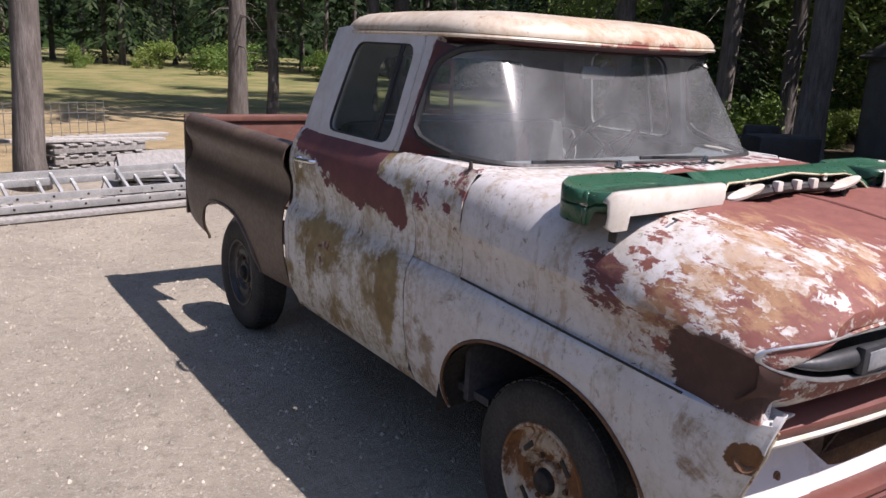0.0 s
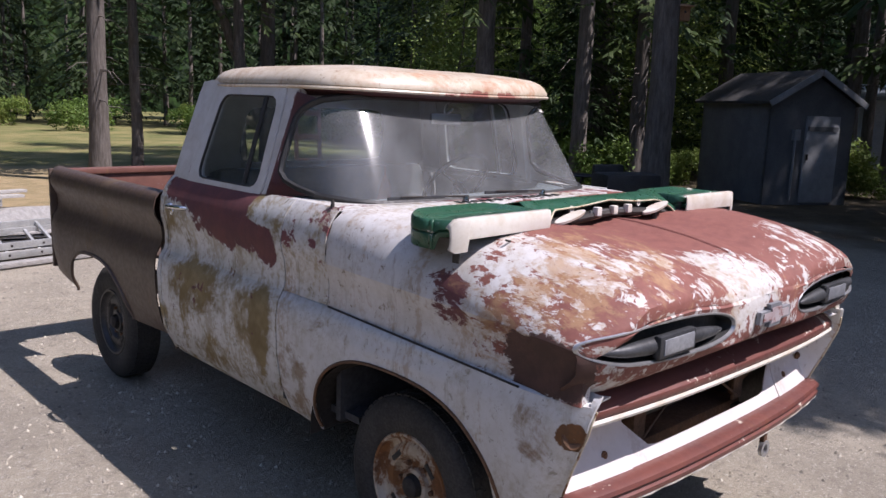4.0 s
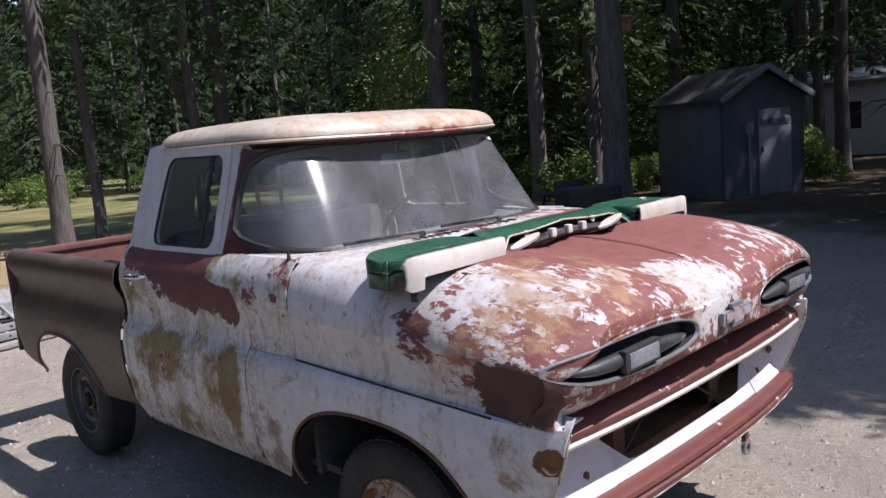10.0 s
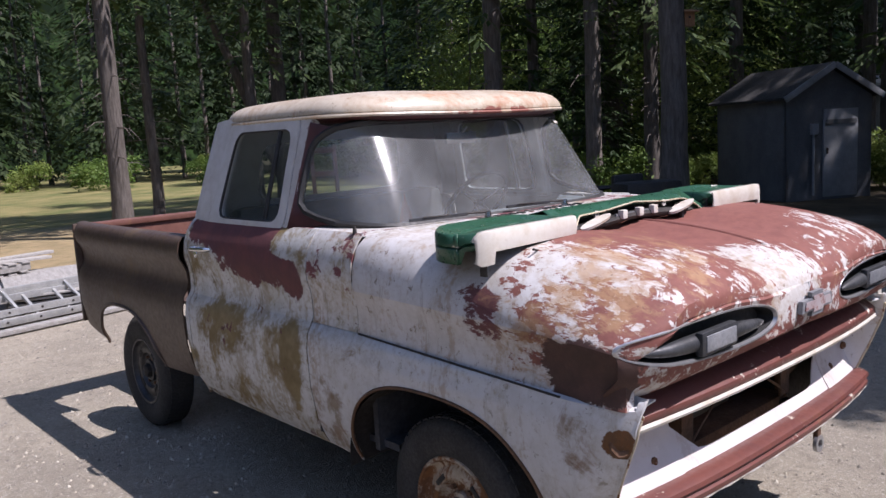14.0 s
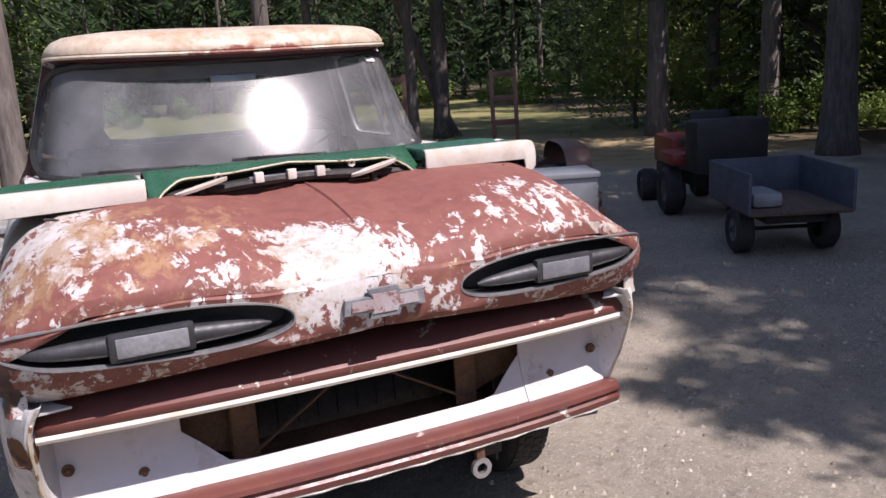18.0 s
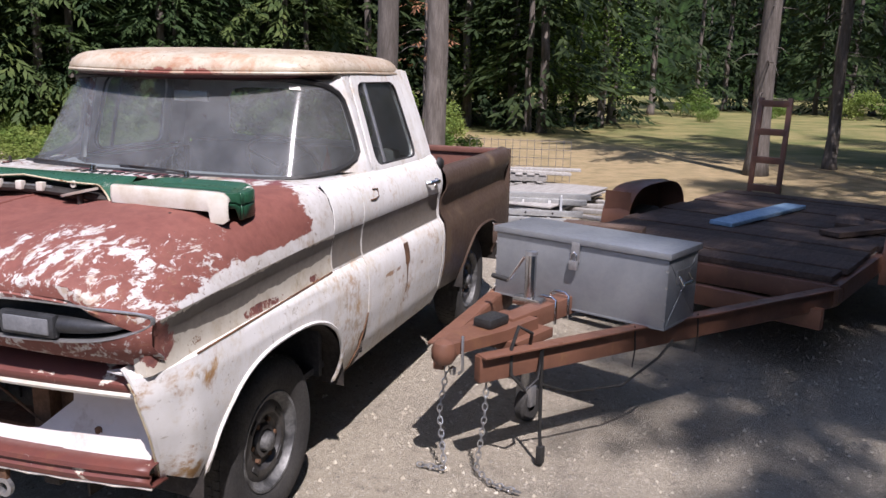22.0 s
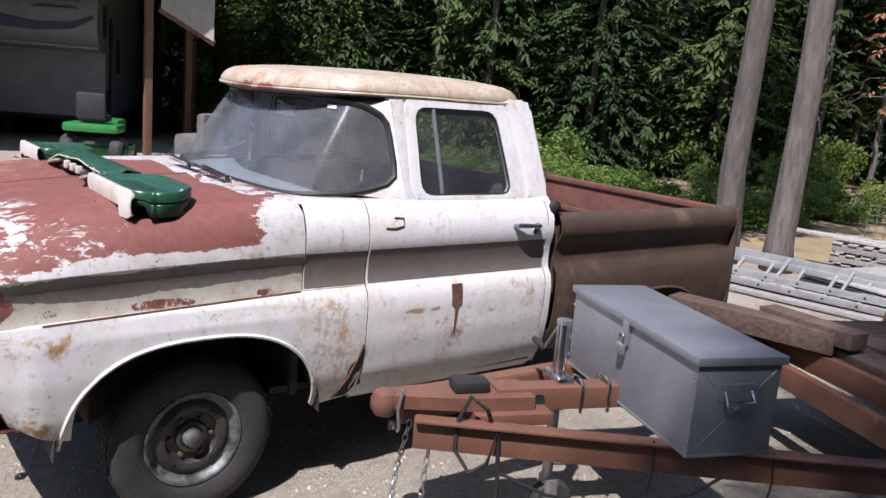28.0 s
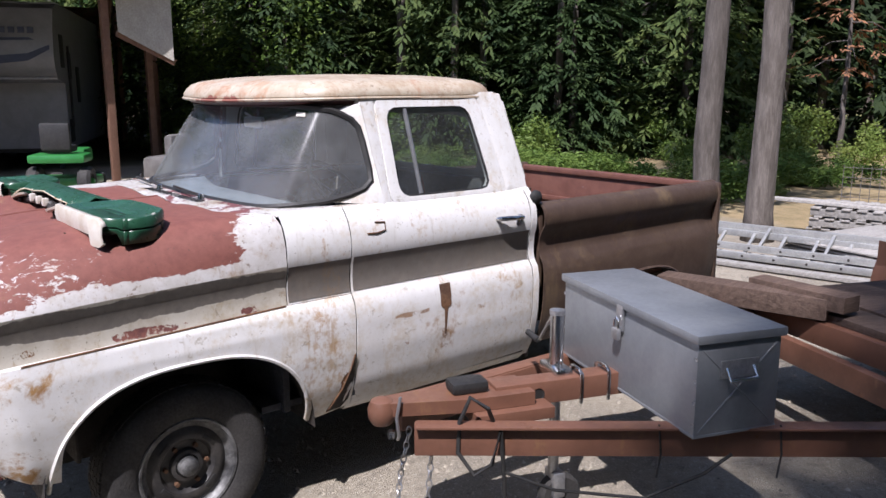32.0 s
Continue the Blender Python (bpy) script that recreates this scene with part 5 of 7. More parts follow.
def spray(verts, faces, p, d, length, width, r):
    """A feathery spray: narrow blades set left and right along a twig that hangs a little at its tip."""
    d = d.normalized()
    side = d.cross(Vector((0, 0, 1)))
    side = side.normalized() if side.length > 0.01 else Vector((1, 0, 0))
    up = side.cross(d)
    for k in range(5):
        q = 0.85 if k % 2 else -0.85
        q = 0.0 if k == 4 else q
        e = (d + side * q * r.uniform(0.6, 1.1) + up * r.uniform(-0.35, 0.2)).normalized()
        w = (e.cross(up + side * r.uniform(-0.7, 0.7))).normalized() * width
        a = p + d * length * 0.17 * k
        tip = a + e * length * r.uniform(0.35, 0.6) - Vector((0, 0, length * 0.10))
        m = a.lerp(tip, 0.4)
        b = len(verts)
        verts += [a, m + w, tip, m - w]
        faces.append((b, b + 1, b + 2, b + 3))


def crown_mesh(seed, height, base, radius, step=0.42, material=None, droop=0.35, fill=6, size=0.5, gap=0.34):
    r = random.Random(seed)
    verts, faces = [], []
    z = base
    while z < height - 0.2:
        k = (z - base) / (height - base)
        reach = radius * (1 - k) ** 0.75 * (0.55 + 0.45 * min(1, k * 6 + 0.35)) + 0.15
        for b in range(fill):
            a = r.uniform(0, math.tau)
            L = reach * r.uniform(0.55, 1.12)
            up = r.uniform(-0.1, 0.35) - droop * 0.4
            steps = max(2, int(L / gap))
            for i in range(steps):
                t = (i + r.random() * 0.6) / steps
                if t < 0.15 and L > 1.2:
                    continue
                p = Vector((math.cos(a) * L * t, math.sin(a) * L * t, z + up * L * t - droop * L * t * t))
                side = r.uniform(-0.8, 0.8)
                d = Vector((math.cos(a + side), math.sin(a + side), up - 2 * droop * t * 0.6 + r.uniform(-0.2, 0.2)))
                spray(verts, faces, p, d, size * r.uniform(0.7, 1.25), size * 0.085, r)
        z += step * r.uniform(0.7, 1.3)
    return raw_mesh("crown", verts, faces, material or needle_mat)


def trunk_mesh(seed, height, r0, lean=(0, 0), twigs=0, twig_from=2.0, twig_to=8.0):
    r = random.Random(seed)
    pts, rs = [], []
    for i in range(15):
        k = (i / 14) ** 1.5
        pts.append((lean[0] * k * height + r.uniform(-0.03, 0.03) * (i > 0), lean[1] * k * height + r.uniform(-0.03, 0.03) * (i > 0), -0.1 + k * height))
        rs.append(r0 * (1 - 0.85 * k) * (1.35 if i == 0 else 1.12 if i == 1 else 1.0))
    bm = tube(pts, rs, 12)
    for v in bm.verts:
        v.co.x += 0.10 * r0 * noise.noise((v.co.x * 9, v.co.y * 9, v.co.z * 1.3))
        v.co.y += 0.10 * r0 * noise.noise((v.co.y * 9, v.co.x * 9, v.co.z * 1.3 + 5))
    for t in range(twigs):
        z = r.uniform(twig_from, twig_to)
        a = r.uniform(0, math.tau)
        L = r.uniform(0.4, 1.6)
        k = z / height
        c = Vector((lean[0] * z, lean[1] * z, z))
        o = Vector((math.cos(a), math.sin(a), 0))
        add_tube(bm, [c, c + o * L * 0.6 + Vector((0, 0, -0.03 * L)), c + o * L + Vector((0, 0, -0.28 * L))], [0.022, 0.014, 0.004], 4, False)
    me = bpy.data.meshes.new("trunk")
    bm.to_mesh(me)
    bm.free()
    me.materials.append(bark)
    me.shade_smooth()
    return me


def bush_mesh(seed, count, size, leaf, clumps=9):
    r = random.Random(seed)
    verts, faces = [], []
    cs = [(Vector((r.gauss(0, 0.45), r.gauss(0, 0.45), r.uniform(0.15, 0.85))), r.uniform(0.25, 0.5)) for _ in range(clumps)]
    for k in range(count):
        c, w = r.choice(cs)
        d = Vector((r.gauss(0, 1), r.gauss(0, 1), r.gauss(0, 1))).normalized() * w * r.random() ** 0.35
        p = Vector(((c.x + d.x) * size[0], (c.y + d.y) * size[0], max(0.02, (c.z + d.z * 0.8)) * size[1]))
        a = Vector((r.gauss(0, 1), r.gauss(0, 1), r.gauss(0, 0.6))).normalized()
        b = a.cross(Vector((r.gauss(0, 1), r.gauss(0, 1), r.gauss(0, 1)))).normalized()
        q = leaf * r.uniform(0.6, 1.3)
        i = len(verts)
        verts += [p, p + a * q + b * q * 0.45, p + a * q * 2, p + a * q - b * q * 0.45]
        faces.append((i, i + 1, i + 2, i + 3))
    return raw_mesh("leaves", verts, faces, leaf_mat)


def tree_kind(name, label, category, trunk, crown, group):
    t = thing(name, label, category, (0, 0, -60), 0, group)
    a = new("trunk", trunk)
    b = new("crown", crown)
    a.parent = b.parent = t
    return t


YOUNG = [(trunk_mesh(10 + i, h, 0.13), crown_mesh(20 + i, h, b, w, 0.33, fill=f, size=0.50, gap=0.30)) for i, (h, b, w, f) in enumerate(((11, 0.3, 2.5, 10), (13, 0.5, 2.9, 10), (9, 0.2, 2.2, 10), (15, 1.0, 2.7, 10)))]
TALL = [(trunk_mesh(40 + i, h, r, twigs=26, twig_from=1.8, twig_to=b + 3), crown_mesh(50 + i, h, b, w, 0.5, fill=5, size=0.7)) for i, (h, r, b, w) in enumerate(((24, 0.24, 4.6, 3.2), (26, 0.27, 7.5, 3.4), (22, 0.19, 3.2, 3.0), (25, 0.22, 6.0, 3.0)))]
FAR = [(trunk_mesh(30 + i, h, 0.16), crown_mesh(35 + i, h, b, w, 0.6, far_shaded_needle_mat, fill=7, size=0.95, gap=0.6)) for i, (h, b, w) in enumerate(((14, 0.6, 2.9), (17, 1.5, 3.1), (20, 3.0, 3.2)))]
BROAD = [(trunk_mesh(70 + i, 5.5, 0.07, (0.05, 0.02)), bush_mesh(80 + i, 9000, (2.0, 6.0), 0.062, 24)) for i in range(3)]


def plant_tree(kind, x, y, scale, turn, seed):
    meshes, name, label, cat, group = {
        "young": (YOUNG, "young_fir", "young green fir tree with branches down to the ground", "tree", "young firs"),
        "tall": (TALL, "tall_fir", "tall dark fir tree with bare lower trunk", "tree", "tall firs"),
        "broad": (BROAD, "alder", "light green leafy young alder tree", "tree", "alders")}[kind]
    # these firs take the coarser FAR meshes, with shade painted into their needles
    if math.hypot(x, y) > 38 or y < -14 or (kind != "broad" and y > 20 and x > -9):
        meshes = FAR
    tr, cr = meshes[seed % len(meshes)]
    t = thing(name, label, cat, (x, y, ground_z(x, y) - 0.02), turn, group)
    t.scale = (scale, scale, scale * (0.9 + 0.2 * ((seed * 7) % 10) / 10))
    for nm, me in (("trunk", tr), ("crown", cr)):
        o = new(nm, me)
        o.parent = t
    return t


def at(deg, dist):
    return math.sin(radians(deg)) * dist, math.cos(radians(deg)) * dist


seed = 0
# forest edge: (from, to degrees east of the truck's tail, nearest, farthest, trees, share of young, of tall)
for a0, a1, near, far, count, young, tall in (
        (-96, -70, 24, 40, 16, 0.6, 0.4), (-70, -24, 20, 27, 30, 0.70, 0.10), (-70, -20, 27, 44, 34, 0.6, 0.4), (-24, -2, 24, 31, 13, 0.55, 0.2), (-24, 0, 31, 48, 16, 0.5, 0.5),
        (0, 42, 44, 56, 22, 0.55, 0.45), (0, 44, 56, 80, 20, 0.3, 0.7), (40, 64, 26, 36, 16, 0.45, 0.15), (38, 66, 36, 60, 22, 0.4, 0.6), (64, 100, 24, 40, 22, 0.3, 0.7), (64, 110, 40, 62, 20, 0.4, 0.6)):
    for i in range(count):
        a = lerp(a0, a1, (i + rng.uniform(0.1, 0.9)) / count)
        d = rng.uniform(near, far)
        u = rng.random()
        seed += 1
        px, py = at(a, d)
        plant_tree("young" if u < young else "tall" if u < young + tall else "broad", px, py, rng.uniform(0.8, 1.25), rng.uniform(0, 360), seed)
# standing trunks nearer the yard
for px, py, sc in ((11.6, 12.5, 1.05), (8.3, 17.0, 0.8), (14.2, 13.5, 0.9), (13.1, 10.7, 0.95), (13.9, 9.6, 0.8), (16.2, 12.4, 1.1), (19.5, 5.8, 1.0), (21.0, 7.4, 0.9), (18.5, 9.9, 0.9), (3.4, 15.3, 0.75), (5.0, 17.3, 0.7), (7.4, 16.8, 0.72)):
    seed += 1
    plant_tree("tall", px, py, sc, rng.uniform(0, 360), seed)
# trees behind the walk that shade the right of the yard
for px, py in ((11.6, -4.6), (12.0, -7.5), (13.6, -9.5), (15.0, -3.0), (16.0, -7.5), (18.0, -1.5), (14.5, -12.5), (20.0, -6.0), (23, -3), (18, -12), (13.6, -5.6), (16.2, -0.6), (15.8, 2.6), (14.2, -0.8), (20.0, -1.5), (12.4, -2.0), (12.3, -11.0)):
    seed += 1
    plant_tree("tall", px - 2.35, py, 0.95, rng.uniform(0, 360), seed)
for kind, px, py, sc in (("young", 7.8, -2.8, 0.95), ("young", 8.8, -4.6, 1.0), ("young", 7.2, -4.6, 0.8), ("young", 6.2, -4.7, 0.9), ("young", 5.2, -4.2, 0.75), ("tall", 8.7, -1.2, 0.85), ("tall", 8.7, -5.4, 0.8), ("tall", 9.7, 1.7, 0.9)):
    seed += 1
    plant_tree(kind, px, py, sc, rng.uniform(0, 360), seed)
# added trees that stay out of view and only serve reflections
for a in range(115, 262, 9):
    px, py = at(a, rng.uniform(34, 46))
    seed += 1
    plant_tree("young" if seed % 3 else "tall", px, py, 1.1, rng.uniform(0, 360), seed)

# leafy trees lit behind the nest box
for px, py, sc in ((14.6, 11.9, 0.85), (16.8, 11.4, 0.95), (18.2, 12.8, 1.0), (12.6, 14.6, 0.9), (20.5, 11.0, 1.0)):
    seed += 1
    plant_tree("broad" if seed % 2 else "young", px, py, sc, rng.uniform(0, 360), seed)

# dark forest far behind the trees
back_n = Nodes("far_forest")
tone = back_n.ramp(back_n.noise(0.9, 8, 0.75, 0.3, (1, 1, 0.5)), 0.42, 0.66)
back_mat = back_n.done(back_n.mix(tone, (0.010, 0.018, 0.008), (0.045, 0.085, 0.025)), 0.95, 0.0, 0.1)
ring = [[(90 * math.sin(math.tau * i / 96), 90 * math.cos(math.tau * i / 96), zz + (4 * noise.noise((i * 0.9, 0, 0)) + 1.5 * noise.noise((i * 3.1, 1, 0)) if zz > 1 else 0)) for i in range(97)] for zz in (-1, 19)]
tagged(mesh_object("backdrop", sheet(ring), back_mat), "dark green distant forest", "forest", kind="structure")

# single trees with a place of their own
BIG_CROWN = crown_mesh(91, 24, 8.5, 3.2, 0.5, fill=5, size=0.7)


def big_tree(x, y, r0, lean, label, seed, name="fir_tree"):
    t = thing(name, label, "tree", (x, y, ground_z(x, y)), 0)
    a = new("trunk", trunk_mesh(seed, 24, r0, lean, 6, 4, 9))
    a.parent = t
    b = new("crown", BIG_CROWN)
    b.parent = t
    b.matrix_basis = pose(lean[0] * 8, lean[1] * 8, 0)
    return t


big_tree(10.7, 7.0, 0.27, (0.0, 0.0), "tall fir trunk with furrowed bark and a nest box", 101)
big_tree(-1.32, 9.09, 0.165, (0.014, 0.0), "pale barked fir trunk leaning beside its twin", 102)
big_tree(-1.96, 8.85, 0.165, (0.010, 0.0), "pale barked fir trunk, upper part in shade", 103)
box_house = thing("birdhouse", "small unpainted wooden birdhouse fixed to a fir trunk", "birdhouse", (10.98, 6.86, 3.45), -35)
cedar = plain("cedar_board", (0.30, 0.15, 0.07), (0.40, 0.21, 0.10), 6, 0.8, 0, 30, 0.3, stretch=(4, 4, 0.6))
part("body", box((0.20, 0.18, 0.26), (0, 0, 0.13), 0.004), cedar, box_house)
part("roof", box((0.27, 0.30, 0.02), (0, -0.03, 0.285), 0.003, Matrix.Rotation(radians(14), 4, "X")), cedar, box_house)
part("entrance_hole", lathe([(-0.094, 0.001), (-0.094, 0.022)], 14, "y", (0, 0, 0.16)), rubber_seal, box_house)

BUSH = [bush_mesh(120 + i, 3000, (0.75, 1.0), 0.042, 10) for i in range(3)]
for k in range(64):
    if k < 26:
        px, py = at(rng.uniform(-66, -10), rng.uniform(17.5, 22))
    elif k < 44:
        px, py = at(rng.uniform(2, 44), rng.uniform(36, 46))
    else:
        px, py = at(rng.uniform(44, 72), rng.uniform(17, 28))
    b = new("shrub", BUSH[k % 3])
    s = rng.uniform(0.7, 1.7)
    b.matrix_basis = pose(px, py, ground_z(px, py) - 0.05, 0, 0, rng.uniform(0, 360)) @ Matrix.Diagonal((s, s, s, 1))
    tagged(b, "bright green leafy shrub at the forest edge", "shrub", "shrubs")

for k in range(34):
    px, py = at(rng.uniform(-46, -12), rng.uniform(12.2, 17.5))
    b = new("weed_clump", BUSH[k % 3])
    s = rng.uniform(0.30, 0.75)
    b.matrix_basis = pose(px, py, ground_z(px, py) - 0.05, 0, 0, rng.uniform(0, 360)) @ Matrix.Diagonal((s * 1.5, s * 1.5, s, 1))
    tagged(b, "low bright green weeds at the yard's edge", "weeds", "weed clumps")

# ---- utility trailer ----
trailer = thing("utility_trailer", "rust red flatbed trailer with steel tongue and plank deck", "trailer", (1.433, 1.280, 0), -21)
wedge = [(-0.045, 0.02), (0.045, 0.02), (0.105, 0.34), (0.105, 0.62), (-0.105, 0.62), (-0.105, 0.34)]
coup = part("coupler", slab([(x, y, 0.615) for x, y in wedge], 0.055, (0, 0, 1)), trailer_rust, trailer, "rusty ball coupler")
part("ball_cup", lathe([(0.575, 0.040), (0.60, 0.056), (0.64, 0.058), (0.672, 0.045), (0.684, 0.020), (0.686, 0.0005)], 20, "z", (0, 0.0, 0)), trailer_rust, coup)
part("safety_clip", tube([(0.06, 0.06, 0.70), (0.075, 0.04, 0.62), (0.07, 0.05, 0.54), (0.05, 0.05, 0.52)], 0.007, 8), bright_trim, coup)
part("latch_nut", lathe([(0.52, 0.014), (0.55, 0.016), (0.56, 0.001)], 8, "z", (0.03, 0.03, 0)), chrome, coup)
part("latch_cap", box((0.11, 0.16, 0.05), (0.0, 0.36, 0.695), 0.02), rubber_seal, coup, "black latch lever")
part("tongue_plate", box((0.30, 0.34, 0.05), (0, 0.52, 0.588), 0.004), trailer_rust, trailer)
part("centre_channel", box((0.10, 0.62, 0.10), (0, 0.78, 0.635), 0.006), trailer_rust, trailer, "pale rust centre channel with bolt holes")
part("channel_hole", lathe([(0, 0.0005), (0, 0.026), (0.004, 0.028)], 16, "x", (0.0505, 0.66, 0.632)), rubber_seal, trailer)
for s in (-1, 1):
    rail = part("a_frame_rail", bar((s * 0.115, 0.10, 0.545), (s * 0.99, 2.62, 0.545), 0.05, 0.125, bevel=0.006), trailer_rust, trailer)
    part("rail_flange", bar((s * 0.135, 0.10, 0.608), (s * 1.01, 2.62, 0.608), 0.075, 0.010, bevel=0.002), trailer_rust, rail)
    part("side_rail", bar((s * 1.0, 2.60, 0.56), (s * 1.0, 6.2, 0.56), 0.06, 0.13, bevel=0.006), trailer_rust, trailer)
    for y in (0.86, 0.99):
        part("u_bolt", tube([(s * 0.056, y, 0.57), (s * 0.056, y, 0.70), (s * 0.03, y, 0.712), (0, y, 0.712)], 0.008, 8), chrome, trailer)
part("front_crossbar", bar((-1.02, 2.62, 0.56), (1.02, 2.62, 0.56), 0.07, 0.13, bevel=0.006), trailer_rust, trailer)
part("lower_front_channel", bar((-0.97, 2.52, 0.45), (1.0, 2.40, 0.45), 0.06, 0.13, bevel=0.006), trailer_rust, trailer)
part("middle_crossbar", bar((-0.55, 1.50, 0.53), (0.55, 1.50, 0.53), 0.06, 0.09, bevel=0.006), trailer_rust, trailer)
for k in range(14):
    part("deck_plank", box((1.95, 0.240, 0.045), (0.01 * ((k * 3) % 4), 2.76 + 0.252 * k, 0.648 + 0.005 * ((k * 5) % 3)), 0.006), deck_wood, trailer)
part("rear_crossbar", bar((-1.0, 6.22, 0.57), (1.0, 6.22, 0.57), 0.06, 0.14, bevel=0.006), trailer_rust, trailer)
for s in (-1, 1):
    rows = []
    for i in range(21):
        a = math.pi * i / 20
        yy, zz = 4.45 - 0.62 * math.copysign(abs(math.cos(a)) ** 0.6, math.cos(a)), 0.40 + 0.50 * math.sin(a) ** 0.55
        rows.append([(s * 1.02, yy, zz), (s * 1.12, yy, zz + 0.012), (s * 1.28, yy, zz - 0.01)])
    part("trailer_fender", sheet(rows), trailer_rust, trailer, "rounded rusty fender", thick=0.006)
    part("fender_side", slab([r[2] for r in rows], 0.006, (s, 0, 0)), trailer_rust, trailer) if s < 0 else None
    for yy in (4.45,):
        w = part("trailer_tyre", lathe([(-0.09, 0.19), (-0.10, 0.29), (-0.07, 0.335), (0.07, 0.335), (0.10, 0.29), (0.09, 0.19)], 32, "x", (s * 1.14, yy, 0.335)), rubber, trailer)
        part("trailer_rim", lathe([(s * 0.085, 0.192), (s * 0.05, 0.17), (s * 0.06, 0.06), (s * 0.09, 0.05), (s * 0.09, 0.0005)], 24, "x", (s * 1.14, yy, 0.335)), rusty_iron, w)
    rx = 0.78 if s > 0 else -0.62
    ramp = part("ramp", bar((rx - 0.15, 6.22, 0.62), (rx - 0.15, 6.32, 1.68), 0.05, 0.04, (0, 1, 0)), trailer_rust, trailer, "rusty upright loading ramp")
    part("ramp_rail", bar((rx + 0.15, 6.22, 0.62), (rx + 0.15, 6.32, 1.68), 0.05, 0.04, (0, 1, 0)), trailer_rust, ramp)
    for k in range(4):
        z = 0.72 + 0.30 * k
        part("ramp_rung", bar((rx - 0.15, 6.22 + 0.095 * (z - 0.6), z), (rx + 0.15, 6.22 + 0.095 * (z - 0.6), z), 0.05, 0.07), trailer_rust, ramp)
part("fender_step", slab([(-1.27, 3.86, 0.50), (-1.02, 3.86, 0.50), (-1.02, 3.86, 0.86), (-1.27, 3.86, 0.86)], 0.006, (0, 1, 0)), trailer_rust, trailer)
# tongue jack with crank and caster
jack = part("tongue_jack", tube([(-0.07, 0.80, 0.60), (-0.07, 0.80, 0.94)], 0.030, 18), chrome, trailer, "bright steel tongue jack")
part("jack_cap", lathe([(0.935, 0.034), (0.955, 0.033), (0.962, 0.001)], 18, "z", (-0.07, 0.80, 0)), bright_trim, jack)
part("jack_bracket", box((0.17, 0.08, 0.05), (-0.07, 0.80, 0.685), 0.010), chrome, jack)
part("jack_crank", tube([(-0.07, 0.80, 0.915), (-0.115, 0.80, 0.915), (-0.185, 0.775, 0.79), (-0.20, 0.77, 0.785)], 0.008, 8), chrome, jack)
part("crank_grip", tube([(-0.195, 0.77, 0.785), (-0.29, 0.765, 0.795)], 0.014, 10), rubber_seal, jack)
part("jack_leg", tube([(-0.07, 0.80, 0.60), (-0.07, 0.80, 0.20)], 0.024, 14), bright_trim, jack)
part("caster_fork", box((0.10, 0.06, 0.12), (-0.07, 0.81, 0.155), 0.012), bright_trim, jack)
part("caster_wheel", lathe([(-0.03, 0.03), (-0.032, 0.085), (-0.02, 0.098), (0.02, 0.098), (0.032, 0.085), (0.03, 0.03), (-0.03, 0.03)], 24, "x", (-0.07, 0.83, 0.098)), rubber, jack)


def chain(points, link=0.040):
    """A run of links along a line, each turned against the next."""
    bm = bmesh.new()
    pts = [Vector(p) for p in points]
    k = 0
    for a, b in zip(pts, pts[1:]):
        n_ = max(1, round((b - a).length / (link * 0.78)))
        for i in range(n_):
            c = a.lerp(b, (i + 0.5) / n_)
            d = (b - a).normalized()
            u = d.orthogonal().normalized()
            if k % 2:
                u = d.cross(u)
            k += 1
            loop = [c + d * (link * 0.5 * math.cos(q)) + u * (link * 0.30 * math.sin(q)) for q in [math.tau * j / 10 for j in range(11)]]
            add_tube(bm, loop, link * 0.09, 5, False)
    return bm


part("safety_chain", chain([(0.12, 0.17, 0.50), (0.13, 0.15, 0.30), (0.10, 0.14, 0.03), (0.22, 0.10, 0.015), (0.36, 0.12, 0.015)]), bright_trim, trailer, "galvanised safety chain")
part("safety_chain", chain([(-0.09, 0.14, 0.50), (-0.10, 0.10, 0.28), (-0.02, 0.05, 0.03), (-0.16, 0.02, 0.015)]), bright_trim, trailer)
cable = [(0.20, 0.40, 0.60), (0.235, 0.36, 0.68), (0.20, 0.30, 0.72), (0.19, 0.26, 0.62), (0.20, 0.25, 0.50), (0.25, 0.30, 0.42), (0.28, 0.36, 0.47), (0.27, 0.40, 0.60), (0.26, 0.42, 0.40), (0.26, 0.43, 0.16), (0.27, 0.43, 0.07)]
part("wiring_cable", tube(cable, 0.009, 8), rubber_seal, trailer, "black wiring cable looped over the rail")
part("cable_plug", box((0.035, 0.035, 0.09), (0.27, 0.43, 0.055), 0.008), rubber_seal, trailer)
part("cable_run", tube([(0.26, 0.42, 0.42), (0.30, 0.62, 0.33), (0.42, 0.95, 0.30), (0.52, 1.15, 0.42), (0.55, 1.25, 0.50)], 0.007, 8), rubber_seal, trailer)
for y in (0.98, 1.42):
    k = (y - 0.10) / 2.52
    part("tie_wire", tube([(lerp(0.115, 0.99, k) + 0.035, y, 0.62), (lerp(0.115, 0.99, k) + 0.04, y + 0.01, 0.50), (lerp(0.115, 0.99, k) + 0.035, y, 0.40)], 0.004, 6), rubber_seal, trailer)

# loose lumber on the trailer
def lumber(label, at_, size, turn, material, tilt=0.0):
    b = mesh_object("board", box(size, (0, 0, size[2] / 2), 0.006), material)
    b.matrix_basis = trailer.matrix_basis @ pose(*at_, 0, tilt, turn)
    return tagged(b, label, "board")


blue_paint = plain("faded_blue_board", (0.22, 0.36, 0.50), (0.32, 0.46, 0.58), 6, 0.7, 0, 30, 0.3)
lumber("faded light blue painted board lying on the trailer deck", (-0.10, 4.55, 0.685), (0.20, 1.5, 0.035), -6, blue_paint)
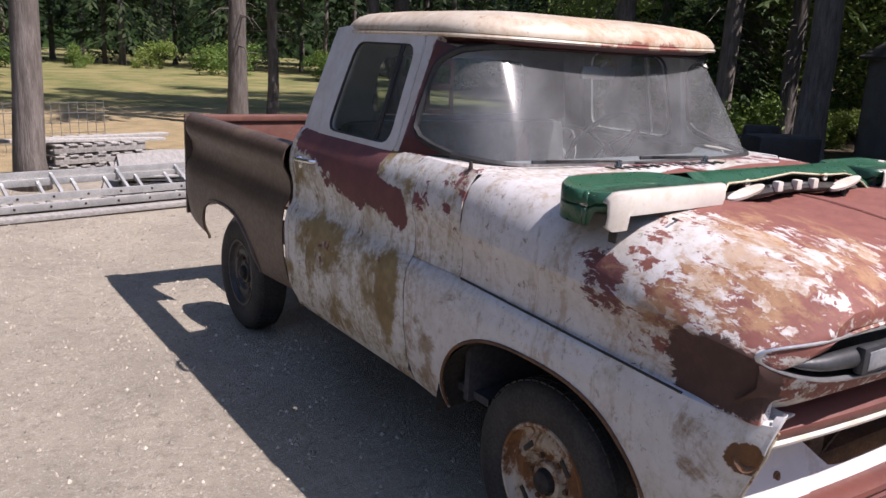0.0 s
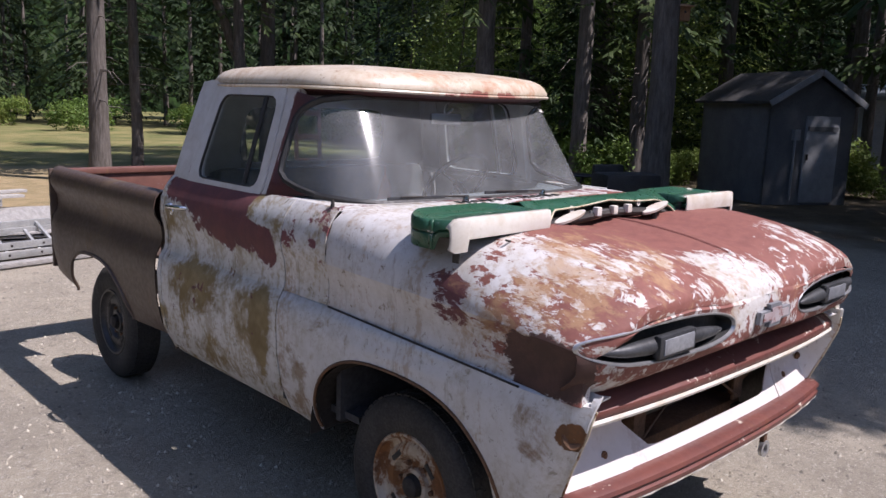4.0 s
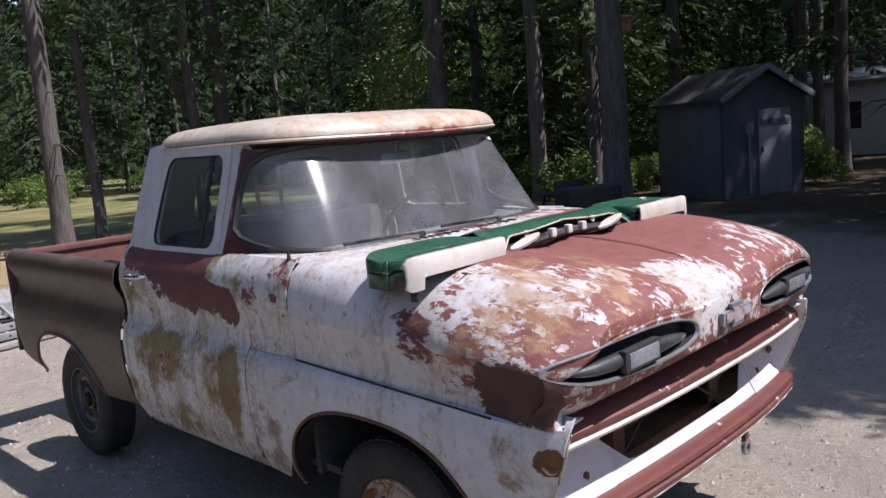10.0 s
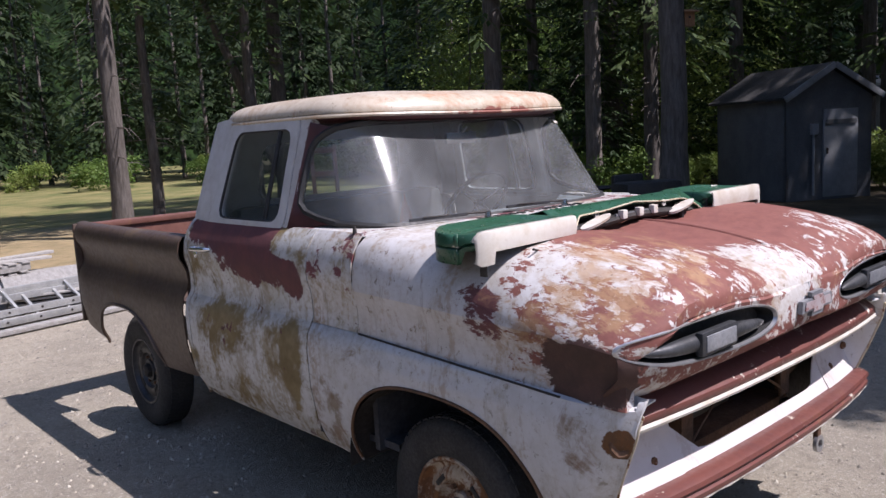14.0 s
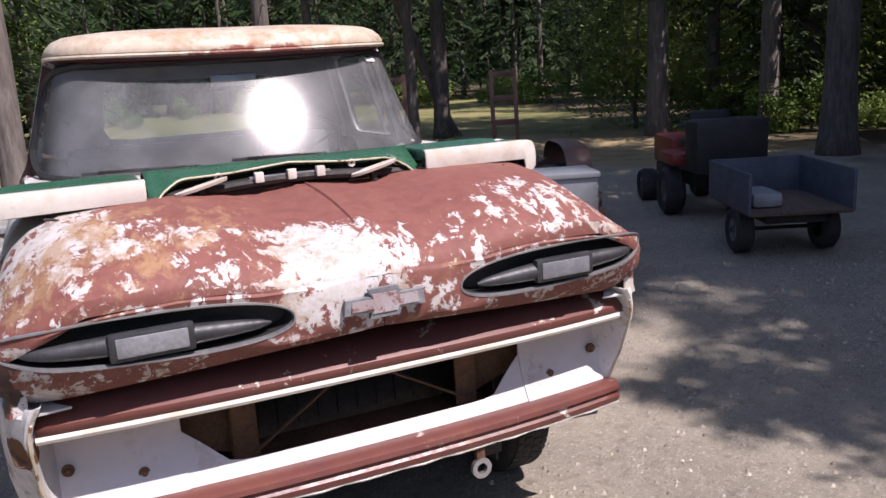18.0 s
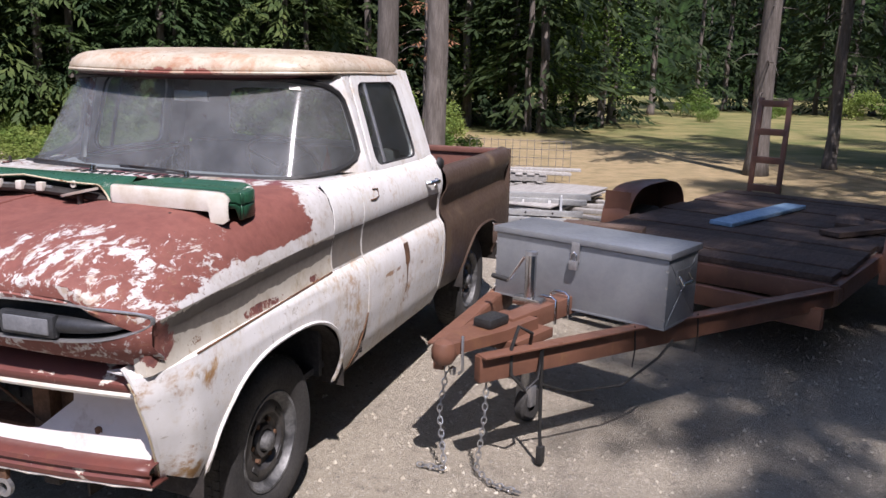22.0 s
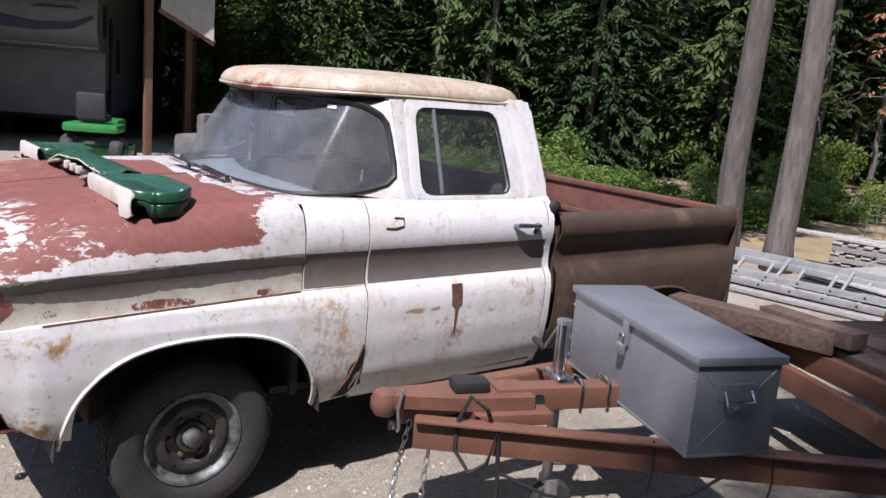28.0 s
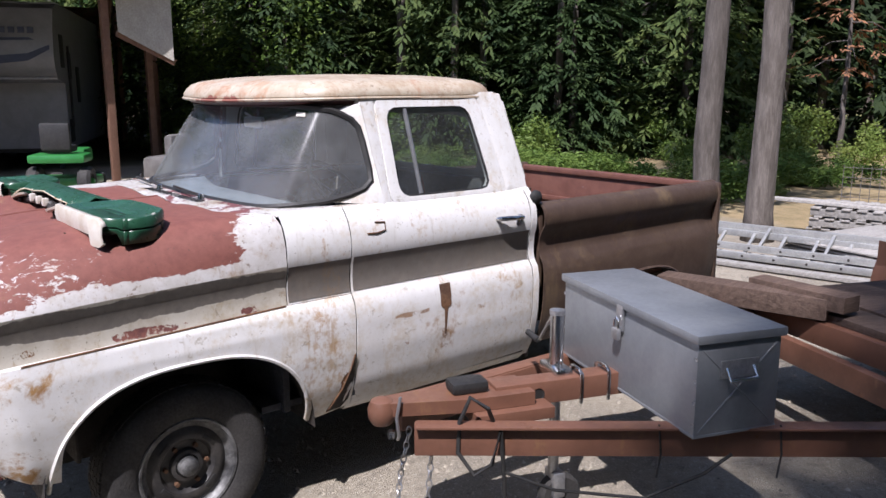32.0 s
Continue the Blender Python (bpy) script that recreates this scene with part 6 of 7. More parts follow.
lumber("short weathered plank lying on the trailer deck", (0.55, 4.9, 0.685), (0.22, 0.9, 0.04), 12, deck_wood)
lumber("short weathered plank lying on the trailer deck", (0.75, 4.3, 0.685), (0.18, 0.7, 0.04), -24, deck_wood)
lumber("dark timber beam with sawn end across the trailer front", (-0.86, 2.40, 0.640), (0.98, 0.17, 0.12), 33, deck_wood)
lumber("dark timber beam with sawn end across the trailer front", (-0.62, 2.62, 0.70), (0.60, 0.15, 0.09), 14, deck_wood)

# tool box on the tongue
tb = thing("tool_box", "grey galvanised steel tool chest with padlocked hasp on a trailer tongue", "tool box", (1.433, 1.280, 0), -21)
part("body", box((1.05, 0.37, 0.36), (0.06, 1.225, 0.79), 0.006), galvanised, tb)
lid = part("lid", box((1.08, 0.40, 0.035), (0.06, 1.225, 0.992), 0.006), galvanised, tb)
part("hasp", box((0.05, 0.012, 0.11), (0.06, 1.030, 0.935), 0.004), bright_trim, tb, "steel hasp")
part("padlock", box((0.05, 0.022, 0.05), (0.06, 1.012, 0.865), 0.008), bright_trim, tb)
part("padlock_shackle", tube([(0.044, 1.012, 0.885), (0.044, 1.012, 0.925), (0.06, 1.012, 0.938), (0.076, 1.012, 0.925), (0.076, 1.012, 0.885)], 0.005, 8), chrome, tb)
for s in (-1, 1):
    part("end_handle", tube([(0.06 + s * 0.528, 1.165, 0.87), (0.06 + s * 0.556, 1.165, 0.83), (0.06 + s * 0.556, 1.285, 0.83), (0.06 + s * 0.528, 1.285, 0.87)], 0.008, 8), chrome, tb)

for s in (-1, 1):
    for a, b in (((1.06, 0.63), (1.39, 0.95)), ((1.06, 0.95), (1.39, 0.63))):
        part("pressed_crease", tube([(0.06 + s * 0.5245, a[0], a[1]), (0.06 + s * 0.5255, b[0], b[1])], 0.004, 5), galvanised, tb)
part("bottom_strip", box((1.055, 0.375, 0.012), (0.06, 1.225, 0.612), 0.003), galvanised, tb)
for x in (-0.46, 0.58):
    for k in range(4):
        part("rivet", lathe([(0.004, 0.0005), (0.003, 0.006), (0, 0.008)], 8, "y", (x, 1.036, 0.66 + 0.085 * k)), bright_trim, tb).data.transform(Matrix.Identity(4))
part("handle_plate", box((0.006, 0.17, 0.07), (0.587, 1.225, 0.865), 0.002), bright_trim, tb)

# ---- shed, birdhouse tree side ----
siding = plain("grey_shed_siding", (0.10, 0.105, 0.11), (0.14, 0.145, 0.15), 3, 0.8, 0, 40, 0.2)
shingle = plain("dark_shingle", (0.03, 0.029, 0.028), (0.055, 0.052, 0.05), 8, 0.9, 0, 60, 0.5)
trim_grey = plain("pale_trim", (0.24, 0.25, 0.26), (0.30, 0.31, 0.32), 6, 0.7)
shed = thing("garden_shed", "small grey shed with dark gable roof under trees", "shed", (13.1, 6.0, 0), -29.9)
SW, SD, SE, SP = 1.95, 2.5, 2.05, 2.62
part("wall", box((0.06, SD, SE), (0.03, SD / 2, SE / 2), 0.004), siding, shed)
part("wall", box((0.06, SD, SE), (SW - 0.03, SD / 2, SE / 2), 0.004), siding, shed)
for yy in (0.0, SD - 0.06):
    part("gable_wall", slab([(0, yy, 0), (SW, yy, 0), (SW, yy, SE), (SW / 2, yy, SP), (0, yy, SE)], 0.06, (0, 1, 0)), siding, shed)
for s in (-1, 1):
    a = Vector((SW / 2, 0, SP + 0.05))
    b = Vector((SW / 2 + s * (SW / 2 + 0.14), 0, SE - 0.03))
    part("roof_slope", slab([a + Vector((0, -0.16, 0)), b + Vector((0, -0.16, 0)), b + Vector((0, SD + 0.16, 0)), a + Vector((0, SD + 0.16, 0))], 0.05, (0, 0, 1)), shingle, shed)
    part("barge_board", bar(a + Vector((0, -0.175, 0.0)), b + Vector((0, -0.175, 0.0)), 0.03, 0.12), trim_grey, shed)
door1 = part("shed_door", box((0.78, 0.04, 1.75), (1.22, -0.015, 0.93), 0.006), trim_grey, shed)
part("door_batten", box((0.70, 0.02, 0.09), (1.22, -0.045, 1.55)), siding, door1)
part("door_handle", box((0.03, 0.04, 0.12), (0.90, -0.05, 0.98), 0.008), dark_iron, door1)
part("meter_box", box((0.14, 0.10, 0.22), (0.60, -0.05, 1.42), 0.01), trim_grey, shed)
part("conduit", tube([(0.60, -0.03, 0.1), (0.60, -0.03, 1.32)], 0.025, 8), trim_grey, shed)

# ---- far white outbuilding ----
white_sid = plain("white_metal_siding", (0.70, 0.70, 0.70), (0.78, 0.78, 0.78), 3, 0.6, 0, 20, 0.2)
hut = thing("outbuilding", "white sided outbuilding with a small window beyond trees", "building", (26.2, 9.2, 0), -68)
part("wall", box((7.0, 0.15, 2.6), (3.0, 0, 1.3), 0.01), white_sid, hut)
part("wall", box((0.15, 5.0, 2.6), (-0.5, 2.5, 1.3), 0.01), white_sid, hut)
part("roof", box((7.8, 5.6, 0.12), (3.0, 2.4, 2.75), 0.02, Matrix.Rotation(radians(6), 4, "X")), galvanised, hut)
for k in range(16):
    part("siding_rib", box((0.04, 0.03, 2.5), (-0.35 + 0.45 * k, -0.09, 1.27), 0.006), white_sid, hut)
w1 = part("window", box((0.95, 0.06, 1.05), (1.3, -0.09, 1.35), 0.01), white_sid, hut)
part("window_pane", box((0.80, 0.03, 0.90), (1.3, -0.125, 1.35)), rubber_seal, w1)

# ---- carport with camper ----
post_wood = plain("brown_post_paint", (0.15, 0.075, 0.045), (0.20, 0.105, 0.065), 5, 0.8, 0, 40, 0.3)
beige = plain("beige_gable_siding", (0.36, 0.33, 0.28), (0.42, 0.39, 0.33), 4, 0.8, 0, 30, 0.2)
# white fibreglass darkened to grey: the carport's shade is put into the base colour
camper_shaded_white = plain("shaded_camper_fibreglass", (0.20, 0.20, 0.205), (0.25, 0.25, 0.255), 2, 0.4, 0, 20, 0.05, fade=0.1)

# ---- old grille shell lying across the hood ----
shell = thing("grille_shell", "old green and white metal grille shell lying on the hood", "car part", (0, 0, 0))
shell.matrix_basis = pose(-0.045, 0.048, 0.012, 0, 0, 0.6)


def shell_ring(s, grow, z, z_front=None, n=44):
    """The plan of an end cap: a rectangle with round outer corners, at one height."""
    pts = []
    for i in range(n):
        a = math.tau * i / n
        c, d = math.cos(a), math.sin(a)
        x = 0.712 + (0.236 + grow) * math.copysign(abs(c) ** 0.42, c)
        y = 0.492 + (0.146 + grow) * math.copysign(abs(d) ** 0.42, d)
        if x > 0.85:
            y += 0.035 * (x - 0.85) / 0.10 * (1 if d < 0 else -1.4)
        drop = 0.014 * max(0, (x - 0.80) / 0.15) ** 2
        pts.append((s * x, y, (z_front if z_front and d < -0.35 else z) - drop))
    return pts


def shell_end(s):
    """A dished green cap with a white strip in front that ends in a hanging leg."""
    rings = [shell_ring(s, g, z, zf) for g, z, zf in ((-0.13, 1.398, None), (-0.07, 1.397, None), (-0.035, 1.404, None), (-0.016, 1.414, None), (-0.004, 1.414, None), (0.002, 1.406, None), (0.003, 1.376, 1.385), (-0.006, 1.371, 1.380), (0.002, 1.366, 1.375), (0.001, 1.318, 1.360))]
    bm = ring_sheet(rings)
    bm.faces.new([bm.verts.new(p) for p in shell_ring(s, -0.13, 1.3975)])
    cap = part("end_cap", bm, paint_green, shell, "green pressed end cap with dished top", thick=0.003)
    pts = []
    for x in (0.470, 0.478, 0.52, 0.60, 0.70, 0.80, 0.868, 0.880, 0.886, 0.905, 0.925, 0.938, 0.945):
        k = max(0.0, (x - 0.86) / 0.085)
        top = 1.415 - 0.006 * k - 0.030 * max(0, (x - 0.915) / 0.03) ** 2
        low = interp(x, [(0.47, 1.352), (0.88, 1.346), (0.886, 1.306), (0.93, 1.300), (0.945, 1.316)])
        y = 0.338 + 0.030 * k * k
        pts.append([(s * x, y + 0.020, top + 0.003), (s * x, y + 0.004, top), (s * x, y, top - 0.010), (s * x, y - 0.002, lerp(low, top, 0.4)), (s * x, y + 0.002, low), (s * x, y + 0.010, low - 0.001)])
    part("front_strip", sheet(pts), paint_eyebrow, cap, "chipped white front strip", thick=0.004)
    # added black block that stands in for the shadow under the cap
    part("shade_filler", box((0.42, 0.22, 0.03), (s * 0.69, 0.50, 1.352), 0.01), rubber_seal, cap)
    part("inner_support", box((0.006, 0.05, 0.085), (s * 0.49, 0.40, 1.345), 0.002), dark_iron, cap)
    part("outer_tab", box((0.006, 0.03, 0.06), (s * 0.905, 0.375, 1.295), 0.002), dark_iron, cap)
    part("loose_wire", tube([(s * 0.56, 0.33, 1.312), (s * 0.62, 0.30, 1.305), (s * 0.70, 0.31, 1.325), (s * 0.76, 0.29, 1.340)], 0.004, 6), dark_iron, cap)


shell_end(-1), shell_end(1)
rows = []
for i in range(41):
    x = lerp(-0.46, 0.46, i / 40)
    a = abs(x)
    front = interp(a, [(0, 1.422), (0.20, 1.405), (0.36, 1.402), (0.41, 1.375), (0.44, 1.345), (0.46, 1.35)])
    yf = interp(a, [(0, 0.425), (0.34, 0.43), (0.46, 0.37)])
    rows.append([(x, yf + 0.004, front - 0.016), (x, yf - 0.004, front - 0.004), (x, yf + 0.006, front + 0.004), (x, 0.50, 1.428), (x, 0.57, 1.412), (x, 0.60, 1.375)])
arch = part("centre_arch", sheet(rows), paint_green, shell, "green arched centre of the shell", thick=0.004)
part("arch_edge", tube([(r[1][0], r[1][1] - 0.004, r[1][2]) for r in rows], 0.0035, 6), paint_lip, arch, "cream rolled edge")
for x in (-0.235, 0.225):
    part("bolt_ear", lathe([(-0.004, 0.004), (-0.004, 0.014), (0.004, 0.014), (0.004, 0.004)], 12, "y", (x, 0.428, 1.392)), paint_eyebrow, arch)
lower = part("lower_bar", sheet([[(x, 0.40 + dy, 1.357 + dz + 0.01 * math.cos(x * 7)) for dy, dz in ((0.03, -0.02), (0.0, -0.012), (-0.006, 0.0), (0.0, 0.012), (0.03, 0.016))] for x in [lerp(-0.42, 0.42, i / 20) for i in range(21)]]), dark_iron, shell, "bent dark lower bar", thick=0.004)
for x, w in ((-0.30, 0.085), (0.29, 0.085)):
    pl_ = [(x + w * math.cos(a), 0.385 + 0.030 * math.sin(a), 1.366 + 0.02 * math.cos(a)) for a in [math.tau * k / 18 for k in range(18)]]
    part("oval_plate", slab(pl_, 0.010, (0, -0.3, 1)), paint_eyebrow, lower)
    part("plate_stud", tube([(x, 0.385, 1.30), (x, 0.385, 1.362)], 0.012, 8), dark_iron, lower)
for x in (-0.11, 0.0, 0.10):
    part("small_lug", box((0.030, 0.025, 0.034), (x, 0.395, 1.380), 0.004), paint_eyebrow, lower)
part("lug_bar", box((0.28, 0.012, 0.022), (0.0, 0.410, 1.372), 0.003), bright_trim, lower)
# another black block in place of the shade below the arch
part("underside", box((0.80, 0.10, 0.04), (0, 0.53, 1.375), 0.01), rubber_seal, shell)
for x in (-0.60, -0.2, 0.25, 0.62):
    part("rest_foot", box((0.03, 0.05, 0.07), (x, 0.52, 1.335), 0.006), dark_iron, shell)

# ---- blue jug on the ground beyond the trailer ----
jug_plastic = plain("blue_plastic", (0.015, 0.12, 0.42), (0.025, 0.17, 0.52), 6, 0.4, 0, 40, 0.05)
jug = thing("water_jug", "bright blue plastic jug standing on the gravel", "jug", (1.08, 4.62, 0), 25)
part("body", box((0.19, 0.26, 0.30), (0, 0, 0.15), 0.035), jug_plastic, jug)
part("handle", tube([(0, -0.09, 0.29), (0, -0.08, 0.34), (0, 0.06, 0.34), (0, 0.08, 0.29)], 0.016, 8), jug_plastic, jug)
part("cap", lathe([(0.29, 0.03), (0.33, 0.03), (0.332, 0.001)], 14, "z", (0, 0.095, 0)), bright_trim, jug)

# ---- ladder, boards, pallets ----
alu = plain("dull_ladder_aluminium", (0.40, 0.40, 0.39), (0.52, 0.52, 0.50), 8, 0.45, 0.6, 60, 0.15)
ladder = thing("extension_ladder", "aluminium extension ladder lying along the edge of the yard", "ladder", (-1.45, 7.55, 0), 10)
for k, (y, z) in enumerate(((0.0, 0.07), (0.05, 0.16), (0.36, 0.26), (0.40, 0.33))):
    part("rail", box((5.0, 0.035, 0.075), (0.05 * k, y, z), 0.006), alu, ladder)
    for i in range(14):
        part("rung_end", lathe([(-0.020, 0.0005), (-0.020, 0.014), (0, 0.016)], 10, "y", (-2.3 + 0.34 * i + 0.05 * k, y, z)), dark_iron, ladder) if k < 2 else None
for i in range(14):
    part("rung", bar((-2.3 + 0.34 * i, 0.02, 0.08), (-2.3 + 0.34 * i, 0.36, 0.27), 0.032, 0.032), alu, ladder)
    part("rung", bar((-2.15 + 0.34 * i, 0.06, 0.17), (-2.15 + 0.34 * i, 0.40, 0.34), 0.032, 0.032), alu, ladder) if i % 2 else None


def board(label, at_, size, turn, material, roll=0.0, pitch=0.0):
    b = mesh_object("board", box(size, (0, 0, size[2] / 2), 0.005), material)
    b.matrix_basis = pose(*at_, pitch, roll, turn)
    return tagged(b, label, "board")


board("long pale weathered plank on the gravel beside a ladder", (-1.6, 7.28, 0.0), (5.4, 0.14, 0.045), 10, grey_wood)
board("grey weathered board under the ladder", (-1.2, 7.85, 0.0), (4.4, 0.22, 0.05), 9, grey_wood)
for k in range(5):
    board("sun-bleached plywood sheet on a low stack", (0.15 + 0.03 * k, 9.35 - 0.04 * k, 0.04 + 0.045 * k), (1.22, 2.3, 0.022), -14 + 3 * (k % 3), grey_wood)
for k in range(7):
    board("loose grey offcut board beside the stack", (0.95 + 0.07 * (k % 3), 8.75 + 0.22 * k, 0.0 + 0.05 * (k % 2)), (0.9 + 0.1 * (k % 4), 0.12, 0.04), 12 * (k % 5) - 20, grey_wood)


def pallet(at_, turn, label):
    p = thing("pallet", label, "pallet", at_, turn, "stacked pallets")
    for y in (-0.46, 0.0, 0.46):
        part("stringer", box((1.2, 0.045, 0.09), (0, y, 0.065), 0.004), grey_wood, p)
    for k in range(7):
        part("deck_board", box((0.11, 1.0, 0.02), (-0.54 + 0.18 * k, 0, 0.12), 0.003), grey_wood, p)
    for k in range(3):
        part("bottom_board", box((0.10, 1.0, 0.02), (-0.5 + 0.5 * k, 0, 0.010), 0.003), grey_wood, p)
    return p


for k in range(3):
    pallet((-0.55 + 0.02 * k, 10.35, 0.135 * k), 14 + 2 * (k % 2), "grey weathered wooden pallet in a low stack")
board("long grey plank lying across the pallets", (-0.6, 10.0, 0.41), (2.3, 0.14, 0.04), 16, grey_wood, 2)
board("long grey plank lying across the pallets", (-0.4, 10.3, 0.41), (2.1, 0.14, 0.04), 15, grey_wood)
wire_mat = plain("grey_wire", (0.16, 0.15, 0.14), (0.24, 0.22, 0.20), 9, 0.6, 0.4)
fence = thing("wire_panel", "rusty grey wire panel standing among weeds", "fence", (-0.75, 12.2, 0), 8)
for k in range(15):
    part("wire", tube([(-0.9 + 0.13 * k, 0, 0), (-0.9 + 0.13 * k, 0.02, 0.75)], 0.006, 4), wire_mat, fence)
for k in range(5):
    part("wire", tube([(-0.9, 0, 0.12 + 0.15 * k), (0.92, 0, 0.12 + 0.15 * k)], 0.006, 4), wire_mat, fence)

# ---- garden cart and tractor in the shade ----
# slate paint taken darker so the deep tree shade is in its colour
cart_paint = plain("shaded_slate_cart_paint", (0.065, 0.075, 0.10), (0.10, 0.11, 0.14), 5, 0.6, 0.0, 50, 0.2)
cart = thing("garden_cart", "slate grey dump cart with open tail in tree shade", "cart", (4.25, 2.60, 0), -27)
part("floor", box((0.84, 1.10, 0.03), (0.42, 0.55, 0.395), 0.004), deck_wood, cart)
part("side_panel", box((0.025, 1.10, 0.34), (0.0, 0.55, 0.565), 0.004), cart_paint, cart)
part("side_panel", box((0.025, 1.10, 0.34), (0.84, 0.55, 0.565), 0.004), cart_paint, cart)
part("front_panel", box((0.84, 0.025, 0.34), (0.42, 1.09, 0.565), 0.004), cart_paint, cart)
part("axle", tube([(-0.02, 0.42, 0.20), (0.86, 0.42, 0.20)], 0.018, 8), dark_iron, cart)
part("under_frame", box((0.5, 0.9, 0.07), (0.42, 0.55, 0.33), 0.008), dark_iron, cart)
part("draw_bar", bar((0.42, 1.0, 0.33), (0.42, 1.75, 0.33), 0.05, 0.05), dark_iron, cart)
for x, s in ((0.06, -1), (0.78, 1)):
    w = part("wheel", lathe([(-0.06, 0.10), (-0.075, 0.17), (-0.05, 0.20), (0.05, 0.20), (0.075, 0.17), (0.06, 0.10)], 28, "x", (x, 0.42, 0.20)), rubber, cart)
    part("rim", lathe([(s * 0.062, 0.102), (s * 0.05, 0.09), (s * 0.055, 0.03), (s * 0.07, 0.028), (s * 0.07, 0.0005)], 20, "x", (x, 0.42, 0.20)), rim_grey, w)
sack = mesh_object("sack", box((0.26, 0.45, 0.13), (0, 0, 0.065), 0.05), plain("clear_plastic_sack", (0.25, 0.25, 0.26), (0.36, 0.36, 0.37), 8, 0.3))
sack.matrix_basis = cart.matrix_basis @ pose(0.22, 0.42, 0.412)
tagged(sack, "shiny plastic sack lying in a garden cart", "sack")
red_paint = plain("faded_red_tractor_paint", (0.22, 0.025, 0.02), (0.28, 0.04, 0.03), 5, 0.4, 0, 50, 0.1)
tractor = thing("lawn_tractor", "red lawn tractor with black seat parked in tree shade", "tractor", (5.75, 4.9, 0), -24)
part("hood", box((0.42, 0.75, 0.34), (0, 0.55, 0.62), 0.06), red_paint, tractor)
part("rear_fender", box((0.85, 0.55, 0.14), (0, -0.30, 0.62), 0.05), red_paint, tractor)
part("seat", box((0.42, 0.42, 0.10), (0, -0.30, 0.76), 0.04), rubber_seal, tractor)
part("seat_back", box((0.42, 0.09, 0.36), (0, -0.50, 0.95), 0.04), rubber_seal, tractor)
part("frame", box((0.36, 1.5, 0.14), (0, 0.15, 0.38), 0.02), dark_iron, tractor)
part("bagger", box((0.75, 0.40, 0.55), (0.05, -0.85, 0.78), 0.06), rubber_seal, tractor, "black grass bagger")
part("steering_wheel", lathe([(0.92, 0.16), (0.935, 0.175), (0.95, 0.16), (0.935, 0.15), (0.92, 0.16)], 20, "z", (0, 0.12, 0)), rubber_seal, tractor)
part("steering_post", tube([(0, 0.25, 0.65), (0, 0.12, 0.93)], 0.02, 8), dark_iron, tractor)
for x, y, r in ((-0.36, -0.32, 0.26), (0.36, -0.32, 0.26), (-0.33, 0.72, 0.19), (0.33, 0.72, 0.19)):
    w = part("wheel", lathe([(-0.09, r * 0.5), (-0.10, r * 0.85), (-0.06, r), (0.06, r), (0.10, r * 0.85), (0.09, r * 0.5)], 26, "x", (x, y, r)), rubber, tractor)
    part("rim", lathe([(-0.08, r * 0.5), (-0.05, 0.0005), (0.05, 0.0005), (0.08, r * 0.5)], 20, "x", (x, y, r)), rim_grey, w)

# ---- carport with a fifth-wheel camper ----
carport = thing("carport", "open carport with brown posts and beige gable boards", "carport", (-13.34, 5.0, 0), 0)
for x, y in ((0, 0), (-2.9, 1.9), (-5.8, 3.1), (0.4, -6.2), (-6.5, -6.2), (-9, 3.2)):
    part("post", box((0.15, 0.15, 4.4), (x, y, 2.2), 0.008), post_wood, carport)
for k in range(3):
    part("knee_brace", bar((-0.05 - 2.9 * k, 0.05 + 1.5 * k, 3.1), (-0.9 - 2.9 * k, 0.5 + 1.5 * k, 4.2), 0.10, 0.10), post_wood, carport)
part("header_beam", bar((0.4, -6.3, 4.35), (0, 1.2, 4.35), 0.15, 0.25), post_wood, carport)
part("side_beam", bar((0, 0.3, 4.35), (-9, 3.6, 4.35), 0.15, 0.25), post_wood, carport)
part("roof", box((11.5, 11.5, 0.10), (-4.8, -1.6, 4.62), 0.02, Matrix.Rotation(radians(4), 4, "Y")), galvanised, carport, "metal carport roof")
part("gable_board", slab([(0.10, 0.22, 3.02), (0.42, 1.22, 2.45), (0.42, 1.22, 4.5), (0.08, 0.22, 4.5)], 0.04, (0.95, -0.3, 0)), beige, carport, "beige gable boarding")
part("brace_rail", bar((0.05, 0.2, 3.0), (0.40, 1.25, 2.42), 0.06, 0.12), post_wood, carport)
# two added walls, not known to stand here, that keep light off the camper
part("back_wall", box((0.08, 9.5, 4.4), (-10.2, -1.6, 2.2), 0.01), post_wood, carport)
part("side_wall", box((10.2, 0.08, 4.4), (-5.0, -6.3, 2.2), 0.01), post_wood, carport)

camper = thing("camper_trailer", "white fifth-wheel camper with dark swoosh under a carport", "camper", (-16.3, 4.85, 0), 66)
# local: x along the front from its far corner, y back along the body
rows = []
for i in range(13):
    x = lerp(-2.45, 0.0, i / 12)
    prof = [(0.55, 0.50), (0.50, 1.2), (0.50, 2.02), (-0.10, 2.06), (-0.42, 2.14), (-0.62, 2.35), (-0.66, 2.7), (-0.55, 3.2), (-0.30, 3.65), (0.2, 3.8)]
    rows.append([(x, y, z) for y, z in prof])
shell_c = part("front_cap", sheet(rows), camper_shaded_white, camper, "white rounded front cap")
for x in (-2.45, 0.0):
    part("side_wall", slab([(x, 0.55, 0.50), (x, 7.0, 0.50), (x, 7.0, 3.8), (x, 0.2, 3.8), (x, -0.30, 3.65), (x, -0.55, 3.2), (x, -0.66, 2.7), (x, -0.62, 2.35), (x, -0.42, 2.14), (x, -0.10, 2.06), (x, 0.50, 2.02)], 0.02, (-1 if x < -1 else 1, 0, 0)), camper_shaded_white, camper)
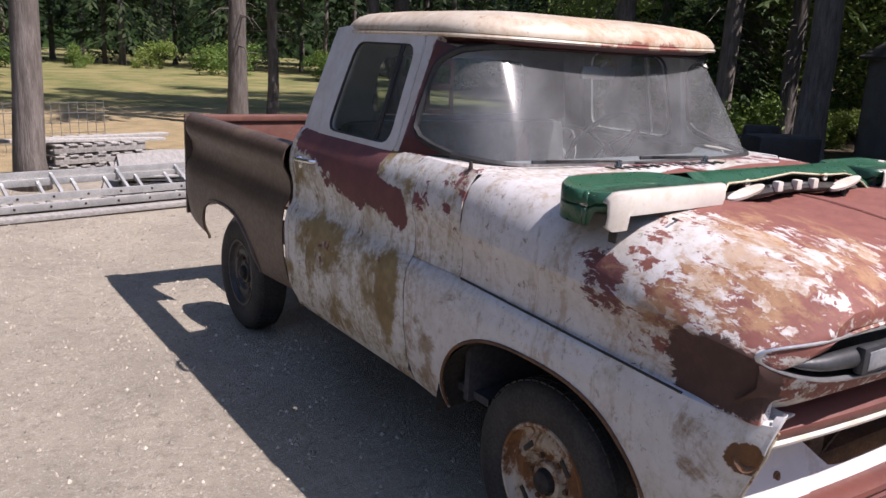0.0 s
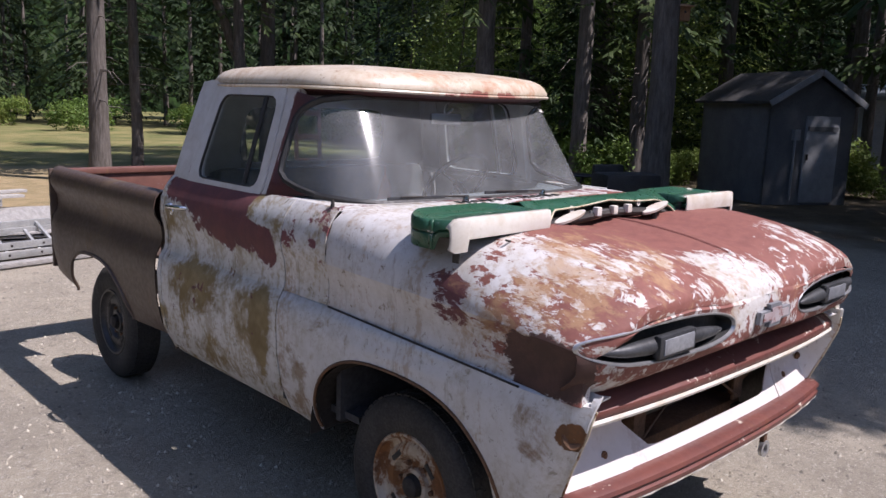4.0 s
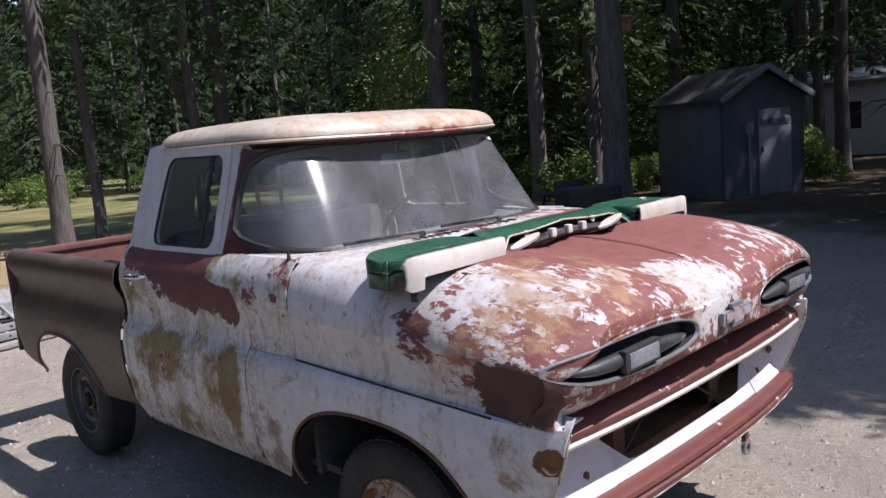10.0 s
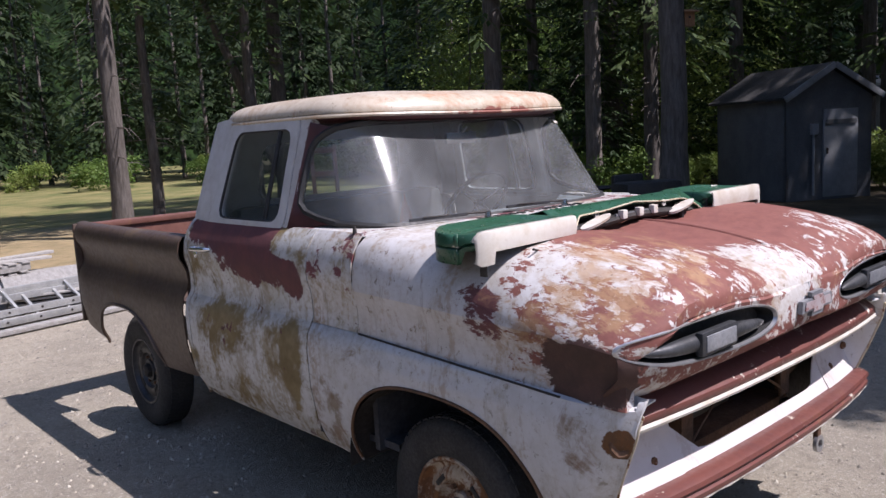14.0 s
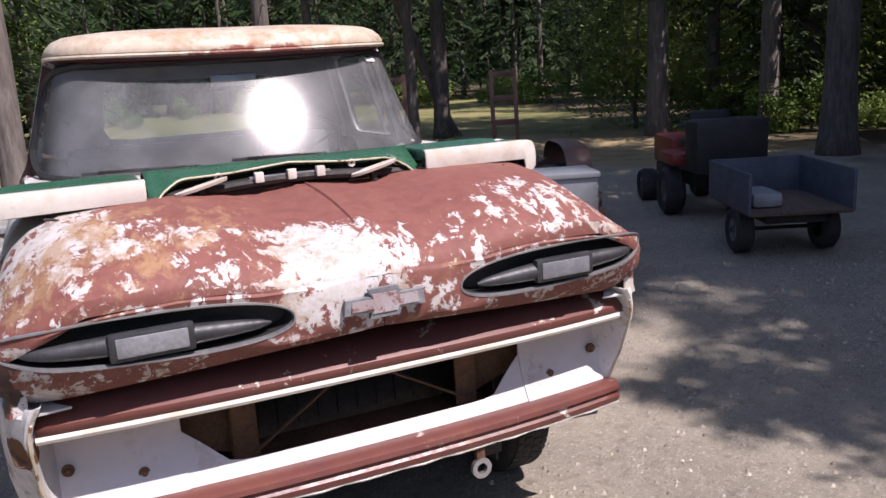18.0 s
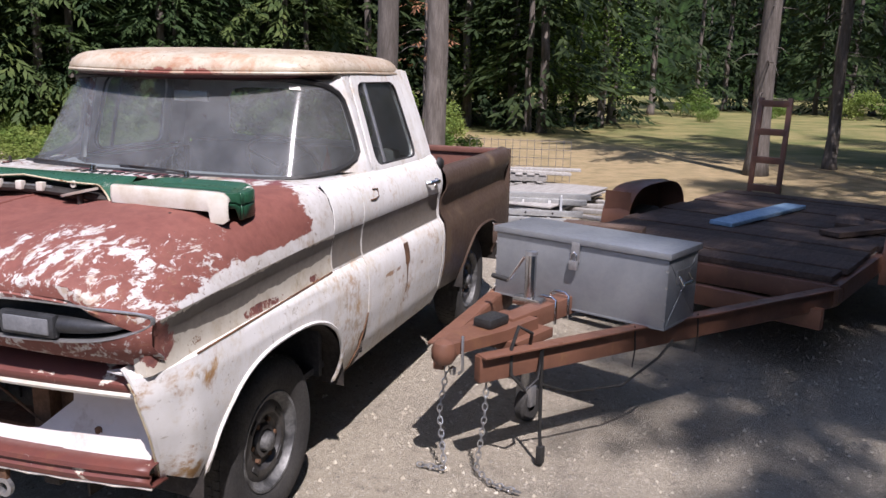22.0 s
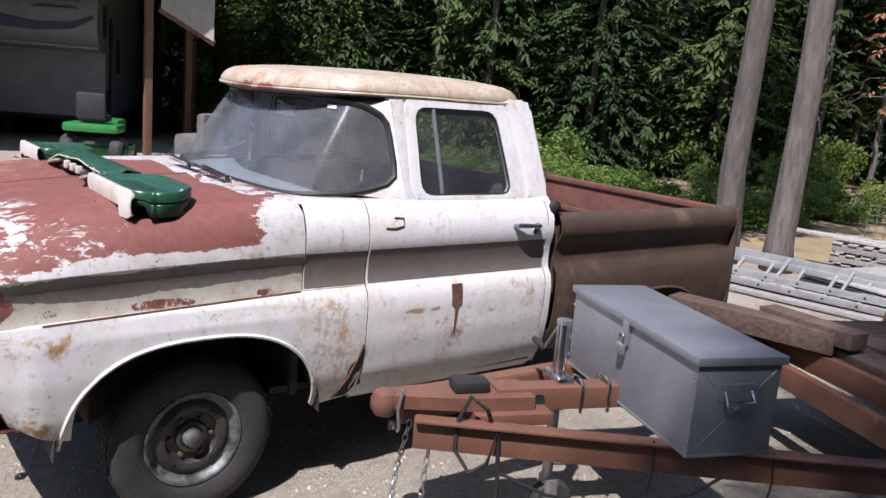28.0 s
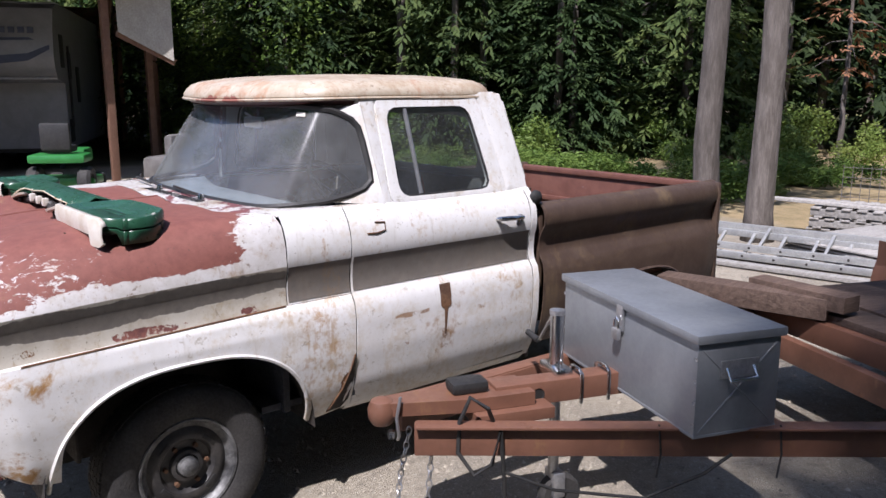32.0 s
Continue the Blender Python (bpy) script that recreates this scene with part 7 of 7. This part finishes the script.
part("roof", box((2.47, 6.9, 0.06), (-1.225, 3.6, 3.80), 0.02), camper_shaded_white, camper)
part("rub_rail", tube([(-2.46, -0.44, 2.12), (0.02, -0.44, 2.12)], 0.03, 8), bright_trim, camper)
blue_stripe = plain("dark_blue_stripe", (0.035, 0.045, 0.075), (0.055, 0.065, 0.10), 4, 0.4)
sw = [(-2.40, 2.45), (-1.2, 2.42), (-0.5, 2.50), (-0.05, 2.75), (-0.05, 2.85), (-0.5, 2.66), (-1.2, 2.60), (-2.40, 2.78)]
part("swoosh", slab([(x, -0.672 + 0.12 * max(0, z - 2.7), z) for x, z in sw], 0.01, (0, -1, 0)), blue_stripe, camper, "dark blue swoosh")
part("swoosh", slab([(x, -0.655 + 0.12 * max(0, z - 2.7), z) for x, z in ((-1.4, 2.92), (-0.35, 2.95), (-0.45, 3.0), (-1.2, 2.99))], 0.012, (0, -1, 0)), blue_stripe, camper)
for k in range(8):
    part("letter_bar", box((0.13, 0.012, 0.13), (-1.75 + 0.19 * k, -0.592, 3.16), 0.003), blue_stripe, camper)
for y, z, h in ((0.35, 2.75, 0.75), (1.25, 2.45, 0.62), (2.4, 2.0, 0.9)):
    wn_ = part("window", box((0.03, 0.48, h), (0.022, y, z), 0.01), rubber_seal, camper, "dark camper window")
part("awning_arm", bar((0.06, 0.95, 1.0), (0.06, 1.0, 2.9), 0.05, 0.05, (0, 1, 0)), rubber_seal, camper)
part("storage_hatch", box((0.03, 0.55, 0.55), (0.022, 0.95, 0.9), 0.01), rubber_seal, camper)
part("under_skirt", box((2.3, 6.4, 0.12), (-1.22, 3.8, 0.46), 0.02), dark_iron, camper)
for x in (-2.2, -0.25):
    part("landing_leg", box((0.10, 0.10, 0.5), (x, 0.8, 0.25), 0.01), dark_iron, camper)
    part("camper_wheel", lathe([(-0.10, 0.2), (-0.11, 0.32), (-0.07, 0.36), (0.07, 0.36), (0.11, 0.32), (0.10, 0.2)], 24, "x", (x, 4.8, 0.36)), rubber, camper)

green_paint = plain("green_mower_paint", (0.02, 0.16, 0.035), (0.035, 0.22, 0.05), 5, 0.35, 0, 50, 0.1)
mower = thing("riding_mower", "green riding mower with black seat parked by a carport", "mower", (-11.6, 3.6, 0), 60)
part("hood", box((0.62, 0.62, 0.22), (0, 0.35, 0.72), 0.08), green_paint, mower)
part("rear_fender", box((0.95, 0.62, 0.16), (0, -0.35, 0.70), 0.07), green_paint, mower)
part("seat", box((0.48, 0.45, 0.12), (0, -0.32, 0.86), 0.05), rubber_seal, mower)
part("seat_back", box((0.50, 0.12, 0.48), (0, -0.55, 1.08), 0.06), rubber_seal, mower)
part("deck", box((1.05, 0.7, 0.16), (0, 0.05, 0.26), 0.05), green_paint, mower)
for x, y, r in ((-0.42, -0.4, 0.28), (0.42, -0.4, 0.28), (-0.36, 0.62, 0.18), (0.36, 0.62, 0.18)):
    part("wheel", lathe([(-0.10, r * 0.5), (-0.11, r * 0.85), (-0.06, r), (0.06, r), (0.11, r * 0.85), (0.10, r * 0.5), (-0.10, r * 0.5)], 24, "x", (x, y, r)), rubber, mower)
chair = thing("covered_chair", "dark brown covered yard chair beside a carport post", "chair", (-12.4, 5.75, 0), -60)
part("cover", box((0.7, 0.75, 0.55), (0, 0, 0.275), 0.12), seat_cloth, chair)
part("cover_back", box((0.7, 0.22, 1.0), (0, 0.30, 0.50), 0.10), seat_cloth, chair)

# leaning dead trunk over the meadow
lean = thing("leaning_trunk", "pale leaning tree trunk at the meadow edge", "tree", (8.8, 17.3, 0), 0)
o = new("trunk", trunk_mesh(140, 9, 0.17, (-0.38, 0.05), 4, 3, 6))
o.parent = lean
# dead branch of rust red needles
db = thing("dead_fir", "small fir with rust red dead needles", "tree", (*at(-15, 21.0), 0), 0)
for nm, me in (("trunk", trunk_mesh(141, 7, 0.08, (0, 0), 6, 1, 4)), ("crown", crown_mesh(142, 6.5, 2.4, 1.3, 0.5, dead_mat, fill=5, size=0.4))):
    o = new(nm, me)
    o.parent = db
